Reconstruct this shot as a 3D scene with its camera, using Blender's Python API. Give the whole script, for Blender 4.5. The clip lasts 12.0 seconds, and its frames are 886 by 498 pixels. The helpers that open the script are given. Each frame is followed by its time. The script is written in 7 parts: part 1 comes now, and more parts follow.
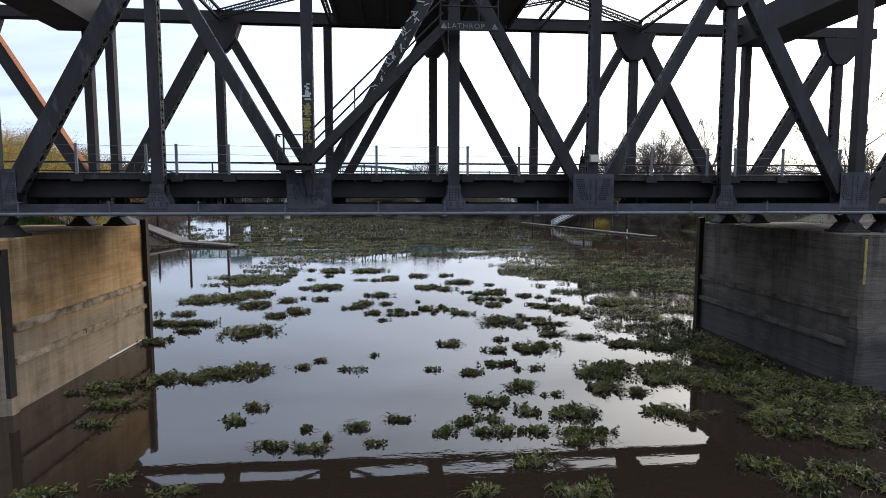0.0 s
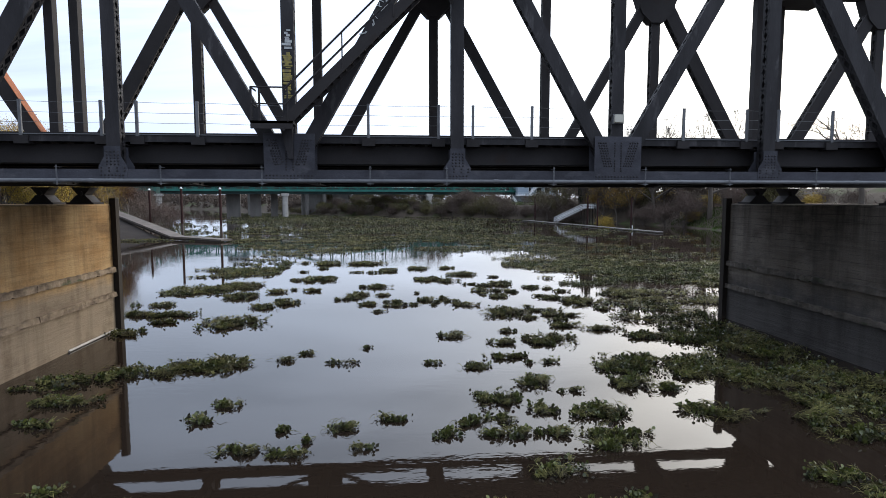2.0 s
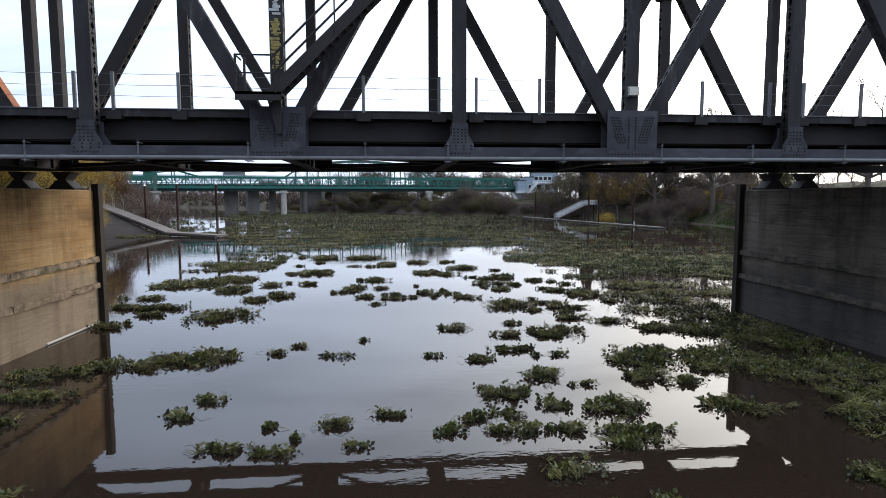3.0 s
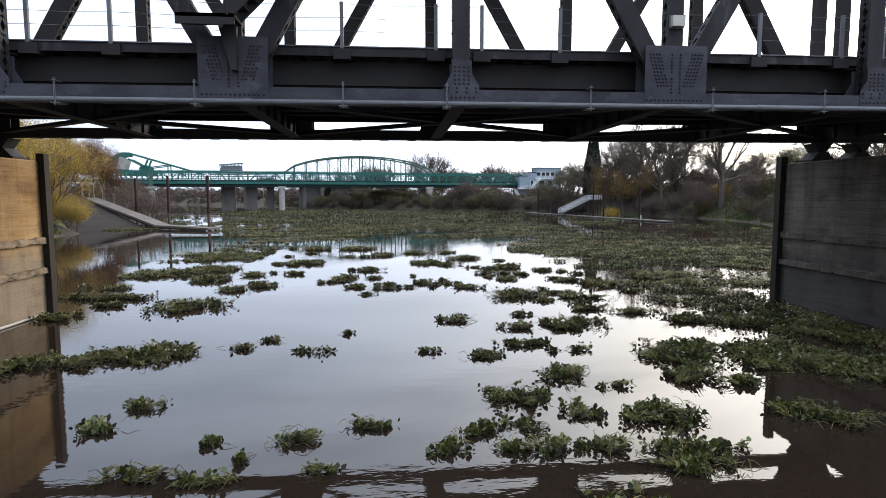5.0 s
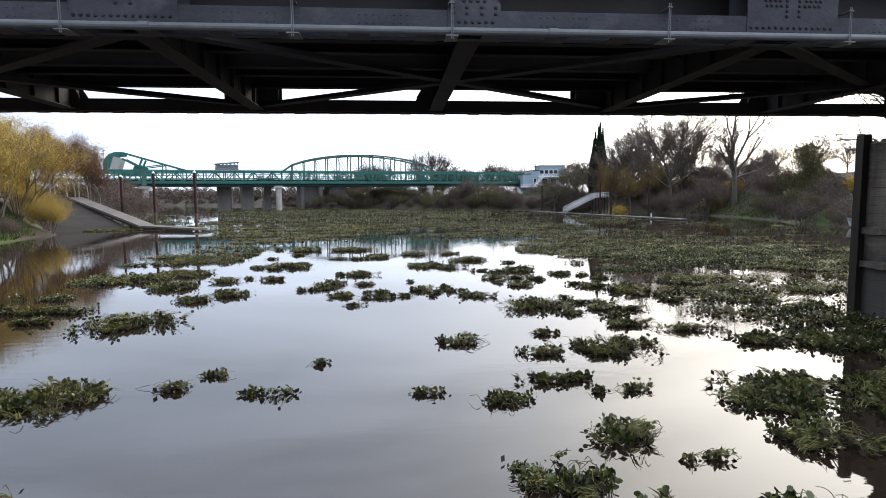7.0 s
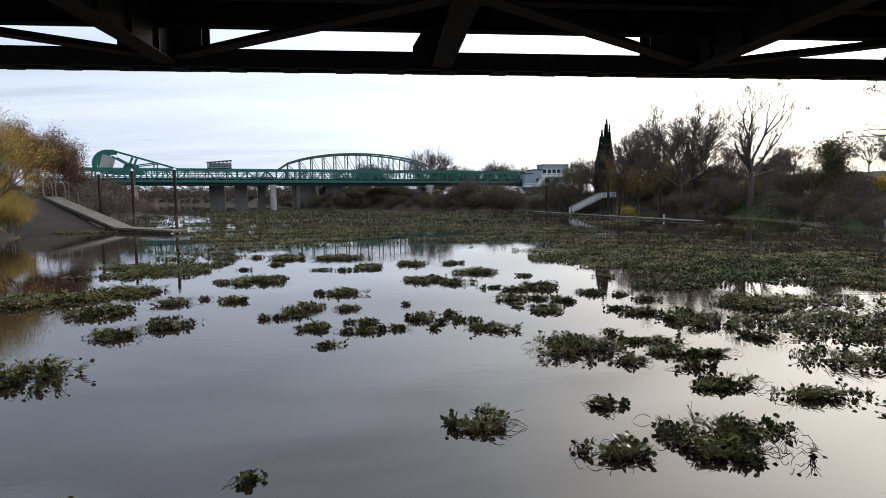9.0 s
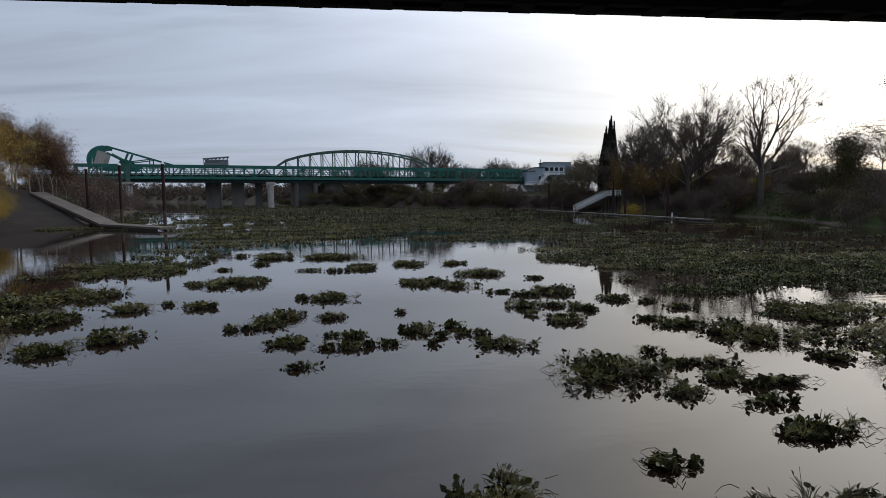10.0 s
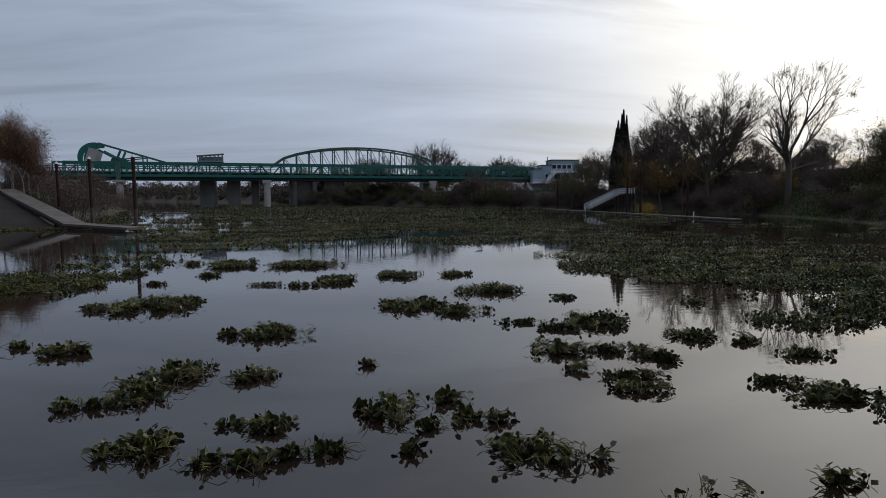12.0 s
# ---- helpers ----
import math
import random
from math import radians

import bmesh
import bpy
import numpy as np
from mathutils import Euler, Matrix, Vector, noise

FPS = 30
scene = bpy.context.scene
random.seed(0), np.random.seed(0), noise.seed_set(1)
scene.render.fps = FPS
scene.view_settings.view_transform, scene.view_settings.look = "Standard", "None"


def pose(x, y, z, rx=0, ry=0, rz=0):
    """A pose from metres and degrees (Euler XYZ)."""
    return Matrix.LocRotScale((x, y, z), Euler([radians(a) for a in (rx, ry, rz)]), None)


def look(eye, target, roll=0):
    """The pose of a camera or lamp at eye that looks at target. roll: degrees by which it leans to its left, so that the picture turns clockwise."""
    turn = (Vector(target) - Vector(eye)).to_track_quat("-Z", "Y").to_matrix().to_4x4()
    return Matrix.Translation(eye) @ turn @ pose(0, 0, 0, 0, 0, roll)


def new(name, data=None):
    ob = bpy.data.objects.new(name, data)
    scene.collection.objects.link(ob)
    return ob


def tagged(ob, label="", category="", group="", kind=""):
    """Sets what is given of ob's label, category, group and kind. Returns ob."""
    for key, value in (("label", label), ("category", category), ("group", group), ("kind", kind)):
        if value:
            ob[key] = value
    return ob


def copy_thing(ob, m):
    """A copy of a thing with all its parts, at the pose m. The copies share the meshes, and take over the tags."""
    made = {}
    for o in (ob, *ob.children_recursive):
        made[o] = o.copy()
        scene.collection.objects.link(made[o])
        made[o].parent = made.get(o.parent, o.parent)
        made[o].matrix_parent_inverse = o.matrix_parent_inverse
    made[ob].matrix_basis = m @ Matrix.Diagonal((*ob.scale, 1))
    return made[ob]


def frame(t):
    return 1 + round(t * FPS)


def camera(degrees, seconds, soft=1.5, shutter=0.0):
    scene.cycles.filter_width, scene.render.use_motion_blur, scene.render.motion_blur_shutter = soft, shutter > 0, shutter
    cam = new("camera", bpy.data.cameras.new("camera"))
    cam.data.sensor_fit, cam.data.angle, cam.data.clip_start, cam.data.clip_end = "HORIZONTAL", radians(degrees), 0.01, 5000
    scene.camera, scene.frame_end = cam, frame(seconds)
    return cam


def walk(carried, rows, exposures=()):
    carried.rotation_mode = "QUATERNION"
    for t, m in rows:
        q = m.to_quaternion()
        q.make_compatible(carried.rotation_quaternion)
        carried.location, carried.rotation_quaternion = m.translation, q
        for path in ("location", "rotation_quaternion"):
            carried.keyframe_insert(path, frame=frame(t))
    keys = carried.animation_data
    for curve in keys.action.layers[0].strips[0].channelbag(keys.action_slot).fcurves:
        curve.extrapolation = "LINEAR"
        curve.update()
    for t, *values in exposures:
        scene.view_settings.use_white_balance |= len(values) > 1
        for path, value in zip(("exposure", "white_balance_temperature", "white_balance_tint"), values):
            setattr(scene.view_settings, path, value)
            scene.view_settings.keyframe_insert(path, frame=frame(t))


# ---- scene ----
cam = camera(75.6, 12.0, soft=0.5)
# seconds, eye, target, roll
PATH = [
    (0, (-2.338, -0.401, 7.503), (-2.164, 1.584, 7.325), -0.0),
    (0.5, (-2.357, 0.295, 7.272), (-2.18, 2.28, 7.098), -0.0),
    (1, (-2.268, 1.027, 6.967), (-2.095, 3.012, 6.792), -0.0),
    (1.5, (-2.175, 1.764, 6.677), (-2.002, 3.749, 6.501), -0.1),
    (2, (-2.14, 2.415, 6.338), (-1.967, 4.4, 6.164), -0.0),
    (2.5, (-2.137, 3.047, 6.032), (-1.96, 5.031, 5.855), -0.1),
    (3, (-2.081, 3.738, 5.726), (-1.906, 5.722, 5.548), -0.1),
    (5, (-1.696, 7.125, 4.661), (-1.525, 9.11, 4.479), -0.1),
    (5.5, (-1.625, 8.134, 4.5), (-1.454, 10.118, 4.318), -0.3),
    (6, (-1.545, 9.248, 4.397), (-1.375, 11.233, 4.216), -0.4),
    (6.5, (-1.43, 10.492, 4.304), (-1.262, 12.477, 4.122), -0.3),
    (7, (-1.333, 11.875, 4.279), (-1.166, 13.86, 4.097), -0.4),
    (9, (-1.033, 17.95, 4.3), (-0.863, 19.934, 4.117), -0.3),
    (9.5, (-0.906, 19.543, 4.15), (-0.736, 21.527, 3.965), -0.2),
    (10, (-0.777, 21.204, 4.0), (-0.608, 23.188, 3.813), -0.1),
    (10.5, (-0.598, 22.845, 3.904), (-0.428, 24.828, 3.717), -0.2),
    (11, (-0.426, 24.511, 3.69), (-0.255, 26.495, 3.503), -0.1),
    (11.5, (-0.209, 26.434, 3.665), (-0.041, 28.418, 3.476), -0.1),
    (12, (0.09, 28.385, 3.658), (0.245, 30.370, 3.47), -0.1),
]
walk(cam, [(t, look(eye, target, roll)) for t, eye, target, roll in PATH],
     exposures=[(0.0, 0.12, 6450, 10), (3.0, 0.24, 6500, 10), (5.0, 0.5, 6650, 10), (7.0, 0.6, 6700, 10), (8.4, 0.2, 6800, 10), (9.0, -0.1, 6800, 10),
                (9.5, -0.52, 6750, 10), (10.0, -0.95, 6600, 10), (10.5, -1.2, 6500, 10), (12.0, -1.3, 6400, 10)])

# ---- light ----
SUN_AZ, SUN_EL = 52.0, 17.0           # degrees to the right of +y, and up
SUN_DIR = Vector((math.sin(radians(SUN_AZ)) * math.cos(radians(SUN_EL)), math.cos(radians(SUN_AZ)) * math.cos(radians(SUN_EL)), math.sin(radians(SUN_EL))))
world = bpy.data.worlds.new("overcast_sky")
scene.world = world
world.use_nodes = True
wt = world.node_tree
wt.nodes.clear()


def wnode(kind, **values):
    n = wt.nodes.new(kind)
    for key, value in values.items():
        n.inputs[key].default_value = value
    return n


def wmath(op, a, b=None):
    n = wt.nodes.new("ShaderNodeMath")
    n.operation = op
    for i, v in enumerate((a, b)):
        if v is None:
            continue
        if isinstance(v, (int, float)):
            n.inputs[i].default_value = v
        else:
            wt.links.new(v, n.inputs[i])
    return n.outputs[0]


sky = wt.nodes.new("ShaderNodeTexSky")
sky.sky_type = "NISHITA"
sky.sun_disc = False
sky.sun_elevation = radians(SUN_EL)
sky.sun_rotation = radians(SUN_AZ)
sky.air_density, sky.dust_density, sky.ozone_density = 1.0, 2.0, 1.0
coord = wt.nodes.new("ShaderNodeTexCoord")
split = wt.nodes.new("ShaderNodeSeparateXYZ")
wt.links.new(coord.outputs["Generated"], split.inputs[0])
height = wmath("ADD", wmath("MAXIMUM", split.outputs[2], 0.0), 0.14)
plane = wt.nodes.new("ShaderNodeCombineXYZ")
wt.links.new(wmath("DIVIDE", split.outputs[0], height), plane.inputs[0])
wt.links.new(wmath("DIVIDE", split.outputs[1], height), plane.inputs[1])
stretch = wt.nodes.new("ShaderNodeMapping")
stretch.inputs["Rotation"].default_value = (0, 0, radians(24))
stretch.inputs["Scale"].default_value = (0.28, 0.95, 1.0)
wt.links.new(plane.outputs[0], stretch.inputs[0])
streaks = wnode("ShaderNodeTexNoise", Scale=1.15, Detail=7.0, Roughness=0.55, Distortion=0.5)
wt.links.new(stretch.outputs[0], streaks.inputs["Vector"])
dot = wt.nodes.new("ShaderNodeVectorMath")
dot.operation = "DOT_PRODUCT"
wt.links.new(coord.outputs["Generated"], dot.inputs[0])
dot.inputs[1].default_value = SUN_DIR
toward = wmath("MAXIMUM", dot.outputs["Value"], 0.0)
glow = wmath("ADD", wmath("MULTIPLY", wmath("POWER", toward, 3.2), 1.18), wmath("MULTIPLY", wmath("POWER", toward, 8.0), 1.42))
shade = wmath("ADD", wmath("MULTIPLY", wmath("SUBTRACT", streaks.outputs["Fac"], 0.5), 0.95), 1.0)
climb = wt.nodes.new("ShaderNodeMapRange")            # an overcast sky brightens towards the zenith
climb.interpolation_type = "SMOOTHSTEP"
climb.inputs["From Min"].default_value, climb.inputs["From Max"].default_value = 0.17, 0.46
climb.inputs["To Min"].default_value, climb.inputs["To Max"].default_value = 0.92, 1.4
wt.links.new(split.outputs[2], climb.inputs["Value"])
rear = wt.nodes.new("ShaderNodeMapRange")             # thicker cloud away from the low sun
rear.interpolation_type = "SMOOTHSTEP"
rear.inputs["From Min"].default_value, rear.inputs["From Max"].default_value = -0.75, 0.05
rear.inputs["To Min"].default_value, rear.inputs["To Max"].default_value = 0.5, 1.08
wt.links.new(dot.outputs["Value"], rear.inputs["Value"])
bright = wmath("MULTIPLY", wmath("MULTIPLY", wmath("ADD", glow, rear.outputs[0]), shade), climb.outputs[0])
tone = wt.nodes.new("ShaderNodeMix")
tone.data_type = "RGBA"
wt.links.new(wmath("MINIMUM", wmath("MULTIPLY", glow, 0.7), 1.0), tone.inputs["Factor"])
tone.inputs["A"].default_value = (0.81, 0.947, 1.20, 1)
tone.inputs["B"].default_value = (1.01, 0.985, 0.94, 1)
cloud = wt.nodes.new("ShaderNodeVectorMath")
cloud.operation = "SCALE"
wt.links.new(tone.outputs["Result"], cloud.inputs[0])
wt.links.new(bright, cloud.inputs["Scale"])
clear = wt.nodes.new("ShaderNodeVectorMath")
clear.operation = "SCALE"
wt.links.new(sky.outputs[0], clear.inputs[0])
clear.inputs["Scale"].default_value = 0.15
cover = wt.nodes.new("ShaderNodeMapRange")
cover.inputs["From Min"].default_value, cover.inputs["From Max"].default_value = 0.30, 0.48
cover.inputs["To Min"].default_value, cover.inputs["To Max"].default_value = 0.62, 0.94
wt.links.new(streaks.outputs["Fac"], cover.inputs["Value"])
both = wt.nodes.new("ShaderNodeMix")
both.data_type = "RGBA"
wt.links.new(cover.outputs[0], both.inputs["Factor"])
wt.links.new(clear.outputs[0], both.inputs["A"])
wt.links.new(cloud.outputs[0], both.inputs["B"])
background = wnode("ShaderNodeBackground", Strength=0.98)
wt.links.new(both.outputs["Result"], background.inputs["Color"])
out = wt.nodes.new("ShaderNodeOutputWorld")
wt.links.new(background.outputs[0], out.inputs[0])

sun_data = bpy.data.lights.new("veiled_sun", "SUN")
sun_data.energy, sun_data.angle, sun_data.color = 0.9, radians(14), (1.0, 0.94, 0.86)
sun = new("veiled_sun", sun_data)
sun.matrix_world = look(SUN_DIR * 400, (0, 0, 0))

# ---- materials ----


def material(name, colour, rough=0.7, metal=0.0, second=None, scale=3.0, amount=0.5, grain=0.15, grain_scale=40.0, bump=0.2, bump_scale=30.0,
             stretch=(1, 1, 1), third=None, third_scale=1.0, third_low=0.55, third_high=0.7, vary=0.0, island=0.0, spec=0.18):
    """A surface with two scales of variation: broad stains of a second colour, fine grain, and optional patches of a third colour."""
    m = bpy.data.materials.new(name)
    m.use_nodes = True
    t = m.node_tree
    shader = t.nodes["Principled BSDF"]
    shader.inputs["Metallic"].default_value = metal
    shader.inputs["Specular IOR Level"].default_value = 0.5 if metal else spec
    pos = t.nodes.new("ShaderNodeTexCoord")
    mapping = t.nodes.new("ShaderNodeMapping")
    mapping.inputs["Scale"].default_value = stretch
    t.links.new(pos.outputs["Object"], mapping.inputs[0])

    def noise_node(s, detail=5.0):
        n = t.nodes.new("ShaderNodeTexNoise")
        n.inputs["Scale"].default_value, n.inputs["Detail"].default_value, n.inputs["Roughness"].default_value = s, detail, 0.6
        t.links.new(mapping.outputs[0], n.inputs["Vector"])
        return n.outputs["Fac"]

    def mix(fac, a, b):
        n = t.nodes.new("ShaderNodeMix")
        n.data_type = "RGBA"
        for key, v in (("Factor", fac), ("A", a), ("B", b)):
            if isinstance(v, (tuple, float)):
                n.inputs[key].default_value = v
            else:
                t.links.new(v, n.inputs[key])
        return n.outputs["Result"]

    def ramp(fac, low, high, top=1.0):
        n = t.nodes.new("ShaderNodeMapRange")
        for key, v in (("From Min", low), ("From Max", high), ("To Max", top)):
            n.inputs[key].default_value = v
        t.links.new(fac, n.inputs["Value"])
        return n.outputs[0]

    second = second or tuple(c * 0.6 for c in colour)
    col = mix(ramp(noise_node(scale), 0.35, 0.7, amount), (*colour, 1), (*second, 1))
    if third:
        col = mix(ramp(noise_node(third_scale, 8.0), third_low, third_high), col, (*third, 1))
    if vary or island:
        info = t.nodes.new("ShaderNodeObjectInfo" if vary else "ShaderNodeNewGeometry")
        hue = t.nodes.new("ShaderNodeHueSaturation")
        hue.inputs["Saturation"].default_value = 0.95
        t.links.new(ramp(info.outputs["Random" if vary else "Random Per Island"], 0.0, 1.0, 1.0), hue.inputs["Fac"])
        hue.inputs["Value"].default_value = 1.0 - (vary or island)
        t.links.new(col, hue.inputs["Color"])
        col = hue.outputs[0]
    fine = noise_node(grain_scale, 3.0)
    hsv = t.nodes.new("ShaderNodeHueSaturation")
    value = t.nodes.new("ShaderNodeMapRange")
    value.inputs["To Min"].default_value, value.inputs["To Max"].default_value = 1 - grain, 1 + grain
    t.links.new(fine, value.inputs["Value"])
    t.links.new(value.outputs[0], hsv.inputs["Value"])
    t.links.new(col, hsv.inputs["Color"])
    t.links.new(hsv.outputs[0], shader.inputs["Base Color"])
    roughness = t.nodes.new("ShaderNodeMapRange")
    roughness.inputs["To Min"].default_value, roughness.inputs["To Max"].default_value = max(rough - 0.12, 0.02), min(rough + 0.12, 1.0)
    t.links.new(fine, roughness.inputs["Value"])
    t.links.new(roughness.outputs[0], shader.inputs["Roughness"])
    if bump:
        b = t.nodes.new("ShaderNodeBump")
        b.inputs["Strength"].default_value, b.inputs["Distance"].default_value = bump, 0.02
        t.links.new(noise_node(bump_scale), b.inputs["Height"])
        t.links.new(b.outputs[0], shader.inputs["Normal"])
    return m


STEEL = material("weathered_steel_paint", (0.036, 0.0325, 0.0345), 0.62, 0.0, (0.015, 0.0135, 0.014), 1.5, 1.0, 0.3, 30, 0.35, 20, (1, 1, 0.3),
                 (0.085, 0.078, 0.08), 2.6, 0.58, 0.74)
STEEL_CHORD = material("weathered_grey_chord_paint", (0.066, 0.065, 0.076), 0.62, 0.0, (0.03, 0.029, 0.034), 1.1, 1.0, 0.3, 30, 0.3, 20, (0.6, 1, 1),
                       (0.085, 0.082, 0.09), 1.8, 0.56, 0.7)
STEEL.node_tree.nodes["Principled BSDF"].inputs["Specular IOR Level"].default_value = 0.25
STEEL_DARK = material("sooty_steel", (0.04, 0.0355, 0.035), 0.75, 0.0, (0.026, 0.023, 0.0225), 0.8, 0.8, 0.25, 20, 0.2, 14, (1, 1, 1),
                      (0.035, 0.025, 0.02), 0.9, 0.58, 0.75)
STEEL_RUST = material("rusted_brown_steel", (0.075, 0.04, 0.028), 0.8, 0.0, (0.04, 0.026, 0.022), 1.2, 0.8, 0.25, 22, 0.25, 16)
STEEL_ORANGE = material("orange_rust_face", (0.36, 0.13, 0.06), 0.8, 0.0, (0.22, 0.09, 0.05), 1.5, 0.7, 0.2, 22, 0.25, 16)
GALVANISED = material("galvanised_steel", (0.17, 0.172, 0.178), 0.6, 0.2, (0.10, 0.10, 0.104), 2.5, 0.7, 0.12, 30, 0.05, 20)
WHITE_PLATE = material("yellowed_white_plate", (0.62, 0.6, 0.52), 0.5, 0.0, (0.45, 0.4, 0.3), 4, 0.7, 0.1, 40, 0.05, 20)
PAINT_PALE = material("pale_spray_paint", (0.55, 0.56, 0.54), 0.7, 0.0, (0.3, 0.3, 0.3), 9, 0.8, 0.2, 60, 0.0, 20)
PAINT_WORN = material("worn_pale_paint", (0.26, 0.26, 0.25), 0.7, 0.0, (0.09, 0.09, 0.09), 12, 1.0, 0.3, 60, 0.0, 20)
PAINT_YELLOW = material("faded_yellow_paint", (0.38, 0.3, 0.08), 0.7, 0.0, (0.12, 0.11, 0.09), 7, 0.9, 0.2, 60, 0.0, 20)
TIMBER_DARK = material("creosoted_timber", (0.035, 0.028, 0.023), 0.85, 0.0, (0.06, 0.05, 0.04), 2, 0.7, 0.25, 30, 0.4, 18, (1, 1, 0.2), vary=0.4)
# darker version of TIMBER_GREY for the right pier's wales
TIMBER_DULL = material("dark_split_timber", (0.13, 0.11, 0.092), 0.9, 0.0, (0.04, 0.035, 0.03), 2.4, 1.0, 0.4, 30, 0.8, 16, (1, 0.5, 1), (0.035, 0.045, 0.022), 1.6, 0.6, 0.72)
TIMBER_GREY = material("split_grey_timber", (0.30, 0.23, 0.16), 0.9, 0.0, (0.07, 0.05, 0.035), 2.4, 1.0, 0.4, 30, 0.8, 16, (1, 0.5, 1), (0.05, 0.07, 0.03), 1.6, 0.62, 0.72)


def pier_concrete(name, upper, pale, lower, drip, tide, joints=0.3):
    """Board-marked concrete: boards across, drips down, and a greyer band up to the old flood mark."""
    mt = bpy.data.materials.new(name)
    mt.use_nodes = True
    t = mt.node_tree
    shader = t.nodes["Principled BSDF"]
    shader.inputs["Roughness"].default_value = 0.9
    shader.inputs["Specular IOR Level"].default_value = 0.15
    pos = t.nodes.new("ShaderNodeTexCoord").outputs["Object"]

    def field(scale, size, low, high, detail=6.0):
        mp = t.nodes.new("ShaderNodeMapping")
        mp.inputs["Scale"].default_value = scale
        t.links.new(pos, mp.inputs[0])
        n = t.nodes.new("ShaderNodeTexNoise")
        n.inputs["Scale"].default_value, n.inputs["Detail"].default_value, n.inputs["Roughness"].default_value = size, detail, 0.65
        t.links.new(mp.outputs[0], n.inputs["Vector"])
        r = t.nodes.new("ShaderNodeMapRange")
        r.inputs["From Min"].default_value, r.inputs["From Max"].default_value = low, high
        t.links.new(n.outputs["Fac"], r.inputs["Value"])
        return r.outputs[0]

    def blend(fac, a, b):
        n = t.nodes.new("ShaderNodeMix")
        n.data_type = "RGBA"
        t.links.new(fac, n.inputs["Factor"])
        for key, v in (("A", a), ("B", b)):
            if isinstance(v, tuple):
                n.inputs[key].default_value = (*v, 1)
            else:
                t.links.new(v, n.inputs[key])
        return n.outputs["Result"]

    def times(a, b, op="MULTIPLY"):
        n = t.nodes.new("ShaderNodeMath")
        n.operation = op
        for i, v in enumerate((a, b)):
            if isinstance(v, (int, float)):
                n.inputs[i].default_value = v
            else:
                t.links.new(v, n.inputs[i])
        return n.outputs[0]

    boards = field((0.3, 0.3, 4.2), 1.0, 0.42, 0.62)
    drips = field((1.5, 1.5, 0.14), 1.0, 0.46, 0.72)
    blot = field((0.42, 0.42, 0.6), 1.0, 0.38, 0.66, 9.0)
    fine = field((1, 1, 1), 22.0, 0.2, 0.8, 3.0)
    col = blend(blot, upper, pale)
    col = blend(times(boards, 0.22), col, drip)
    sep = t.nodes.new("ShaderNodeSeparateXYZ")
    t.links.new(pos, sep.inputs[0])
    level = times(times(sep.outputs[2], times(blot, 0.7), "ADD"), tide, "SUBTRACT")
    step = t.nodes.new("ShaderNodeMapRange")
    step.inputs["From Min"].default_value, step.inputs["From Max"].default_value = 0.45, -0.25
    t.links.new(level, step.inputs["Value"])
    col = blend(times(step.outputs[0], 0.85), col, lower)
    col = blend(times(drips, 0.5), col, drip)
    # dark joints between the form boards
    waver = field((0.25, 0.25, 0.25), 2.0, 0.0, 1.0, 4.0)
    row = times(times(sep.outputs[2], 3.3), times(waver, 0.35), "ADD")
    joint = t.nodes.new("ShaderNodeMapRange")
    joint.inputs["From Min"].default_value, joint.inputs["From Max"].default_value = 0.09, 0.03
    t.links.new(times(row, 1.0, "FRACT"), joint.inputs["Value"])
    gaps = field((0.8, 0.8, 2.0), 1.0, 0.42, 0.58, 6.0)
    above = t.nodes.new("ShaderNodeMapRange")
    above.inputs["From Min"].default_value, above.inputs["From Max"].default_value = 2.9, 3.2
    t.links.new(sep.outputs[2], above.inputs["Value"])
    seams = times(times(joint.outputs[0], gaps), times(above.outputs[0], joints))
    col = blend(seams, col, drip)
    soak = t.nodes.new("ShaderNodeMapRange")             # run-off stains that hang from the top edge
    soak.inputs["From Min"].default_value, soak.inputs["From Max"].default_value = 3.6, 6.1
    t.links.new(sep.outputs[2], soak.inputs["Value"])
    runs = field((1.7, 1.7, 0.07), 1.0, 0.5, 0.68)
    col = blend(times(times(runs, soak.outputs[0]), 0.7), col, drip)
    stain = field((0.5, 0.5, 0.9), 1.0, 0.52, 0.68, 9.0)
    col = blend(times(stain, 0.5), col, drip)
    pits = field((1, 1, 2.2), 5.0, 0.6, 0.72, 8.0)
    col = blend(times(pits, 0.55), col, drip)
    hsv = t.nodes.new("ShaderNodeHueSaturation")
    t.links.new(times(times(fine, 0.36), 0.82, "ADD"), hsv.inputs["Value"])
    t.links.new(col, hsv.inputs["Color"])
    t.links.new(hsv.outputs[0], shader.inputs["Base Color"])
    b = t.nodes.new("ShaderNodeBump")
    b.inputs["Strength"].default_value, b.inputs["Distance"].default_value = 0.5, 0.03
    t.links.new(times(boards, times(fine, 0.4), "ADD"), b.inputs["Height"])
    t.links.new(b.outputs[0], shader.inputs["Normal"])
    return mt


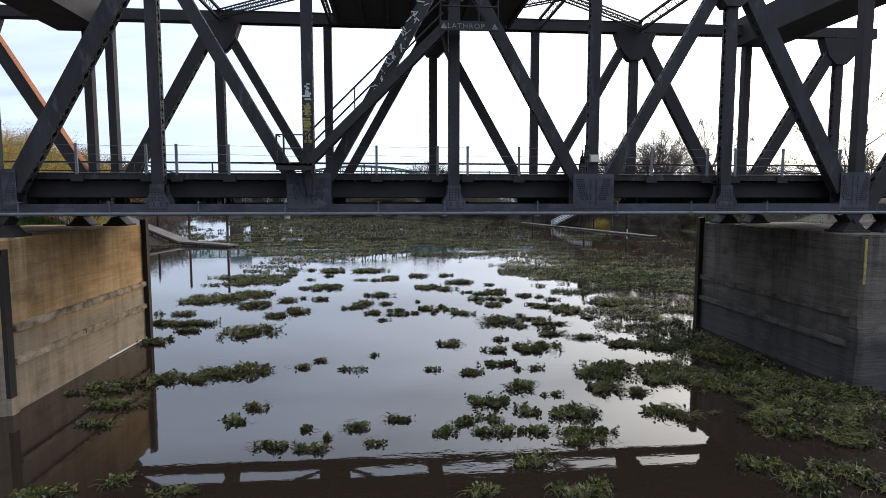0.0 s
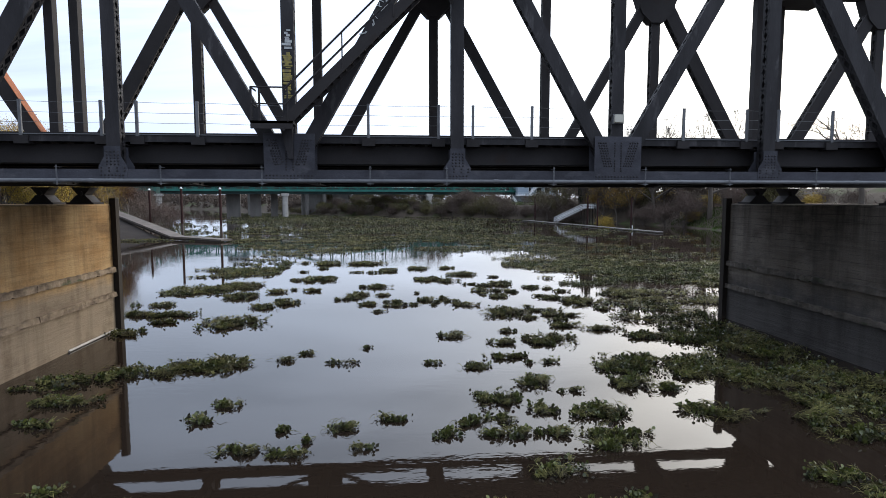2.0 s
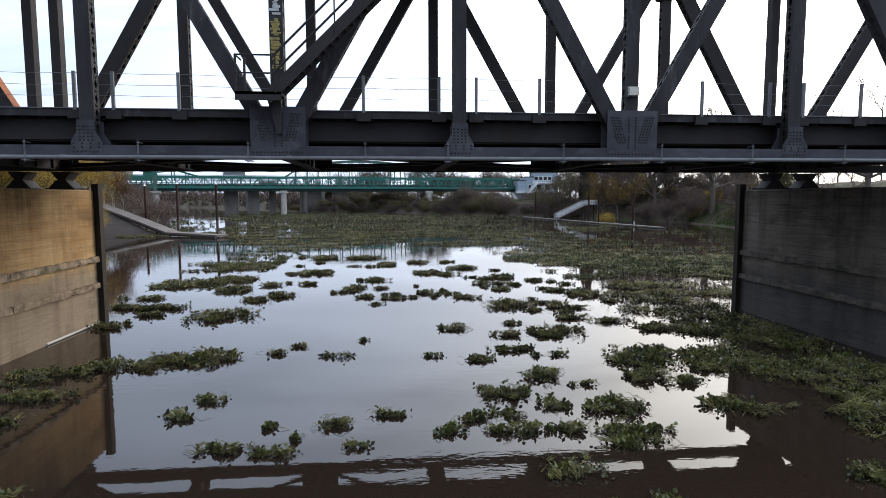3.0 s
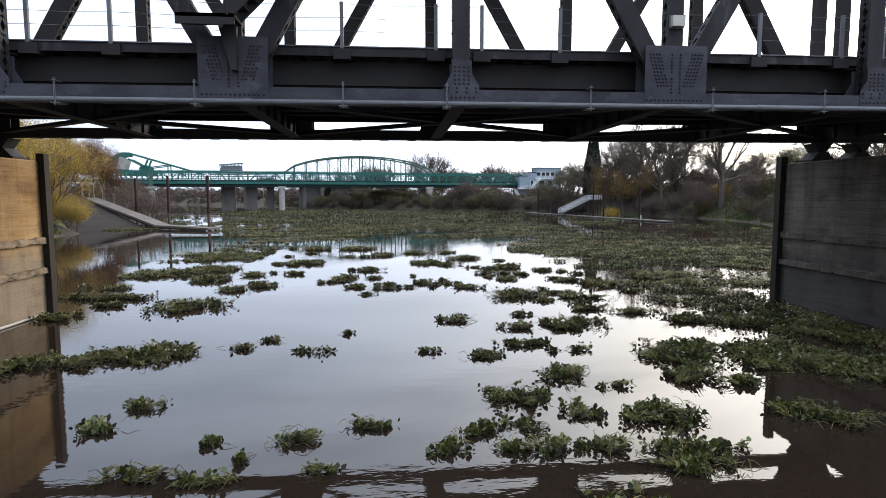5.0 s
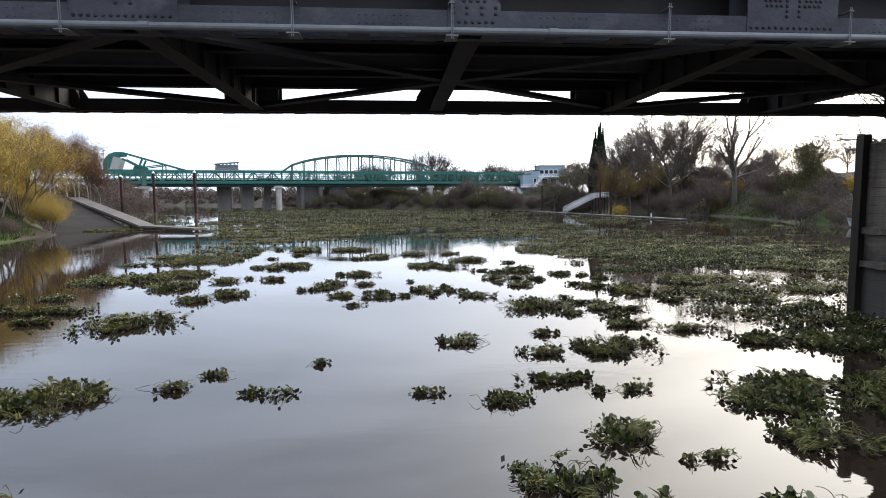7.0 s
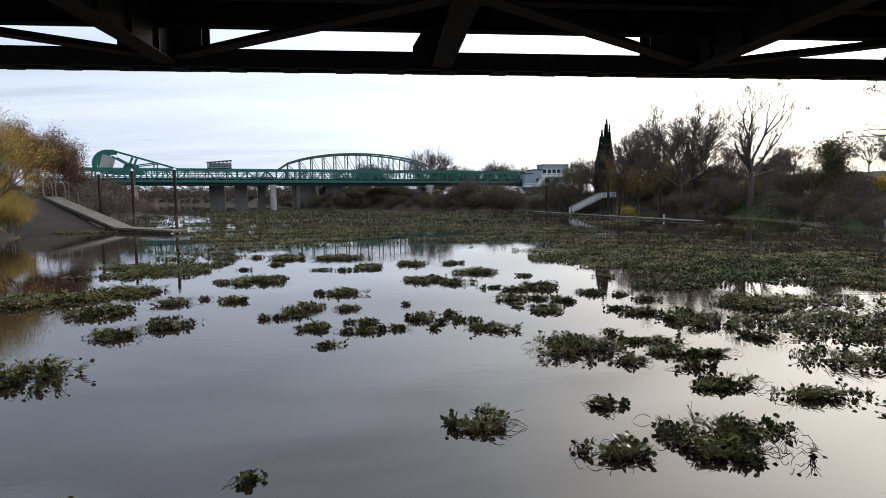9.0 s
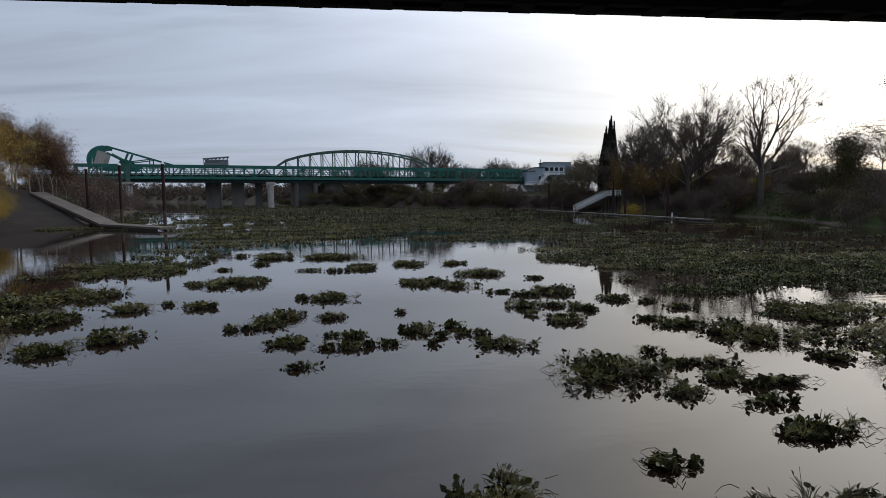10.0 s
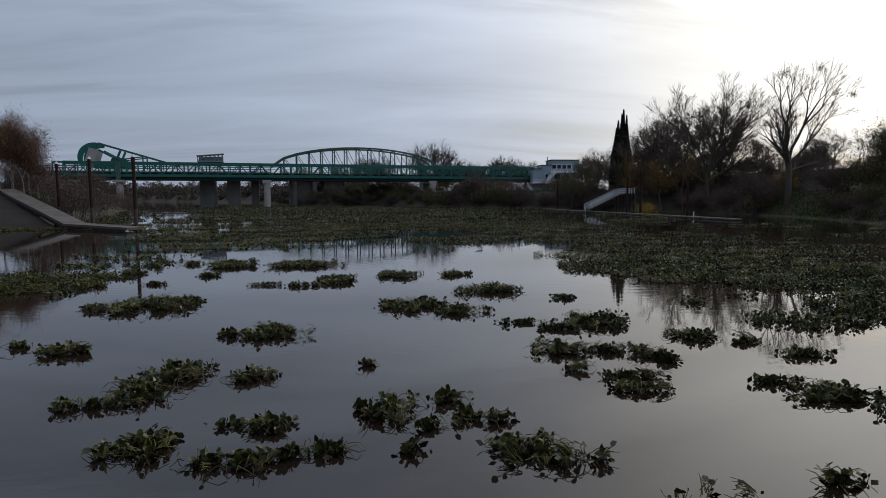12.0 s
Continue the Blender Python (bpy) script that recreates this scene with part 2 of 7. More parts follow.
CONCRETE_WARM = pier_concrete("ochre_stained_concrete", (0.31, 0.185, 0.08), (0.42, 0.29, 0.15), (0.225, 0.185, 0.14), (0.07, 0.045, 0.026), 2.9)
# right pier: colour darkened to carry the shade on its river face
CONCRETE_SHADED = pier_concrete("shaded_grey_concrete", (0.12, 0.101, 0.083), (0.19, 0.163, 0.137), (0.07, 0.065, 0.063), (0.026, 0.0215, 0.019), 2.5, 0.75)
CONCRETE_PALE = material("pale_concrete", (0.42, 0.40, 0.37), 0.9, 0.0, (0.3, 0.28, 0.25), 0.6, 0.8, 0.12, 10, 0.2, 8)
CONCRETE_GREY = material("stained_grey_concrete", (0.19, 0.175, 0.16), 0.9, 0.0, (0.10, 0.092, 0.085), 0.3, 0.9, 0.15, 6, 0.2, 5, (1, 1, 0.3))
WALK_GREY = material("worn_walkway_concrete", (0.16, 0.138, 0.12), 0.9, 0.0, (0.095, 0.081, 0.071), 0.6, 0.9, 0.15, 8, 0.2, 6)
RAMP_GREY = material("wet_ramp_concrete", (0.044, 0.0365, 0.0315), 0.95, 0.0, (0.026, 0.0215, 0.019), 0.35, 0.9, 0.2, 5, 0.3, 4)
RAMP_GREY.node_tree.nodes["Principled BSDF"].inputs["Specular IOR Level"].default_value = 0.1
GREEN_PAINT = material("sea_green_bridge_paint", (0.035, 0.165, 0.135), 0.55, 0.0, (0.03, 0.11, 0.092), 0.3, 0.8, 0.1, 3, 0.0, 5)
GREEN_DULL = material("dull_green_bridge_paint", (0.08, 0.15, 0.12), 0.6, 0.0, (0.06, 0.1, 0.08), 0.3, 0.8, 0.1, 3, 0.0, 5)
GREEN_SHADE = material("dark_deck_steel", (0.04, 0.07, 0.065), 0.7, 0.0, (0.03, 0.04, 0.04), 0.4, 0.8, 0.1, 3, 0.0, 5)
PILE_RUST = material("rusty_pile", (0.045, 0.02, 0.018), 0.8, 0.0, (0.025, 0.014, 0.013), 0.8, 0.9, 0.2, 9, 0.3, 9, (1, 1, 0.3))
PILE_WORN = material("worn_pile_foot", (0.10, 0.08, 0.065), 0.85, 0.0, (0.05, 0.035, 0.03), 0.8, 0.9, 0.2, 9, 0.3, 9, (1, 1, 0.3))
WHITE_PAINT = material("white_paint", (0.74, 0.75, 0.75), 0.5, 0.0, (0.6, 0.61, 0.6), 0.8, 0.7, 0.06, 9, 0.0, 9)
HOUSE_BLUE = material("pale_blue_siding", (0.30, 0.36, 0.41), 0.7, 0.0, (0.24, 0.29, 0.33), 0.3, 0.7, 0.06, 4, 0.1, 6, (0.2, 0.2, 5))
HOUSE_GREY = material("grey_siding", (0.24, 0.26, 0.28), 0.7, 0.0, (0.18, 0.2, 0.22), 0.3, 0.7, 0.06, 4, 0.1, 6, (0.2, 0.2, 5))
GLASS_DARK = material("dark_window_glass", (0.03, 0.035, 0.04), 0.08, 0.0, (0.02, 0.02, 0.025), 0.5, 0.5, 0.05, 3, 0.0, 5, spec=0.5)
BARK = material("grey_bark", (0.125, 0.105, 0.088), 0.95, 0.0, (0.085, 0.07, 0.058), 1.2, 0.8, 0.2, 9, 0.5, 7, (1, 1, 0.3))
BARK_PALE = material("pale_bark", (0.33, 0.29, 0.25), 0.95, 0.0, (0.17, 0.14, 0.12), 1.2, 0.8, 0.2, 9, 0.4, 7, (1, 1, 0.4))
TWIG = material("twigs", (0.13, 0.105, 0.088), 0.95, 0.0, (0.085, 0.068, 0.056), 0.3, 0.8, 0.15, 4, 0.0, 5)
TWIG_BROWN = material("brown_twigs", (0.15, 0.108, 0.09), 0.95, 0.0, (0.075, 0.056, 0.045), 0.25, 0.8, 0.15, 4, 0.0, 5)


def foliage(name, a, b, scale=0.35, island=0.45, rough=0.65):
    m = material(name, a, rough, 0.0, b, scale, 1.0, 0.15, 9, 0.0, 5, island=island)
    shader = m.node_tree.nodes["Principled BSDF"]
    shader.inputs["Specular IOR Level"].default_value = 0.2
    return m


LEAF_YELLOW = foliage("yellow_autumn_leaves", (0.56, 0.36, 0.045), (0.38, 0.29, 0.075), 0.35, 0.35)
LEAF_OLIVE = foliage("olive_leaves", (0.15, 0.125, 0.045), (0.085, 0.08, 0.035))
LEAF_OCHRE = foliage("ochre_leaves", (0.42, 0.25, 0.05), (0.22, 0.14, 0.045))
LEAF_BROWN = foliage("brown_leaves", (0.21, 0.095, 0.05), (0.12, 0.075, 0.045))
LEAF_SCRUB = foliage("withered_scrub_leaves", (0.15, 0.11, 0.085), (0.085, 0.064, 0.05))
LEAF_DARK = foliage("cypress_needles", (0.03, 0.045, 0.025), (0.018, 0.028, 0.018))
GRASS = foliage("grass_blades", (0.075, 0.13, 0.022), (0.09, 0.10, 0.03), 0.2)
HYACINTH_LEAF = foliage("hyacinth_leaf", (0.145, 0.16, 0.034), (0.03, 0.036, 0.013), 0.9, 0.8, 0.34)
HYACINTH_LEAF.node_tree.nodes["Principled BSDF"].inputs["Specular IOR Level"].default_value = 0.38
HYACINTH_STALK = foliage("hyacinth_green_stalk", (0.13, 0.165, 0.035), (0.06, 0.068, 0.024), 1.6, 0.7)
HYACINTH_STEM = foliage("hyacinth_limp_stalk", (0.31, 0.29, 0.09), (0.11, 0.085, 0.045), 1.4, 0.8)
# root layer coloured dark to give the plants a shaded interior
HYACINTH_ROOT_SHADE = foliage("hyacinth_dark_root_layer", (0.028, 0.026, 0.013), (0.03, 0.021, 0.013), 1.5, 0.3)
EARTH = material("river_bank_soil", (0.085, 0.066, 0.05), 0.95, 0.0, (0.05, 0.04, 0.03), 0.25, 1.0, 0.35, 3, 0.8, 1.5, (1, 1, 1),
                 (0.05, 0.07, 0.022), 0.11, 0.53, 0.64)

WATER = bpy.data.materials.new("muddy_river_water")
WATER.use_nodes = True
wn = WATER.node_tree
ws = wn.nodes["Principled BSDF"]
ws.inputs["Base Color"].default_value = (0.040, 0.028, 0.019, 1)
ws.inputs["Roughness"].default_value = 0.02
ws.inputs["IOR"].default_value = 1.42
wc = wn.nodes.new("ShaderNodeTexCoord")
wm = wn.nodes.new("ShaderNodeMapping")
wm.inputs["Scale"].default_value = (0.7, 1.6, 1.0)
wn.links.new(wc.outputs["Object"], wm.inputs[0])
w1 = wn.nodes.new("ShaderNodeTexNoise")
w1.inputs["Scale"].default_value, w1.inputs["Detail"].default_value = 2.2, 3.0
w2 = wn.nodes.new("ShaderNodeTexNoise")
w2.inputs["Scale"].default_value, w2.inputs["Detail"].default_value = 0.11, 2.0
calm = wn.nodes.new("ShaderNodeMapRange")
calm.inputs["From Min"].default_value, calm.inputs["From Max"].default_value = 0.42, 0.68
calm.inputs["To Min"].default_value, calm.inputs["To Max"].default_value = 0.12, 1.0
wmul = wn.nodes.new("ShaderNodeMath")
wmul.operation = "MULTIPLY"
wb = wn.nodes.new("ShaderNodeBump")
wb.inputs["Strength"].default_value, wb.inputs["Distance"].default_value = 0.22, 0.02
wn.links.new(wm.outputs[0], w1.inputs["Vector"])
wn.links.new(wc.outputs["Object"], w2.inputs["Vector"])
wn.links.new(w2.outputs["Fac"], calm.inputs["Value"])
wn.links.new(w1.outputs["Fac"], wmul.inputs[0])
wn.links.new(calm.outputs[0], wmul.inputs[1])
wn.links.new(wmul.outputs[0], wb.inputs["Height"])
wn.links.new(wb.outputs[0], ws.inputs["Normal"])
wr = wn.nodes.new("ShaderNodeMix")
wr.data_type = "RGBA"
wr.inputs["A"].default_value, wr.inputs["B"].default_value = (0.020, 0.0130, 0.0088, 1), (0.026, 0.0178, 0.0125, 1)
wn.links.new(w2.outputs["Fac"], wr.inputs["Factor"])
wn.links.new(wr.outputs["Result"], ws.inputs["Base Color"])

# ---- building tools ----


class Geo:
    """Collects vertices and faces of one mesh."""

    def __init__(self):
        self.v, self.f = [], []

    def add(self, verts, faces):
        n = len(self.v)
        self.v += [tuple(p) for p in verts]
        self.f += [tuple(i + n for i in face) for face in faces]
        return self

    def box(self, x0, y0, z0, x1, y1, z1):
        x0, x1, y0, y1, z0, z1 = min(x0, x1), max(x0, x1), min(y0, y1), max(y0, y1), min(z0, z1), max(z0, z1)
        vs = [(x0, y0, z0), (x1, y0, z0), (x1, y1, z0), (x0, y1, z0), (x0, y0, z1), (x1, y0, z1), (x1, y1, z1), (x0, y1, z1)]
        return self.add(vs, [(0, 3, 2, 1), (4, 5, 6, 7), (0, 1, 5, 4), (1, 2, 6, 5), (2, 3, 7, 6), (3, 0, 4, 7)])

    def beam(self, a, b, w, h, up=(0, 1, 0), off=(0, 0)):
        """A bar from a to b, w wide across and h deep along up, shifted by off in those two ways."""
        a, b, up = Vector(a), Vector(b), Vector(up)
        d = (b - a).normalized()
        s = d.cross(up).normalized()
        u = s.cross(d).normalized()
        o = s * off[0] + u * off[1]
        vs = []
        for p in (a, b):
            for i, j in ((-1, -1), (1, -1), (1, 1), (-1, 1)):
                vs.append(p + o + s * (w / 2 * i) + u * (h / 2 * j))
        return self.add(vs, [(0, 1, 2, 3), (7, 6, 5, 4), (0, 4, 5, 1), (1, 5, 6, 2), (2, 6, 7, 3), (3, 7, 4, 0)])

    def section(self, a, b, outline, up=(0, 0, 1)):
        """A rolled section: the outline (across, along up) drawn from a to b as one piece."""
        a, b, up = Vector(a), Vector(b), Vector(up)
        d = (b - a).normalized()
        s = d.cross(up).normalized()
        u = s.cross(d).normalized()
        n = len(outline)
        vs = [p + s * i + u * j for p in (a, b) for i, j in outline]
        return self.add(vs, [tuple(range(n)), tuple(range(2 * n - 1, n - 1, -1))] + [(i, (i + 1) % n, (i + 1) % n + n, i + n) for i in range(n)])

    def tube(self, pts, r, n=8, cap=True):
        pts = [Vector(p) for p in pts]
        rs = r if isinstance(r, (list, tuple)) else [r] * len(pts)
        vs, fs = [], []
        for i, p in enumerate(pts):
            d = (pts[min(i + 1, len(pts) - 1)] - pts[max(i - 1, 0)]).normalized()
            s = d.cross(Vector((0, 0, 1)) if abs(d.z) < 0.9 else Vector((1, 0, 0))).normalized()
            u = s.cross(d)
            for k in range(n):
                c = 2 * math.pi * k / n
                vs.append(p + s * (math.cos(c) * rs[i]) + u * (math.sin(c) * rs[i]))
        for i in range(len(pts) - 1):
            for k in range(n):
                fs.append((i * n + k, i * n + (k + 1) % n, (i + 1) * n + (k + 1) % n, (i + 1) * n + k))
        if cap:
            fs += [tuple(range(n - 1, -1, -1)), tuple((len(pts) - 1) * n + k for k in range(n))]
        return self.add(vs, fs)

    def prism(self, outline, y0, y1):
        """An outline of (x, z) pushed from y0 to y1."""
        n = len(outline)
        vs = [(x, y0, z) for x, z in outline] + [(x, y1, z) for x, z in outline]
        fs = [tuple(range(n)), tuple(range(2 * n - 1, n - 1, -1))] + [(i, i + n, (i + 1) % n + n, (i + 1) % n) for i in range(n)]
        return self.add(vs, fs)

    def dome(self, p, r, axis=(0, -1, 0), n=6, flat=0.6):
        """A rivet's head."""
        p, d = Vector(p), Vector(axis)
        s = d.cross(Vector((0, 0, 1)) if abs(d.z) < 0.9 else Vector((1, 0, 0))).normalized()
        u = s.cross(d)
        vs, fs = [], []
        for rr, hh in ((1.0, 0.0), (0.7, 0.7)):
            for k in range(n):
                c = 2 * math.pi * k / n
                vs.append(p + (s * math.cos(c) + u * math.sin(c)) * (r * rr) + d * (r * flat * hh))
        vs.append(p + d * (r * flat))
        for k in range(n):
            fs += [(k, (k + 1) % n, (k + 1) % n + n, k + n), (k + n, (k + 1) % n + n, 2 * n)]
        return self.add(vs, fs)

    def mesh(self, name, mat):
        me = bpy.data.meshes.new(name)
        me.from_pydata(self.v, [], self.f)
        me.materials.append(mat)
        b = bmesh.new()
        b.from_mesh(me)
        if len(b.faces) < 20000:
            bmesh.ops.recalc_face_normals(b, faces=b.faces)
        b.to_mesh(me)
        b.free()
        return me


def fast_mesh(name, mat, verts, faces):
    """A mesh from arrays: verts (n, 3), faces (m, 3) or (m, 4)."""
    me = bpy.data.meshes.new(name)
    verts, faces = np.asarray(verts, dtype=np.float32), np.asarray(faces, dtype=np.int32)
    k = faces.shape[1]
    me.vertices.add(len(verts))
    me.vertices.foreach_set("co", verts.ravel())
    me.loops.add(len(faces) * k)
    me.loops.foreach_set("vertex_index", faces.ravel())
    me.polygons.add(len(faces))
    me.polygons.foreach_set("loop_start", np.arange(0, len(faces) * k, k, dtype=np.int32))
    me.update(calc_edges=True)
    me.validate()
    me.materials.append(mat)
    return me


def thing(name, label, category, group="", at=(0, 0, 0), kind=""):
    ob = new(name)
    ob.empty_display_size = 0.2
    ob.location = at
    return tagged(ob, label, category, group, kind)


def part(name, geo, mat, parent, label=""):
    ob = new(name, geo.mesh(name, mat) if isinstance(geo, Geo) else geo)
    ob.parent = parent
    return tagged(ob, label)


# ---- ground and water ----
# the water's edge on either bank: y and x
LEFT_Y, LEFT_X = (-4000, -300, 0, 40, 69, 84, 93, 104, 114, 128, 150, 177, 205, 260, 330, 450, 600, 900, 4000), (-160, -60, -42, -39, -38, -40.5, -45, -43.5, -44.5, -51, -58, -66, -79, -115, -165, -262, -470, -900, -3200)
RIGHT_Y, RIGHT_X = (-4000, -300, 0, 40, 89, 113, 128, 140, 152, 165, 180, 194, 206, 218, 235, 300, 360, 450, 600, 900, 4000), (160, 70, 50, 51, 56, 62, 61, 57, 50, 47, 42, 33, 14, -9, -34, -76, -112, -205, -400, -800, -3000)


def ground_height(x, y):
    left = np.interp(y, LEFT_Y, LEFT_X) - x
    right = x - np.interp(y, RIGHT_Y, RIGHT_X)
    d = np.maximum(left, right)
    land = np.clip(d / 11.0, 0, 1)
    z = -0.25 + 4.4 * land * land * (3 - 2 * land) + np.clip(d - 10, 0, 60) * 0.018
    rise = np.clip((right - 10) / 14.0, 0, 1)
    z = z + 4.0 * rise * rise * (3 - 2 * rise) * np.clip((y - 70) / 20, 0, 1) * np.clip((185 - y) / 30, 0, 1)
    z = np.where(d < 0, np.maximum(-2.5, -0.25 + d * 0.22), z)
    wave = 0.16 * np.sin(x * 0.55 + y * 0.21) + 0.13 * np.sin(x * 0.23 - y * 0.47 + 1.0) + 0.1 * np.sin(y * 1.1 + x * 0.9)
    return z + wave * np.clip(d / 3.0, 0.0, 1.0)


def axis(spans):
    out = []
    for a, b, step in spans:
        out += list(np.arange(a, b, step))
    return np.array(out + [spans[-1][1]])


gx = axis([(-4200, -400, 380), (-400, -140, 20), (-140, -90, 5), (-90, 90, 1.5), (90, 140, 5), (140, 400, 20), (400, 4200, 380)])
gy = axis([(-4200, -300, 390), (-300, 40, 17), (40, 165, 1.5), (165, 270, 3), (270, 500, 10), (500, 900, 40), (900, 4200, 330)])
GX, GY = np.meshgrid(gx, gy)
GZ = ground_height(GX, GY)
# the boat ramp is graded into the left bank
RAMP_FOOT, RAMP_TOP = Vector((-40.5, 91.4, -0.4)), Vector((-62.0, 114.4, 4.8))


def ramp_frame(x, y):
    d = (RAMP_TOP - RAMP_FOOT).xy
    length = d.length
    d = d / length
    along = (x - RAMP_FOOT.x) * d.x + (y - RAMP_FOOT.y) * d.y
    across = (x - RAMP_FOOT.x) * -d.y + (y - RAMP_FOOT.y) * d.x
    return along / length, across, length


along, across, ramp_length = ramp_frame(GX, GY)
on = (along > -0.35) & (along < 1.25) & (np.abs(across) < 5.3)
GZ = np.where(on, np.minimum(GZ, RAMP_FOOT.z - 0.35 + (RAMP_TOP.z - RAMP_FOOT.z) * np.minimum(along, 1.0)), GZ)
nx, ny = len(gx), len(gy)
idx = np.arange(nx * ny).reshape(ny, nx)
quads = np.stack([idx[:-1, :-1], idx[:-1, 1:], idx[1:, 1:], idx[1:, :-1]], -1).reshape(-1, 4)
me = fast_mesh("ground", EARTH, np.stack([GX, GY, GZ], -1).reshape(-1, 3), quads)
me.polygons.foreach_set("use_smooth", np.ones(len(me.polygons), dtype=bool))
tagged(new("ground", me), "brown soil river banks with patches of green grass", "ground", kind="structure")
wx = 4100
me = fast_mesh("water", WATER, [(-wx, -wx, 0), (wx, -wx, 0), (wx, wx, 0), (-wx, wx, 0)], [(0, 1, 2, 3)])
tagged(new("water", me), "calm muddy brown river water mirroring the sky", "water", kind="structure")

# ---- railway bridge ----
P = 5.45                                # panel length
NEAR_Y, FAR_Y = 21.62, 30.33             # the trusses' middle planes
CHORD_LO, CHORD_HI = 6.93, 7.28         # bottom chord
TOP_Z = 16.6                            # top chord's middle
DECK_Z = 8.44                           # top of the walkway's edge
bridge = thing("railway_bridge", "weathered dark steel railway truss bridge on concrete piers", "bridge", at=(0, 0, 0))


def laced_member(a, b, depth, gap, mat, name, parent, lace=True, label=""):
    """Two channels side by side in y, joined by lacing bars on the upper and lower faces."""
    a, b = Vector(a), Vector(b)
    d = (b - a).normalized()
    n = d.cross(Vector((0, 1, 0))).normalized()
    length = (b - a).length
    ob = None
    for s in (-1, 1):
        g = Geo()
        h, y, t = depth / 2, s * gap / 2, 0.026
        g.section(a, b, [(-h, y), (h, y), (h, y - s * 0.1), (h - t, y - s * 0.1), (h - t, y - s * t), (t - h, y - s * t), (t - h, y - s * 0.1), (-h, y - s * 0.1)], up=(0, 1, 0))
        if ob:
            part("channel", g, mat, ob)
        else:
            ob = part(name, g, mat, parent, label)
    if lace:
        g = Geo()
        step = gap * 1.15
        count = int(length / step)
        for e in (-1, 1):
            for i in range(count):
                p, q = a + d * (step * i), a + d * (step * (i + 1))
                o = n * (e * (depth / 2 - 0.004))
                y = Vector((0, gap / 2 - 0.04, 0))
                g.beam(p + o - y, q + o + y, 0.012, 0.07, up=n.cross(d))
                g.beam(p + o + y, q + o - y, 0.012, 0.07, up=n.cross(d))
        tagged(part("lacing", g, mat, ob), kind="stuff")
    return ob


def gusset(x, y, w_low, w_high, z0, z1, mat, parent, side, rivets=True, fans=True):
    """A pair of riveted plates that clasp the members at a panel point; side is the way that the riveted face looks."""
    for s in (-1, 1):
        yy = y + s * 0.265
        g = Geo()
        g.prism([(x - w_low / 2, z0), (x + w_low / 2, z0), (x + w_low / 2, z0 + 0.45), (x + w_high / 2, z0 + 0.75), (x + w_high / 2, z1),
                 (x - w_high / 2, z1), (x - w_high / 2, z0 + 0.75), (x - w_low / 2, z0 + 0.45)], yy - 0.012, yy + 0.012)
        plate = part("gusset_plate", g, mat, parent)
        if rivets and s == side:
            g = Geo()
            rng = random.Random(int(x * 10) + 7)
            f = yy + s * 0.012
            ax = (0, s, 0)
            rr = 0.034
            for i in range(int(w_low / 0.11)):
                for z in (z0 + 0.07, z0 + 0.17):
                    g.dome((x - w_low / 2 + 0.07 + i * 0.11, f, z), rr, ax)
            if fans:
                for lean in (-1, 0, 1):
                    for col in ((-0.11, 0.11) if lean == 0 else (-0.17, -0.06, 0.06, 0.17)):
                        for k in range(int((z1 - z0 - 0.42) / 0.085)):
                            zz = z0 + 0.36 + k * 0.085
                            xx = x + col * 0.75 + lean * (0.19 + (zz - z0) * 0.28) if lean else x + col
                            if lean and (k < 2 or abs(xx - x) > w_high / 2 - 0.04 or abs(xx - x) < 0.17):
                                continue
                            if rng.random() > 0.05:
                                g.dome((xx, f, zz), rr, ax)
            else:
                for k in range(int((z1 - z0 - 0.3) / 0.1)):
                    zz = z0 + 0.3 + k * 0.1
                    half = (w_low if zz < z0 + 0.5 else w_high) / 2 - 0.08
                    for xx in (-half, -half * 0.35, half * 0.35, half):
                        g.dome((x + xx, f, zz), rr, ax)
            tagged(part("rivets", g, STEEL, plate), kind="stuff")


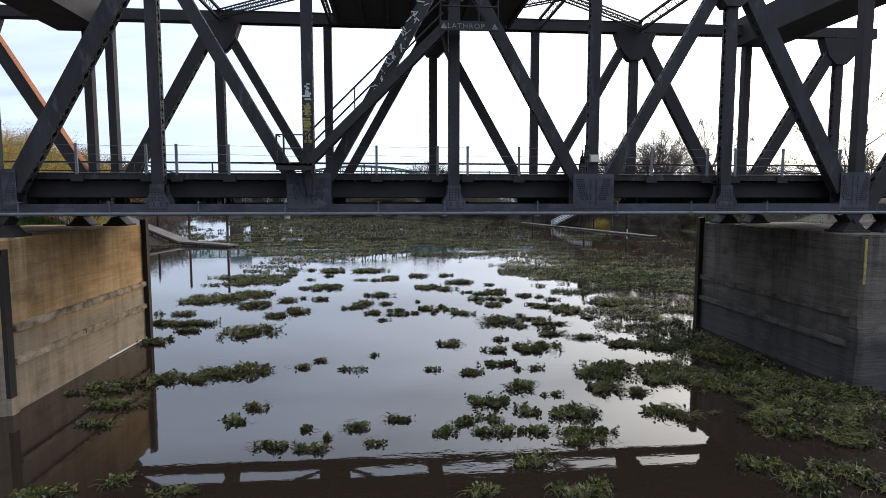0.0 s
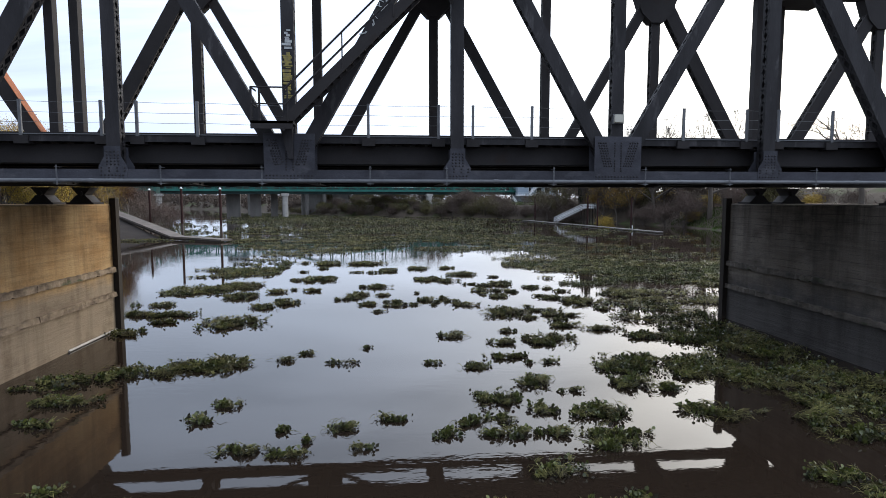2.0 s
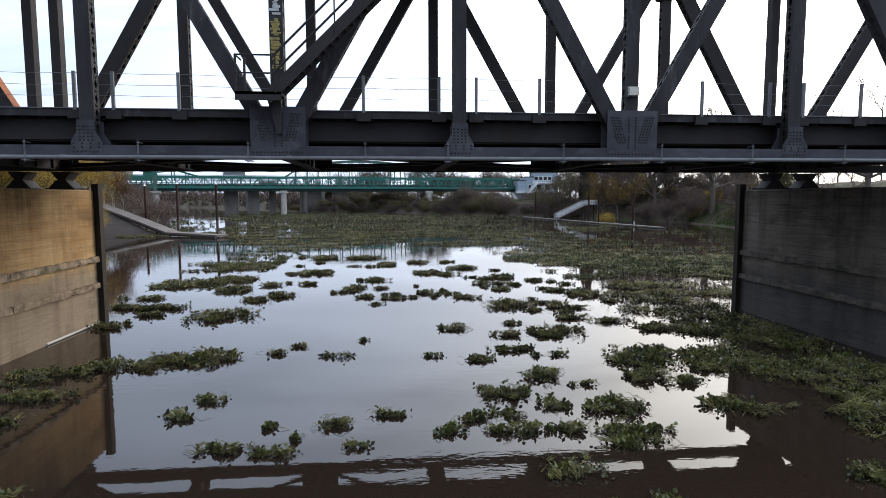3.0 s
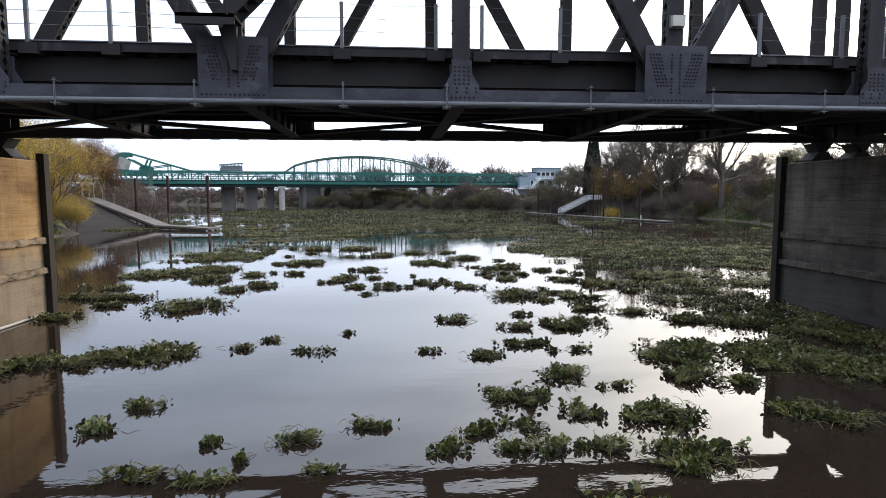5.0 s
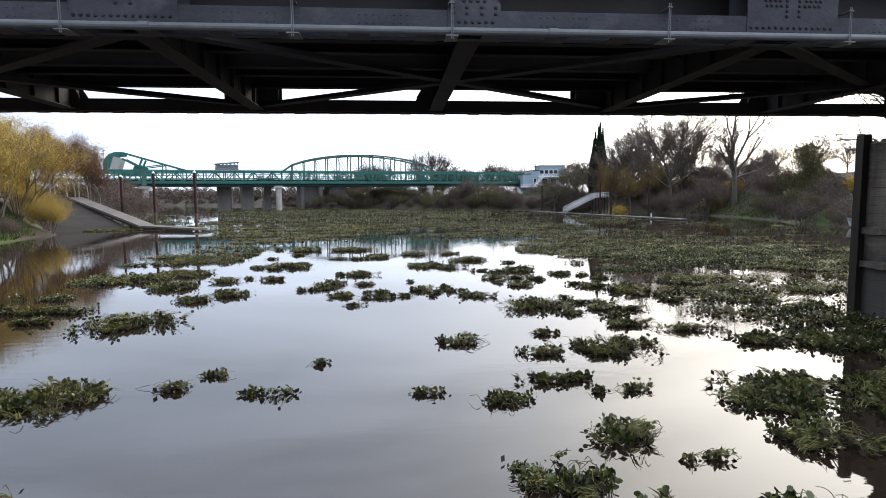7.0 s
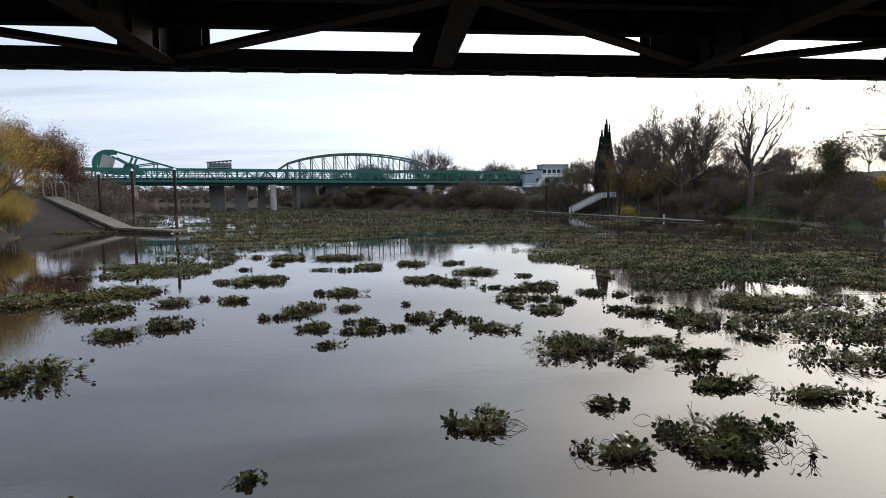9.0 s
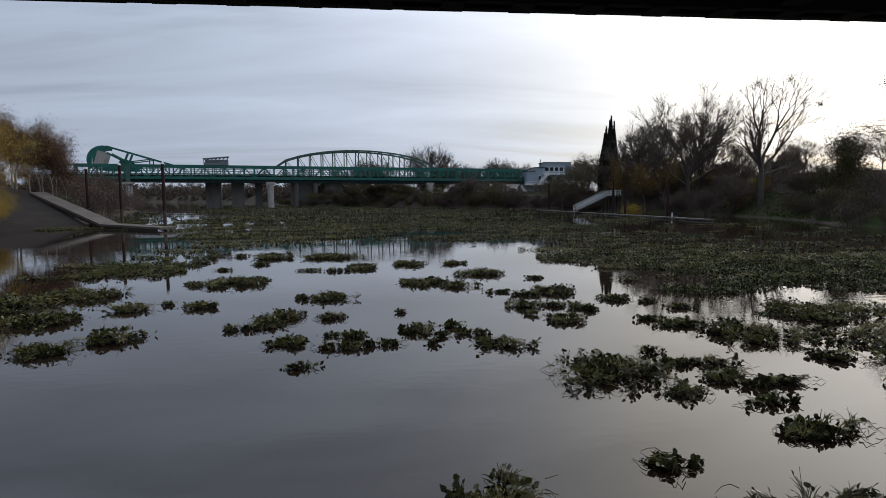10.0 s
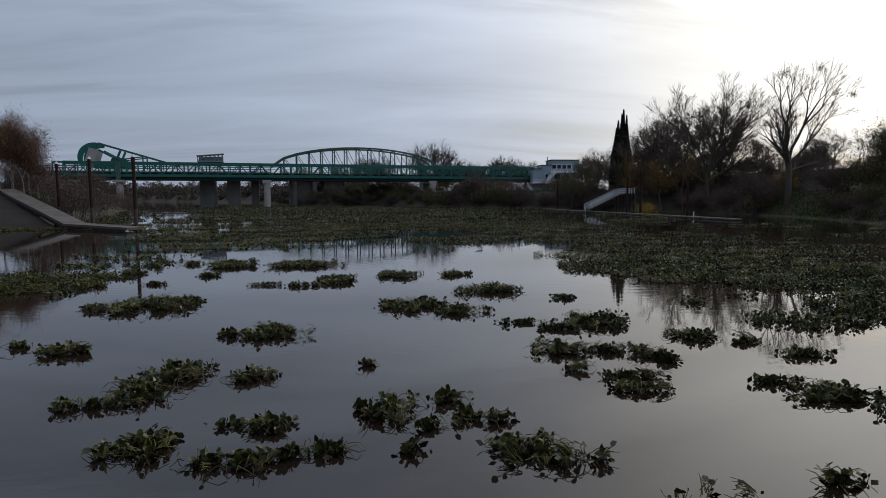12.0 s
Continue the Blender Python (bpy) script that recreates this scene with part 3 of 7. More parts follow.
def truss(y, mat, lower_mat, ks, rivet_side, rivets, dx=0.0):
    """One plane of the middle span: k counts the panel points from the middle."""
    lo, hi = ks[0] * P + dx - 0.5, ks[-1] * P + dx + 0.5
    zc = (CHORD_LO + CHORD_HI) / 2
    for s in (-1, 1):
        g = Geo()
        yy = y + s * 0.25
        h = CHORD_HI - CHORD_LO
        g.section((lo, yy, CHORD_LO), (hi, yy, CHORD_LO), [(-s * 0.014, 0), (-s * 0.014, h), (s * 0.13, h), (s * 0.13, h - 0.022), (s * 0.014, h - 0.022), (s * 0.014, 0.022), (s * 0.13, 0.022), (s * 0.13, 0)])
        chord = part("bottom_chord", g, lower_mat, bridge)
        if s == rivet_side and rivets:
            g = Geo()
            for k in range(ks[0], ks[-1]):
                x0 = k * P + dx + 1.1 + (0.4 if k % 2 else 0)
                for cx in (0.0, 2.1):
                    for i in range(8):
                        if i == 3 or i == 4:
                            continue
                        for j in (0.13, 0.26):
                            g.dome((x0 + cx + i * 0.11, yy + s * 0.014, CHORD_LO + j), 0.018, (0, s, 0))
            tagged(part("rivets", g, lower_mat, chord), kind="stuff")
    g = Geo()
    for i in range(int((hi - lo) / 1.1)):
        g.box(lo + 0.5 + i * 1.1, y - 0.24, CHORD_LO - 0.016, lo + 0.85 + i * 1.1, y + 0.24, CHORD_LO - 0.004)
    tagged(part("batten_plate", g, lower_mat, bridge), kind="stuff")
    top_lo, top_hi = (ks[0] + 1) * P + dx, (ks[-1] - 1) * P + dx
    g = Geo()
    for s in (-1, 1):
        g.box(top_lo - 0.3, y + s * 0.25 - 0.014, TOP_Z - 0.27, top_hi + 0.3, y + s * 0.25 + 0.014, TOP_Z + 0.27)
    g.box(top_lo - 0.35, y - 0.32, TOP_Z + 0.27, top_hi + 0.35, y + 0.32, TOP_Z + 0.295)
    part("top_chord", g, mat, bridge)
    for k in ks:
        x = k * P + dx
        if k % 2 == 0:
            part("top_gusset", Geo().prism([(x - 1.1, TOP_Z - 0.28), (x - 0.75, TOP_Z - 1.25), (x - 0.3, TOP_Z - 1.7), (x + 0.3, TOP_Z - 1.7),
                                            (x + 0.75, TOP_Z - 1.25), (x + 1.1, TOP_Z - 0.28)], y - 0.285, y + 0.285), mat, bridge)
        if abs(k) < 3:
            w = 0.42 if k % 2 == 0 else 0.40
            laced_member((x, y, CHORD_HI - 0.3), (x, y, TOP_Z - 0.2), w, 0.36, mat, "vertical", bridge, lace=True)
        if k % 2:
            wide = 1.25 if abs(k) == 3 else 1.62
            gusset(x, y, wide, wide, CHORD_LO - 0.005, DECK_Z + (0.1 if abs(k) == 3 else 0.0), lower_mat, bridge, rivet_side, rivets, fans=True)
            for s in (-1, 1):
                if ks[0] <= k + s <= ks[-1]:
                    end = abs(k) == 3
                    laced_member((x + s * 0.42, y, CHORD_HI + 0.55), (x + s * (P - 0.35), y, TOP_Z - 0.55), 0.62 if end else 0.46, 0.42 if end else 0.34,
                                 mat, "end_post" if end else "diagonal", bridge)
        else:
            gusset(x, y, 0.86, 0.5, CHORD_LO - 0.004, CHORD_HI + 0.72, lower_mat, bridge, rivet_side, rivets, fans=False)


SPAN = list(range(-3, 4))
truss(NEAR_Y, STEEL, STEEL_CHORD, SPAN, -1, True)
truss(FAR_Y, STEEL_DARK, STEEL_DARK, SPAN, -1, False, -0.17)

# floor: cross beams at the panel points, stringers, bracing, sleepers and the walkway's edge
def i_outline(height, flange, web=0.012, t=0.022):
    f = flange / 2
    return [(-f, 0), (f, 0), (f, t), (web, t), (web, height - t), (f, height - t), (f, height), (-f, height), (-f, height - t), (-web, height - t), (-web, t), (-f, t)]


LEFT_END, RIGHT_END = -3 * P - 7.0, 3 * P + 7.0
for k in range(-3, 4):
    g = Geo()
    x = k * P
    g.section((x, NEAR_Y + 0.28, 6.96), (x, FAR_Y - 0.28, 6.96), i_outline(1.14, 0.4))
    for i in range(7):
        yy = NEAR_Y + 1.0 + i * (FAR_Y - NEAR_Y - 2.0) / 6
        g.box(x - 0.1, yy - 0.015, 7.0, x + 0.1, yy + 0.015, 8.07)
    part("floor_beam", g, STEEL_DARK, bridge)
STRINGERS = (NEAR_Y + 0.95, NEAR_Y + 2.6, NEAR_Y + 3.6, FAR_Y - 3.6, FAR_Y - 2.6, FAR_Y - 0.95)
for y in STRINGERS:
    for a, b in ((LEFT_END, -3 * P - 1.2), (-3 * P - 0.6, 3 * P + 0.6), (3 * P + 1.2, RIGHT_END)):
        part("stringer", Geo().section((a, y, 7.5), (b, y, 7.5), i_outline(0.655, 0.26)), STEEL_DARK, bridge)
for k in (-3, -1, 1):
    for up in (0, 1):
        y0, y1 = (NEAR_Y + 0.3, FAR_Y - 0.3) if up else (FAR_Y - 0.3, NEAR_Y + 0.3)
        z = 7.03 + 0.02 * up
        g = Geo()
        g.beam((k * P, y0, z), ((k + 2) * P, y1, z), 0.3, 0.016, up=(0, 0, 1))
        g.beam((k * P, y0, z + 0.07), ((k + 2) * P, y1, z + 0.07), 0.014, 0.12, up=(0, 0, 1))
        part("lateral_brace", g, STEEL_DARK, bridge)
sleeper = Geo().box(-0.115, NEAR_Y + 0.72, 8.156, 0.115, FAR_Y - 0.72, 8.4).mesh("sleeper", TIMBER_DARK)
sleeper_x = LEFT_END + 0.2
while sleeper_x < RIGHT_END:
    ob = part("sleeper", sleeper, TIMBER_DARK, bridge)
    ob.location = (sleeper_x, 0, 0)
    sleeper_x += 0.5
for y, s in ((NEAR_Y + 0.5, -1), (FAR_Y - 0.5, 1)):
    g = Geo()
    g.box(LEFT_END, y - 0.02, DECK_Z - 0.24, RIGHT_END, y + 0.02, DECK_Z - 0.016)
    g.box(LEFT_END, y - 0.05, DECK_Z - 0.24, RIGHT_END, y + 0.05, DECK_Z - 0.22)
    part("walkway_edge_beam", g, STEEL, bridge)
    part("walkway_plate", Geo().box(LEFT_END, y - 0.06, DECK_Z - 0.014, RIGHT_END, y - s * 3.4, DECK_Z + 0.012), GALVANISED, bridge, "pale grey walkway plate")
    g = Geo()
    g.box(LEFT_END, y - s * 0.34 - 0.012, 7.55, RIGHT_END, y - s * 0.34 + 0.012, 8.14)
    g.box(LEFT_END, y - s * 0.34 - 0.1, 7.53, RIGHT_END, y - s * 0.34 + 0.1, 7.55)
    part("edge_girder", g, STEEL_DARK, bridge)

# added board that blocks the bright sky between the sleepers' far ends
part("kerb_board", Geo().box(LEFT_END, FAR_Y - 0.705, 8.1, RIGHT_END, FAR_Y - 0.66, 8.42), TIMBER_DARK, bridge)

# cable railing along the near walkway
POSTS = (-16.6, -14.0, -11.52, -10.42, -8.51, -2.95, -0.58, 0.6, 2.65, 8.1, 10.45, 11.64, 13.7, 16.2)
for x in POSTS:
    post = part("railing_post", Geo().box(x - 0.045, 22.03, DECK_Z - 0.25, x + 0.045, 22.1, 9.52), GALVANISED, bridge, "galvanised railing post")
    g = Geo()
    g.box(x - 0.22, 22.02, DECK_Z - 0.32, x + 0.22, 22.45, DECK_Z - 0.06)
    part("post_bracket", g, STEEL_DARK, post)
for z in (8.82, 9.14, 9.47):
    for a, b in zip(POSTS[:-1], POSTS[1:]):
        sag = 0.012 * (b - a)
        part("railing_cable", Geo().tube([(a, 22.065, z), ((a + b) / 2, 22.065, z - sag), (b, 22.065, z)], 0.006, 4), GALVANISED, bridge)
for z, r in ((9.28, 0.045), (8.86, 0.03)):
    part("far_handrail", Geo().box(LEFT_END, FAR_Y - 0.75, z - r, RIGHT_END, FAR_Y - 0.69, z + r), STEEL_DARK, bridge)
for i in range(9):
    x = -15.2 + i * 3.8
    part("far_railing_post", Geo().box(x - 0.03, FAR_Y - 0.74, DECK_Z, x + 0.03, FAR_Y - 0.68, 9.3), STEEL_DARK, bridge)

# conduit under the near chord
PIPE_Y, PIPE_Z = NEAR_Y - 0.37, 6.92
conduit = thing("conduit_pipe", "grey metal conduit pipe clamped along the bridge's bottom chord", "pipe")
part("pipe", Geo().tube([(LEFT_END, PIPE_Y, PIPE_Z), (RIGHT_END, PIPE_Y, PIPE_Z)], 0.062, 12), GALVANISED, conduit)
for x in (-18.6, -15.6, -12.5, -9.4, -6.3, -2.87, -0.38, 3.2, 6.36, 9.36, 12.5, 15.6, 18.7):
    clamp = part("pipe_clamp", Geo().box(x - 0.10, PIPE_Y - 0.085, PIPE_Z - 0.095, x + 0.10, NEAR_Y - 0.1, PIPE_Z - 0.075), GALVANISED, conduit)
    for dx in (-0.014, 0.014):
        part("rod", Geo().tube([(x + dx, PIPE_Y - 0.075, PIPE_Z - 0.14), (x + dx, PIPE_Y - 0.075, CHORD_HI + 0.12)], 0.0075, 6), GALVANISED, clamp)
    part("top_clip", Geo().box(x - 0.045, PIPE_Y - 0.09, CHORD_HI + 0.05, x + 0.045, NEAR_Y - 0.2, CHORD_HI + 0.065), GALVANISED, clamp)
for i in range(6):
    x = -18 + i * 6.4
    part("pipe_coupling", Geo().tube([(x, PIPE_Y, PIPE_Z), (x + 0.16, PIPE_Y, PIPE_Z)], 0.072, 12), GALVANISED, conduit)

# top bracing between the trusses
for k in (-2, -1, 0, 1, 2):
    g = Geo()
    for z in (TOP_Z - 0.2, TOP_Z + 0.3):
        g.box(k * P - 0.06, NEAR_Y + 0.3, z - 0.05, k * P + 0.06, FAR_Y - 0.3, z + 0.05)
    for i in range(16):
        a, b = NEAR_Y + 0.4 + i * 0.44, NEAR_Y + 0.4 + (i + 1) * 0.44
        z0, z1 = (TOP_Z - 0.15, TOP_Z + 0.25) if i % 2 else (TOP_Z + 0.25, TOP_Z - 0.15)
        g.beam((k * P, a, z0), (k * P, b, z1), 0.04, 0.02, up=(1, 0, 0))
    part("sway_strut", g, STEEL_DARK, bridge)
for k in (-2, 0):
    for up in (0, 1):
        y0, y1 = (NEAR_Y + 0.3, FAR_Y - 0.3) if up else (FAR_Y - 0.3, NEAR_Y + 0.3)
        a, b = Vector((k * P, y0, TOP_Z + 0.1)), Vector(((k + 2) * P, y1, TOP_Z + 0.1))
        d = (b - a).normalized()
        side = d.cross(Vector((0, 0, 1)))
        g = Geo()
        for s in (-1, 1):
            for z in (-0.16, 0.16):
                g.beam(a + side * (0.14 * s) + Vector((0, 0, z)), b + side * (0.14 * s) + Vector((0, 0, z)), 0.07, 0.05, up=(0, 0, 1))
        n = 40
        for i in range(n):
            p, q = a.lerp(b, i / n), a.lerp(b, (i + 1) / n)
            for s in (-1, 1):
                e = 1 if i % 2 else -1
                g.beam(p + side * (0.14 * s) + Vector((0, 0, 0.15 * e)), q + side * (0.14 * s) - Vector((0, 0, 0.15 * e)), 0.03, 0.012, up=side)
                g.beam(p + side * (0.14 * s) - Vector((0, 0, 0.15 * e)), q + side * (0.14 * s) + Vector((0, 0, 0.15 * e)), 0.03, 0.012, up=side)
        part("top_brace", g, STEEL_DARK, bridge)
# machinery deck over the middle of the span
g = Geo()
g.box(-5.2, NEAR_Y + 0.4, 16.5, 3.7, FAR_Y - 0.4, 16.75)
part("machinery_deck", g, STEEL_DARK, bridge)
for i in range(8):
    part("deck_joist", Geo().box(-5.1 + i * 1.25, NEAR_Y + 0.5, 16.3, -4.95 + i * 1.25, FAR_Y - 0.5, 16.497), STEEL_DARK, bridge)

# the ends of the neighbouring spans and the bents between them
for s, post_mat, face_mat in ((-1, STEEL_DARK, STEEL_ORANGE), (1, STEEL_DARK, STEEL_RUST)):
    base = s * (3 * P + 0.75)
    for y in (NEAR_Y, FAR_Y):
        laced_member((base, y, CHORD_HI), (base + s * (P - 0.2), y, TOP_Z - 0.5), 0.6, 0.42, post_mat, "end_post", bridge, label="dark steel end post")
        laced_member((base + s * P, y, CHORD_HI), (base + s * P, y, TOP_Z - 0.2), 0.42, 0.36, post_mat, "vertical", bridge)
        if s < 0:
            a, b = Vector((base, y, CHORD_HI)), Vector((base + s * (P - 0.2), y, TOP_Z - 0.5))
            part("cover_plate", Geo().beam(a, b, 0.02, 0.5, off=(-0.315, 0)), face_mat, bridge, "orange rusted cover plate")
        g = Geo()
        g.box(base - s * 0.4, y - 0.25, CHORD_LO, s * (3 * P + 7), y + 0.25, CHORD_HI)
        part("bottom_chord", g, STEEL if y == NEAR_Y else STEEL_DARK, bridge)
        part("top_chord", Geo().box(base + s * (P - 0.4), y - 0.3, TOP_Z - 0.28, base + s * (P + 2), y + 0.3, TOP_Z + 0.28), STEEL_DARK, bridge)
        part("top_gusset", Geo().prism([(base + s * (P - 1.1), TOP_Z - 0.28), (base + s * (P - 0.75), TOP_Z - 1.25), (base + s * (P - 0.3), TOP_Z - 1.7),
                                        (base + s * (P + 0.3), TOP_Z - 1.7), (base + s * (P + 0.75), TOP_Z - 1.25), (base + s * (P + 1.1), TOP_Z - 0.28)][::int(s)],
                                       y - 0.285, y + 0.285), STEEL_DARK, bridge)
        for dx in ((0.22,) if y == NEAR_Y else (0.0, 1.08) if s < 0 else (-0.25, 0.8)):
            xx = s * (3 * P + dx)
            part("bent_post", Geo().box(xx - 0.19, y - 0.2, CHORD_HI - 0.3, xx + 0.19, y + 0.2, TOP_Z + 0.3), STEEL_DARK, bridge)
    part("top_chord", Geo().box(*sorted((s * (2 * P + 0.36), s * (3 * P + 6.9)))[:1], FAR_Y - 0.29, TOP_Z - 0.26, sorted((s * (2 * P + 0.36), s * (3 * P + 6.9)))[1], FAR_Y + 0.29, TOP_Z + 0.26), STEEL_DARK, bridge)
    g = Geo()
    g.box(s * (3 * P + 0.3), NEAR_Y - 0.3, TOP_Z - 0.75, s * (3 * P + 2.6), FAR_Y + 0.3, TOP_Z + 0.7)
    part("cross_girder", g, STEEL_DARK, bridge)

# access stair on the near truss
stair = thing("access_stair", "dark steel access stair with pipe handrails climbing beside the truss", "stair")
SY0, SY1 = NEAR_Y - 1.0, NEAR_Y - 0.33
g = Geo()
g.box(-6.48, SY0, 8.66, -5.2, SY1, 8.74)
g.box(-6.48, SY0, 8.5, -5.2, SY0 + 0.05, 8.74)
part("lower_landing", g, STEEL_DARK, stair)
A, B = Vector((-5.45, 0, 8.7)), Vector((-0.5, 0, 13.6))
for y in (SY0 + 0.03, SY1 - 0.03):
    part("stringer", Geo().beam((A.x - 0.16, y, A.z - 0.16), (B.x, y, B.z), 0.32, 0.05), STEEL_DARK, stair)
for i in range(24):
    p = A.lerp(B, (i + 0.5) / 24)
    part("tread", Geo().box(p.x - 0.12, SY0 + 0.06, p.z - 0.05, p.x + 0.12, SY1 - 0.06, p.z - 0.02), STEEL_DARK, stair)
for y in (SY0,):
    for h in (0.5, 0.98):
        part("handrail", Geo().tube([(A.x, y, A.z + h), (B.x, y, B.z + h)], 0.034, 6), STEEL_DARK, stair)
    for f in (0.02, 0.36, 0.68, 0.98):
        p = A.lerp(B, f)
        part("rail_post", Geo().tube([(p.x, y, p.z - 0.1), (p.x, y, p.z + 0.98)], 0.024, 6), STEEL_DARK, stair)
for h in (0.55, 1.05):
    part("landing_rail", Geo().tube([(-5.45, SY0, 8.7 + h), (-6.45, SY0, 8.7 + h), (-6.45, SY1, 8.7 + h)], 0.026, 6), STEEL_DARK, stair)
for x in (-6.45, -6.2):
    part("rail_post", Geo().box(x - 0.03, SY0, 8.7, x + 0.03, SY0 + 0.05, 9.76), STEEL_DARK, stair)
g = Geo()
g.box(-0.6, SY0, 13.74, 1.52, SY1, 13.82)
g.box(-0.6, SY0 - 0.02, 13.5, 1.52, SY0 + 0.02, 13.84)
upper = part("upper_landing", g, STEEL_DARK, stair)
for h in (0.55, 1.05):
    part("landing_rail", Geo().tube([(-0.6, SY0, 13.8 + h), (1.52, SY0, 13.8 + h)], 0.026, 6), STEEL_DARK, stair)
for x in (-0.58, 0.1, 0.8, 1.5):
    part("rail_post", Geo().tube([(x, SY0, 13.75), (x, SY0, 14.86)], 0.026, 6), STEEL_DARK, stair)
for x in (-0.6,):
    part("knee_brace", Geo().beam((x, SY0 + 0.1, 13.6), (0.05 + 0.25 * (1 if x > 0 else -1), SY1, 12.6), 0.1, 0.1), STEEL_DARK, stair)
part("landing_bracket", Geo().prism([(-5.72, 8.68), (-5.3, 8.68), (-5.32, 7.62), (-5.44, 7.62)], SY1 - 0.14, SY1 + 0.04), STEEL, stair, "narrow tapering steel knee bracket")
words = bpy.data.curves.new("painted_word", "FONT")
words.body, words.size, words.extrude, words.space_character = "LATHROP", 0.26, 0.001, 1.25
words.materials.append(PAINT_WORN)
ob = new("painted_word", words)
ob.matrix_world = pose(-0.34, SY0 - 0.023, 13.57, 90, 0, 0)
ob.parent = stair
tagged(ob, "pale hand-painted capital letters")
for x in (-0.47, 1.38):
    part("painted_triangle", Geo().prism([(x - 0.11, 13.56), (x + 0.11, 13.56), (x, 13.77)], SY0 - 0.025, SY0 - 0.0205), PAINT_WORN, stair)

# small plates and old paint on the near truss
sign = thing("number_plate_box", "small yellowed white box fixed to a truss post", "box")
g = Geo()
bx = P
g.box(bx - 0.16, NEAR_Y - 0.36, 8.9, bx + 0.16, NEAR_Y - 0.22, 9.16)
part("body", g, WHITE_PLATE, sign)
part("backing", Geo().box(bx - 0.19, NEAR_Y - 0.225, 8.87, bx + 0.19, NEAR_Y - 0.19, 9.19), GALVANISED, sign)
rng = random.Random(5)
paint = thing("old_spray_paint", "worn white and yellow spray paint on a truss post", "paint marks")
for z0, z1, mat in ((11.1, 11.66, PAINT_PALE), (9.55, 11.0, PAINT_YELLOW)):
    g = Geo()
    z = z0
    while z < z1:
        h = rng.uniform(0.03, 0.09)
        w = rng.uniform(0.04, 0.15)
        x = -P + rng.uniform(-0.04, 0.04)
        g.box(x - w, NEAR_Y - 0.2005, z, x + w, NEAR_Y - 0.196, z + h)
        z += h * rng.uniform(0.8, 1.6)
    part("paint_patch", g, mat, paint)
tagscrawl = thing("spray_scrawl", "pale spray scrawl on a diagonal truss member", "paint marks")
a, b = Vector((-P + 2.3, 0, 11.3)), Vector((-P + 5.0, 0, 15.9))
d = (b - a).normalized()
n = Vector((-d.z, 0, d.x))
for i in range(46):
    t = rng.uniform(0.05, 0.98)
    c = a.lerp(b, t) + n * rng.uniform(-0.17, 0.17) + Vector((0, NEAR_Y - 0.186, 0))
    u = (d * rng.uniform(-1, 1) + n * rng.uniform(-1, 1)).normalized() * rng.uniform(0.05, 0.16)
    part("stroke", Geo().beam(c - u, c + u, rng.uniform(0.02, 0.05), 0.003), PAINT_PALE, tagscrawl)

# ---- piers ----
PIER_TOP = 6.1


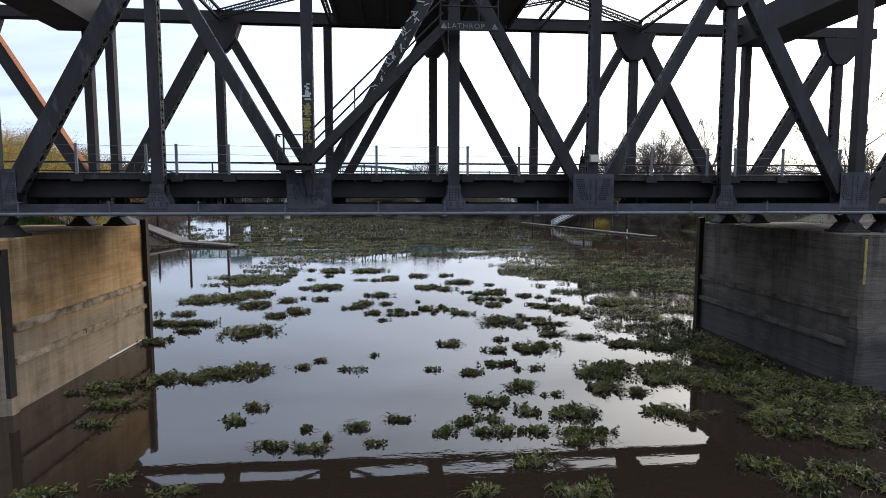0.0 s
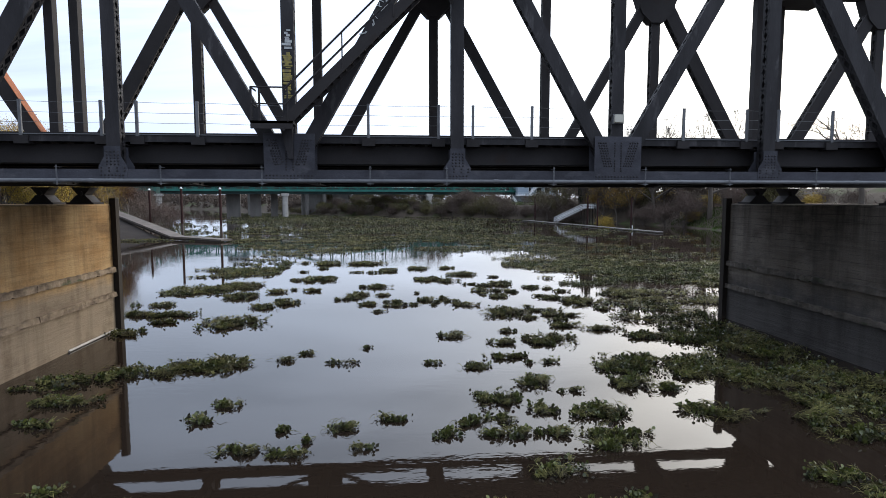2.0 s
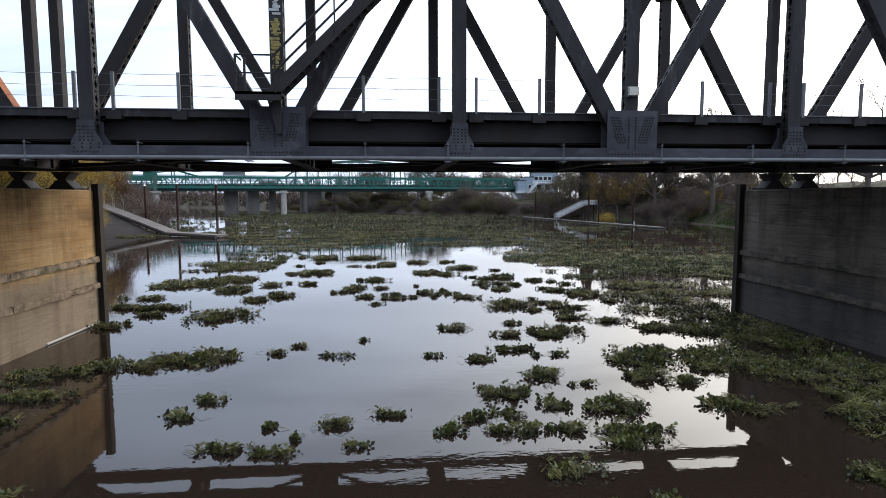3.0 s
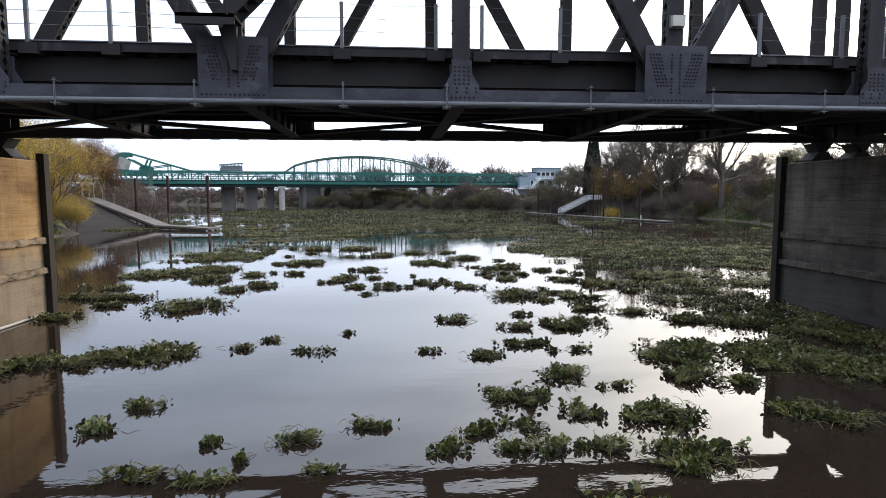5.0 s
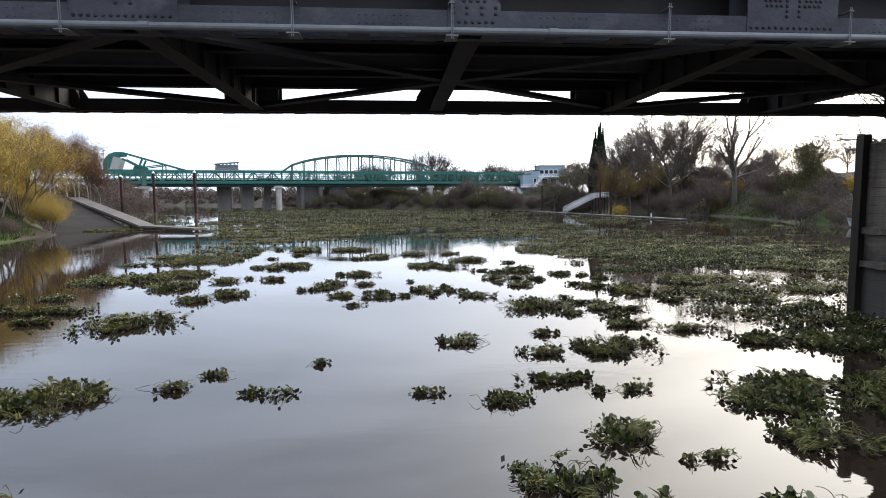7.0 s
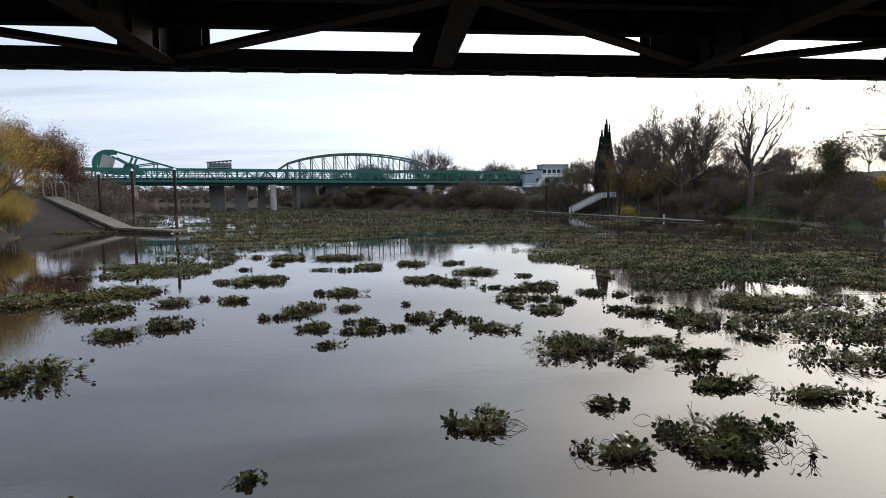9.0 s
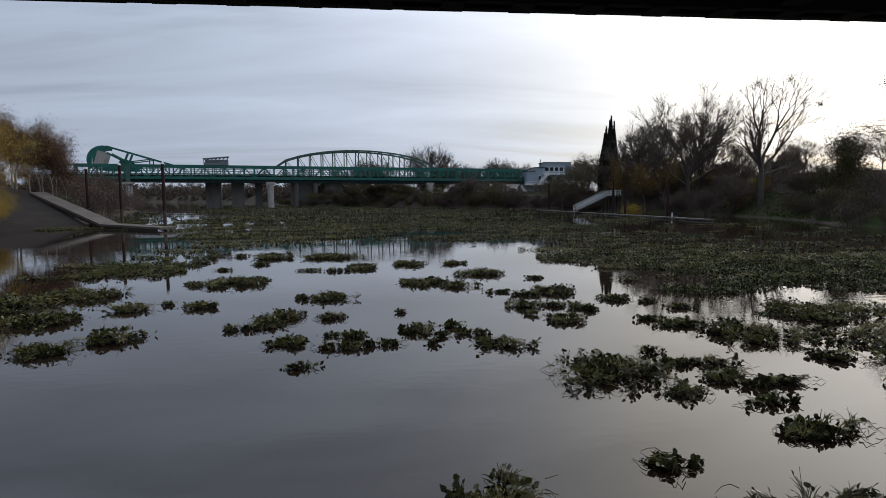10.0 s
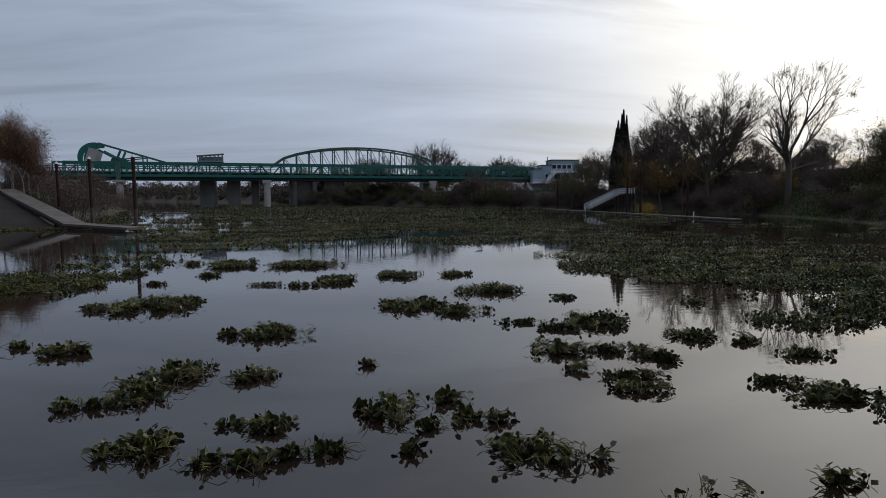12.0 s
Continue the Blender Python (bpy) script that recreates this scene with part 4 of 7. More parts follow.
def pier(s, face, y0, y1, back, mat, label):
    """A concrete pier whose river face lies at x = face; s is the way from the river into it."""
    ob = thing("bridge_pier", label, "pier", "bridge piers")
    g = Geo()
    steps = 14
    ys = [y0 + 0.12 + (y1 - y0 - 0.24) * i / steps for i in range(steps + 1)]
    rng = random.Random(3 + s)
    outline = [(face + s * 0.14, y0), (face, y0 + 0.12), (face, y1 - 0.12), (face + s * 0.14, y1), (back, y1), (back, y0)]
    for z0, z1, grow in ((-2.5, PIER_TOP - 0.06, 0.0), (PIER_TOP - 0.06, PIER_TOP, -0.06)):
        n = len(g.v)
        a = [(x, y, z0) for x, y in outline]
        b = [(x - s * grow if i in (1, 2) else x, y, z1) for i, (x, y) in enumerate(outline)]
        g.add(a + b, [(0, 1, 2, 3, 4, 5), (6, 7, 8, 9, 10, 11)] + [(i, (i + 1) % 6, (i + 1) % 6 + 6, i + 6) for i in range(6)])
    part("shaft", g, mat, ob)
    # form lines left by the boards
    for z in (4.55, 3.0, 1.35):
        part("form_seam", Geo().box(face - s * 0.006, y0 + 0.3, z - 0.012, face + s * 0.05, y1 - 0.3, z + 0.012), mat, ob)
    for y, h0, h1, nm in ((y1 - 0.05, -1.5, PIER_TOP + 0.28, "corner_timber"), (y0 + 0.25, -1.5, PIER_TOP - 0.35, "corner_timber")):
        if s > 0 and y < y0 + 1:
            for i in range(9):
                z, w = -1.5 + i * 0.5, rng.uniform(-0.03, 0.03)
                part("fender_block", Geo().box(face - s * (0.1 + w), y0 - 0.05 + w, z, face + s * 0.2, y0 + 0.3 + rng.uniform(-0.04, 0.04), z + 0.497), CONCRETE_SHADED, ob)
            part("yellow_strip", Geo().box(face + 0.04, y0 - 0.012, 4.2, face + 0.14, y0 + 0.02, 5.95), PAINT_YELLOW, ob, "faded yellow painted strip")
            continue
        part(nm, Geo().box(face - s * (0.24 if y > y0 + 1 else 0.1), y - 0.17, h0, face + s * 0.06, y + 0.17, h1), TIMBER_DARK, ob)
        if s < 0 and y < y0 + 1:
            part("post_foot", Geo().box(face - 0.04, y - 0.2, -1.0, face + 0.13, y + 0.19, 0.6), CONCRETE_WARM, ob, "chipped concrete post foot")
    for z, h in ((2.97, 0.32), (1.78, 0.30)):
        y = y0 + 0.5
        while y < y1 - 0.4:
            length = min(rng.uniform(2.2, 4.6), y1 + 0.1 - y)
            g = Geo()
            n = max(4, int(length / 0.16))
            vs, fs = [], []
            for i in range(n + 1):
                yy = y + length * i / n - (0.012 if i == n else 0)
                w, hh = 0.16 + rng.uniform(-0.03, 0.015), h / 2 * (rng.uniform(0.84, 0.97) if rng.random() < 0.85 else rng.uniform(0.55, 0.8))
                dz = rng.uniform(-0.01, 0.01)
                vs += [(face + s * 0.02, yy, z - hh + dz), (face - s * w, yy, z - hh * 0.85 + dz), (face - s * (w - rng.uniform(0, 0.05)), yy, z + hh * 0.8 + dz), (face + s * 0.02, yy, z + hh + dz)]
            for i in range(n):
                for k in range(4):
                    fs.append((i * 4 + k, i * 4 + (k + 1) % 4, i * 4 + 4 + (k + 1) % 4, i * 4 + 4 + k))
            fs += [(0, 1, 2, 3), (n * 4 + 3, n * 4 + 2, n * 4 + 1, n * 4)]
            g.add(vs, fs)
            part("wale_timber", g, TIMBER_GREY if s < 0 else TIMBER_DULL, ob)
            y += length
    return ob


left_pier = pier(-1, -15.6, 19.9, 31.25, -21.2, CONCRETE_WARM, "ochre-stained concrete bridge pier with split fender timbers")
# this pier's shade is put into its concrete colour
pier(1, 15.5, 19.75, 31.25, 21.2, CONCRETE_SHADED, "grey concrete bridge pier, its colour darkened for shade, with fender timbers")
part("waterline_ledge", Geo().beam((-15.58, 26.9, 0.05), (-15.57, 31.2, 0.04), 0.07, 0.08), CONCRETE_PALE, left_pier, "pale broken ledge at the waterline")

# bearings on the pier tops
for s in (-1, 1):
    for y in (NEAR_Y, FAR_Y):
        for dx, fixed in ((0.0, False), (1.75, True)):
            x = s * (3 * P + dx)
            ob = thing("bridge_bearing", "black steel rocker bearing on the pier top", "bearing", "bridge bearings", at=(x, y, PIER_TOP))
            part("base_plate", Geo().box(-0.6, -0.5, 0.0, 0.6, 0.5, 0.09), STEEL_DARK, ob)
            part("pedestal", Geo().prism([(-0.5, 0.09), (0.5, 0.09), (0.34, 0.26), (0.2, 0.42), (-0.2, 0.42), (-0.34, 0.26)], -0.4, 0.4), STEEL_DARK, ob)
            part("pin", Geo().tube([(0, -0.46, 0.5), (0, 0.46, 0.5)], 0.11, 10), STEEL_DARK, ob)
            part("shoe", Geo().prism([(-0.14, 0.42), (0.14, 0.42), (0.42, 0.78), (-0.42, 0.78)], -0.36, 0.36), STEEL_DARK, ob)

# ---- road bridge across the river ----
BL, BR = Vector((-95.0, 195.5, 0)), Vector((47.5, 226.6, 0))     # ends of its near face
road_dir = (BR - BL).normalized()
road_in = Vector((-road_dir.y, road_dir.x, 0))
ROAD_LEN = (BR - BL).length


def road(u, z, v=0.0):
    """A point u metres along the road bridge, v metres behind its near face."""
    p = BL + road_dir * u + road_in * v
    return Vector((p.x, p.y, z))


def road_u(x):
    return (x - BL.x) / road_dir.x


road_bridge = thing("road_bridge", "sea-green steel truss road bridge on concrete piers", "bridge")
R_LO, R_HI = 9.4, 13.0
U_A, U_B = road_u(-39.8), road_u(12.6)
for v in (0.0, 8.5):
    g = Geo()
    g.beam(road(0, R_LO, v), road(ROAD_LEN, R_LO, v), 0.5, 0.7, up=(0, 0, 1))
    part("bottom_chord", g, GREEN_PAINT, road_bridge)
    g = Geo()
    g.beam(road(0, R_HI, v), road(ROAD_LEN, R_HI, v), 0.45, 0.5, up=(0, 0, 1))
    part("top_chord", g, GREEN_PAINT, road_bridge)
    n = 48
    for i in range(n + 1):
        u = ROAD_LEN * i / n
        part("post", Geo().beam(road(u, R_LO, v), road(u, R_HI, v), 0.34, 0.34, up=road_in), GREEN_PAINT, road_bridge)
        if i < n:
            u2 = ROAD_LEN * (i + 1) / n
            za, zb = (R_LO, R_HI) if i % 2 else (R_HI, R_LO)
            part("diagonal", Geo().beam(road(u, za, v), road(u2, zb, v), 0.26, 0.26, up=road_in), GREEN_PAINT, road_bridge)
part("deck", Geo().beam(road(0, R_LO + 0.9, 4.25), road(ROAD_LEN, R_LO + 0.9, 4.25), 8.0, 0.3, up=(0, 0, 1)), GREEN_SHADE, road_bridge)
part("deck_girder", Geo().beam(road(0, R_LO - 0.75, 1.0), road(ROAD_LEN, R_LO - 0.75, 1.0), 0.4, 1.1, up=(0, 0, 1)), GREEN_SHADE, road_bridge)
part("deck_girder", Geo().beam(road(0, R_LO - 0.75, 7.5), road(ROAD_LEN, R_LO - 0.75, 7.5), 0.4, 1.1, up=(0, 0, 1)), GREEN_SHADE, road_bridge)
for z in (10.8, 11.5, 12.1):
    part("guard_rail", Geo().beam(road(0, z, 0.6), road(ROAD_LEN, z, 0.6), 0.1, 0.14, up=(0, 0, 1)), GREEN_PAINT, road_bridge)
part("upper_pipe", Geo().beam(road(0, R_HI + 0.75, 8.5), road(ROAD_LEN, R_HI + 0.75, 8.5), 0.12, 0.16, up=(0, 0, 1)), GREEN_DULL, road_bridge)
# piers
for u, r, mat in ((U_A, 0.95, CONCRETE_PALE), (U_B - 1.0, 1.1, CONCRETE_PALE)):
    p = part("pier_column", Geo().tube([road(u, -2, 0.6), road(u, R_LO - 1.9, 0.6)], r * 1.05, 14), mat, road_bridge, "pale round concrete column")
    part("pier_cap", Geo().beam(road(u - 1.3, R_LO - 1.5, 0.7), road(u + 1.3, R_LO - 1.5, 0.7), 2.4, 0.9, up=(0, 0, 1)), mat, p)
    part("pier_column", Geo().tube([road(u, -2, 8.2), road(u, R_LO - 1.9, 8.2)], r, 14), CONCRETE_GREY, road_bridge)
for u, w in ((U_A - 17.5, 4.6), (U_A - 10.0, 3.8), (U_A - 3.6, 2.4)):
    part("pier_wall", Geo().beam(road(u - w / 2, 3.8, 9.0), road(u + w / 2, 3.8, 9.0), 5.0, 11.0, up=(0, 0, 1)), CONCRETE_GREY, road_bridge, "grey stained concrete wall pier")
part("abutment", Geo().beam(road(U_B - 3.0, 1.6, 3.5), road(U_B + 2.2, 1.6, 3.5), 6.0, 8.0, up=(0, 0, 1)), CONCRETE_PALE, road_bridge, "pale concrete abutment block")
UL = road_u(-79.2)
p = part("pier_column", Geo().tube([road(UL, -1, 0.6), road(UL, R_LO - 1.9, 0.6)], 1.0, 14), CONCRETE_PALE, road_bridge, "pale round concrete column")
part("pier_cap", Geo().beam(road(UL - 1.5, R_LO - 1.6, 0.2), road(UL + 1.5, R_LO - 1.6, 0.2), 2.0, 0.7, up=(0, 0, 1)), CONCRETE_PALE, p)
part("end_panel", Geo().beam(road(UL, R_LO - 1.2, -0.4), road(UL, R_HI + 0.1, -0.4), 1.2, 0.3, up=road_in), GREEN_DULL, road_bridge, "dull grey-green end post panel")
# operator's platform on the deck
cab = thing("bridge_platform", "grey railed service platform on the road bridge", "platform")
cu = road_u(-55.6)
part("cabin", Geo().beam(road(cu - 3.6, 13.9, 5.0), road(cu + 3.6, 13.9, 5.0), 4.0, 0.4, up=(0, 0, 1)), HOUSE_GREY, cab)
for i in range(7):
    part("rail_post", Geo().beam(road(cu - 3.5 + i * 1.17, 14.0, 3.2), road(cu - 3.5 + i * 1.17, 15.5 + i * 0.08, 3.2), 0.22, 0.22, up=road_in), HOUSE_GREY, cab)
    part("support_post", Geo().beam(road(cu - 3.5 + i * 1.17, 10.3, 4.0), road(cu - 3.5 + i * 1.17, 13.8, 4.0), 0.2, 0.2, up=road_in), HOUSE_GREY, cab)
for i in range(6):
    u0 = cu - 3.5 + i * 1.17
    part("lattice_bar", Geo().beam(road(u0, 14.0, 3.3), road(u0 + 1.17, 15.6 + i * 0.08, 3.3), 0.14, 0.1, up=road_in), HOUSE_GREY, cab)
    part("lattice_bar", Geo().beam(road(u0 + 1.17, 14.0, 3.3), road(u0, 15.6 + i * 0.08, 3.3), 0.14, 0.1, up=road_in), HOUSE_GREY, cab)
part("side_panel", Geo().beam(road(cu - 3.5, 14.7, 6.6), road(cu + 3.5, 14.7, 6.6), 0.1, 1.5, up=(0, 0, 1)), HOUSE_GREY, cab)
part("roof", Geo().beam(road(cu - 3.8, 15.5, 4.4), road(cu + 3.8, 16.2, 4.4), 3.2, 0.25, up=(0, 0, 1)), HOUSE_GREY, cab)

# older arched truss bridge behind it
old_bridge = thing("arched_truss_bridge", "dull green camelback truss bridge behind the road bridge", "bridge")
OA, OB = Vector((-44.5, 236.0, 0)), Vector((16.3, 249.0, 0))
od = (OB - OA).normalized()
oin = Vector((-od.y, od.x, 0))
OL = (OB - OA).length
ARCH_X = -98.4


def old(u, z, v=0.0):
    p = OA + od * u + oin * v
    return Vector((p.x, p.y, z))


def arch_z(f):
    return 13.9 + 7.0 * (1 - (2 * f - 1) ** 2) ** 0.62


n = 14
for v in (0.0, 8.0):
    for i in range(n):
        f0, f1 = i / n, (i + 1) / n
        part("top_chord", Geo().beam(old(OL * f0, arch_z(f0), v), old(OL * f1, arch_z(f1), v), 0.55, 0.6, up=oin), GREEN_DULL, old_bridge)
        if i:
            part("hanger", Geo().beam(old(OL * f0, 11.0, v), old(OL * f0, arch_z(f0), v), 0.36, 0.36, up=oin), GREEN_DULL, old_bridge)
        za, zb = (11.6, arch_z(f1)) if i >= n / 2 else (arch_z(f0), 11.6)
        if 0 < i < n - 1:
            part("diagonal", Geo().beam(old(OL * f0, zb if i >= n / 2 else za, v), old(OL * f1, za if i >= n / 2 else zb, v), 0.16, 0.16, up=oin), GREEN_DULL, old_bridge)
    part("bottom_chord", Geo().beam(old(-80, 10.8, v), old(OL + 30, 10.8, v), 0.6, 0.9, up=(0, 0, 1)), GREEN_DULL, old_bridge)
part("deck", Geo().beam(old(-80, 11.0, 4), old(OL + 30, 11.0, 4), 8.0, 0.5, up=(0, 0, 1)), GREEN_SHADE, old_bridge)
for i in range(1, n):
    part("portal_strut", Geo().beam(old(OL * i / n, arch_z(i / n), 0), old(OL * i / n, arch_z(i / n), 8), 0.3, 0.3, up=(0, 0, 1)), GREEN_DULL, old_bridge)
for u in (-14, 8, 15, OL - 20, OL - 2):
    part("pier_column", Geo().tube([old(u, -2, 2), old(u, 10.4, 2)], 0.85, 10), CONCRETE_GREY, old_bridge)
for u, w in ((10.5, 9.0), (22.0, 6.5)):
    part("pier_wall", Geo().beam(old(u - w / 2, 4.0, 5.0), old(u + w / 2, 4.0, 5.0), 1.6, 12.6, up=(0, 0, 1)), CONCRETE_GREY, old_bridge, "broad grey concrete wall pier")

# rolling counterweight arch at its left end
base_u = (ARCH_X - OA.x) / od.x
for v in (0.6, 7.4):
    g = Geo()
    vs, n = [], 14
    for i in range(n + 1):
        c = radians(216 - i * 10.2)
        thick = 1.15 + 0.5 * math.sin(math.pi * i / n)
        for r, w in ((5.0, v), (5.0 - thick, v), (5.0 - thick, v + 0.7), (5.0, v + 0.7)):
            q = old(base_u + r * math.cos(c), 16.0 + 0.99 * r * math.sin(c), w)
            vs.append((q.x, q.y, q.z))
    fs = [(i * 4 + k, i * 4 + (k + 1) % 4, i * 4 + 4 + (k + 1) % 4, i * 4 + 4 + k) for i in range(n) for k in range(4)]
    g.add(vs, fs + [(0, 1, 2, 3), (n * 4 + 3, n * 4 + 2, n * 4 + 1, n * 4)])
    part("bascule_arch", g, GREEN_PAINT, old_bridge)
    part("bascule_web", Geo().beam(old(base_u - 2.2, 13.0, v + 0.1), old(base_u - 0.3, 19.0, v + 0.1), 2.6, 0.2, up=oin), CONCRETE_PALE, old_bridge, "pale counterweight panel")
    u0, u1 = base_u + 1.2, base_u + 24.5
    part("bascule_top_chord", Geo().beam(old(u0, 20.7, v), old(u1, 13.7, v), 0.62, 0.7, up=oin), GREEN_PAINT, old_bridge)
    part("bascule_chord", Geo().beam(old(u0, 18.6, v), old(u0 + 5.6, 15.4, v), 0.6, 0.6, up=oin), GREEN_PAINT, old_bridge)
    part("bascule_chord", Geo().beam(old(u0 + 6.4, 18.4, v), old(u0 + 5.0, 15.0, v), 0.6, 0.6, up=oin), GREEN_PAINT, old_bridge)
    part("bascule_chord", Geo().beam(old(u0 + 5.6, 15.4, v), old(u0 + 13.5, 16.6, v), 0.35, 0.4, up=oin), GREEN_PAINT, old_bridge)
    g = Geo()
    ring = [old(u0 + 5.2 + 1.9 * math.cos(radians(30 * i)), 14.9 + 1.6 * math.sin(radians(30 * i)), v + d) for d in (0.0, 0.4) for i in range(12)]
    g.add([(q.x, q.y, q.z) for q in ring], [tuple(range(12)), tuple(range(23, 11, -1))] + [(i, (i + 1) % 12, (i + 1) % 12 + 12, i + 12) for i in range(12)])
    part("bascule_gear", g, GREEN_PAINT, old_bridge, "round green gear housing")
    for f in (13.0, 18.0):
        part("bascule_post", Geo().beam(old(u0 + f, 12.4, v), old(u0 + f, 20.4 - f * 0.3, v), 0.35, 0.4, up=oin), GREEN_PAINT, old_bridge)
    part("bascule_brace", Geo().beam(old(u0 - 1.5, 13.3, v), old(u0 + 8.5, 13.3, v), 1.6, 0.4, up=oin), GREEN_PAINT, old_bridge)
for z in (11.6, 12.6, 13.3):
    part("side_rail", Geo().beam(old(-80, z, 0.0), old(0, z, 0.0), 0.14, 0.22, up=(0, 0, 1)), GREEN_DULL, old_bridge)

# ---- boat ramp, walkway and piles ----
ramp_d = Vector((RAMP_TOP.x - RAMP_FOOT.x, RAMP_TOP.y - RAMP_FOOT.y, 0)).normalized()
ramp_n = Vector((-ramp_d.y, ramp_d.x, 0))
g = Geo()
n = 26
for i in range(n):
    a, b = RAMP_FOOT.lerp(RAMP_TOP, i / n), RAMP_FOOT.lerp(RAMP_TOP, (i + 1) / n)
    vs = []
    for p in (a, b):
        for w, dz in ((-4.7, 0.0), (4.7, 0.0), (4.7, -0.3), (-4.7, -0.3)):
            q = p + ramp_n * w
            vs.append((q.x, q.y, q.z + dz))
    g.add(vs, [(0, 1, 5, 4), (2, 3, 7, 6), (1, 2, 6, 5), (3, 0, 4, 7)] + ([(0, 3, 2, 1)] if i == 0 else []) + ([(4, 5, 6, 7)] if i == n - 1 else []))
g.beam(RAMP_TOP - Vector((0, 0, 0.15)), RAMP_TOP + ramp_d * 22 + Vector((0, 0, 1.2)), 9.4, 0.3, up=(0, 0, 1))
tagged(new("boat_ramp", g.mesh("boat_ramp", RAMP_GREY)), "wet grey concrete boat ramp sloping into the river", "boat ramp", kind="structure")
dock = thing("boarding_walkway", "pale concrete boarding walkway running down to a floating tip", "walkway")
W0, W1, W2 = Vector((-56.0, 115.5, 4.5)), Vector((-35.8, 95.0, 0.45)), Vector((-26.7, 89.2, 0.3))
g = Geo()
for a, b in ((W0, W0.lerp(W1, 0.25)), (W0.lerp(W1, 0.25), W0.lerp(W1, 0.5)), (W0.lerp(W1, 0.5), W0.lerp(W1, 0.75)), (W0.lerp(W1, 0.75), W1)):
    part("walkway_slab", Geo().beam(a, b - (b - a).normalized() * 0.03, 2.2, 0.24, up=(0, 0, 1)), WALK_GREY, dock)
part("floating_slab", Geo().beam(W1, W1.lerp(W2, 0.62), 2.2, 0.28, up=(0, 0, 1)), WALK_GREY, dock)
part("floating_slab", Geo().beam(W1.lerp(W2, 0.625), W2, 2.1, 0.24, up=(0, 0, 1)), WALK_GREY, dock)
side_n = Vector((0.73, 0.69, 0)).normalized()
for a, b in ((W0, W1), (W1, W2)):
    part("edge_beam", Geo().beam(a - side_n * 1.16 - Vector((0, 0, 0.22)), b - side_n * 1.16 - Vector((0, 0, 0.22)), 0.14, 0.3, up=(0, 0, 1)), TIMBER_DARK, dock)
for f in (0.15, 0.4, 0.65, 0.88):
    p = W0.lerp(W1, f) - side_n * 0.95
    part("support", Geo().tube([(p.x, p.y, p.z - 1.3), (p.x, p.y, p.z - 0.1)], 0.14, 8), TIMBER_DARK, dock)
for (x, y, z1) in ((-46.0, 110.3, 8.3), (-37.5, 102.0, 8.45), (-28.9, 94.2, 8.2)):
    pile = thing("mooring_pile", "tall rusty steel mooring pile with a white cone cap", "pile", "mooring piles", at=(x, y, 0))
    part("shaft", Geo().tube([(0, 0, -2), (0, 0, z1 - 0.35)], 0.19, 12), PILE_RUST, pile)
    part("cap", Geo().tube([(0, 0, z1 - 0.35), (0, 0, z1 - 0.28), (0, 0, z1)], [0.22, 0.22, 0.03], 12), WHITE_PAINT, pile, "white conical cap")
    part("waterline_band", Geo().tube([(0, 0, 0.2), (0, 0, 2.2)], 0.198, 12), PILE_WORN, pile)

# ---- right bank: floating dock, gangway, house ----
D0, D1 = Vector((36.1, 167.0, 0.2)), Vector((47.6, 105.0, 0.2))
floating = thing("floating_dock", "long narrow floating dock with white edge along the far bank", "dock")
for i in range(14):
    a, b = D0.lerp(D1, i / 14), D0.lerp(D1, (i + 1) / 14 - 0.003)
    part("float_section", Geo().beam(a, b, 1.5, 0.17, up=(0, 0, 1)), CONCRETE_GREY, floating)
for i, f in enumerate((0.3, 0.84)):
    p = D0.lerp(D1, f)
    part("dock_post", Geo().tube([(p.x + 0.6, p.y, -1), (p.x + 0.6, p.y, 1.0)], 0.1, 8), WHITE_PAINT, floating)
for x, y, h in ((45.0, 138.0, 7.0), (46.0, 134.0, 6.4), (50.0, 124.0, 6.8), (39.5, 168.0, 7.0)):
    p = thing("wooden_pile", "dark wooden pile standing by the floating dock", "pile", "dock piles", at=(x, y, 0))
    part("shaft", Geo().tube([(0, 0, -1), (0, 0, h)], [0.24, 0.18], 8), PILE_RUST, p)
gang = thing("gangway", "white railed gangway leading down to the floating dock", "gangway")
G0, G1 = Vector((38.9, 144.0, 0.5)), Vector((47.0, 147.6, 3.7))
G2 = Vector((50.6, 149.2, 3.9))
gn = (G1 - G0).cross(Vector((0, 0, 1))).normalized()
for a, b in ((G0, G1), (G1, G2)):
    part("gangway_deck", Geo().beam(a, b, 1.3, 0.1, up=(0, 0, 1)), TIMBER_DARK, gang)
    for s in (-1, 1):
        for h in (0.4, 0.8, 1.2):
            part("gangway_rail", Geo().beam(a + gn * (0.7 * s) + Vector((0, 0, h)), b + gn * (0.7 * s) + Vector((0, 0, h)), 0.06, 0.08, up=(0, 0, 1)), WHITE_PAINT, gang)
        for p in (b,) if a is G0 else (a.lerp(b, 0.5), b):
            part("support_post", Geo().beam(p + gn * (0.55 * s), Vector((p.x, p.y, -1.0)) + gn * (0.55 * s), 0.16, 0.16), TIMBER_DARK, gang)
        m = 9 if a is G0 else 5
        for i in range(m + 1):
            p = a.lerp(b, i / m) + gn * (0.7 * s)
            part("baluster", Geo().beam(p, p + Vector((0, 0, 1.2)), 0.08, 0.08), WHITE_PAINT, gang)

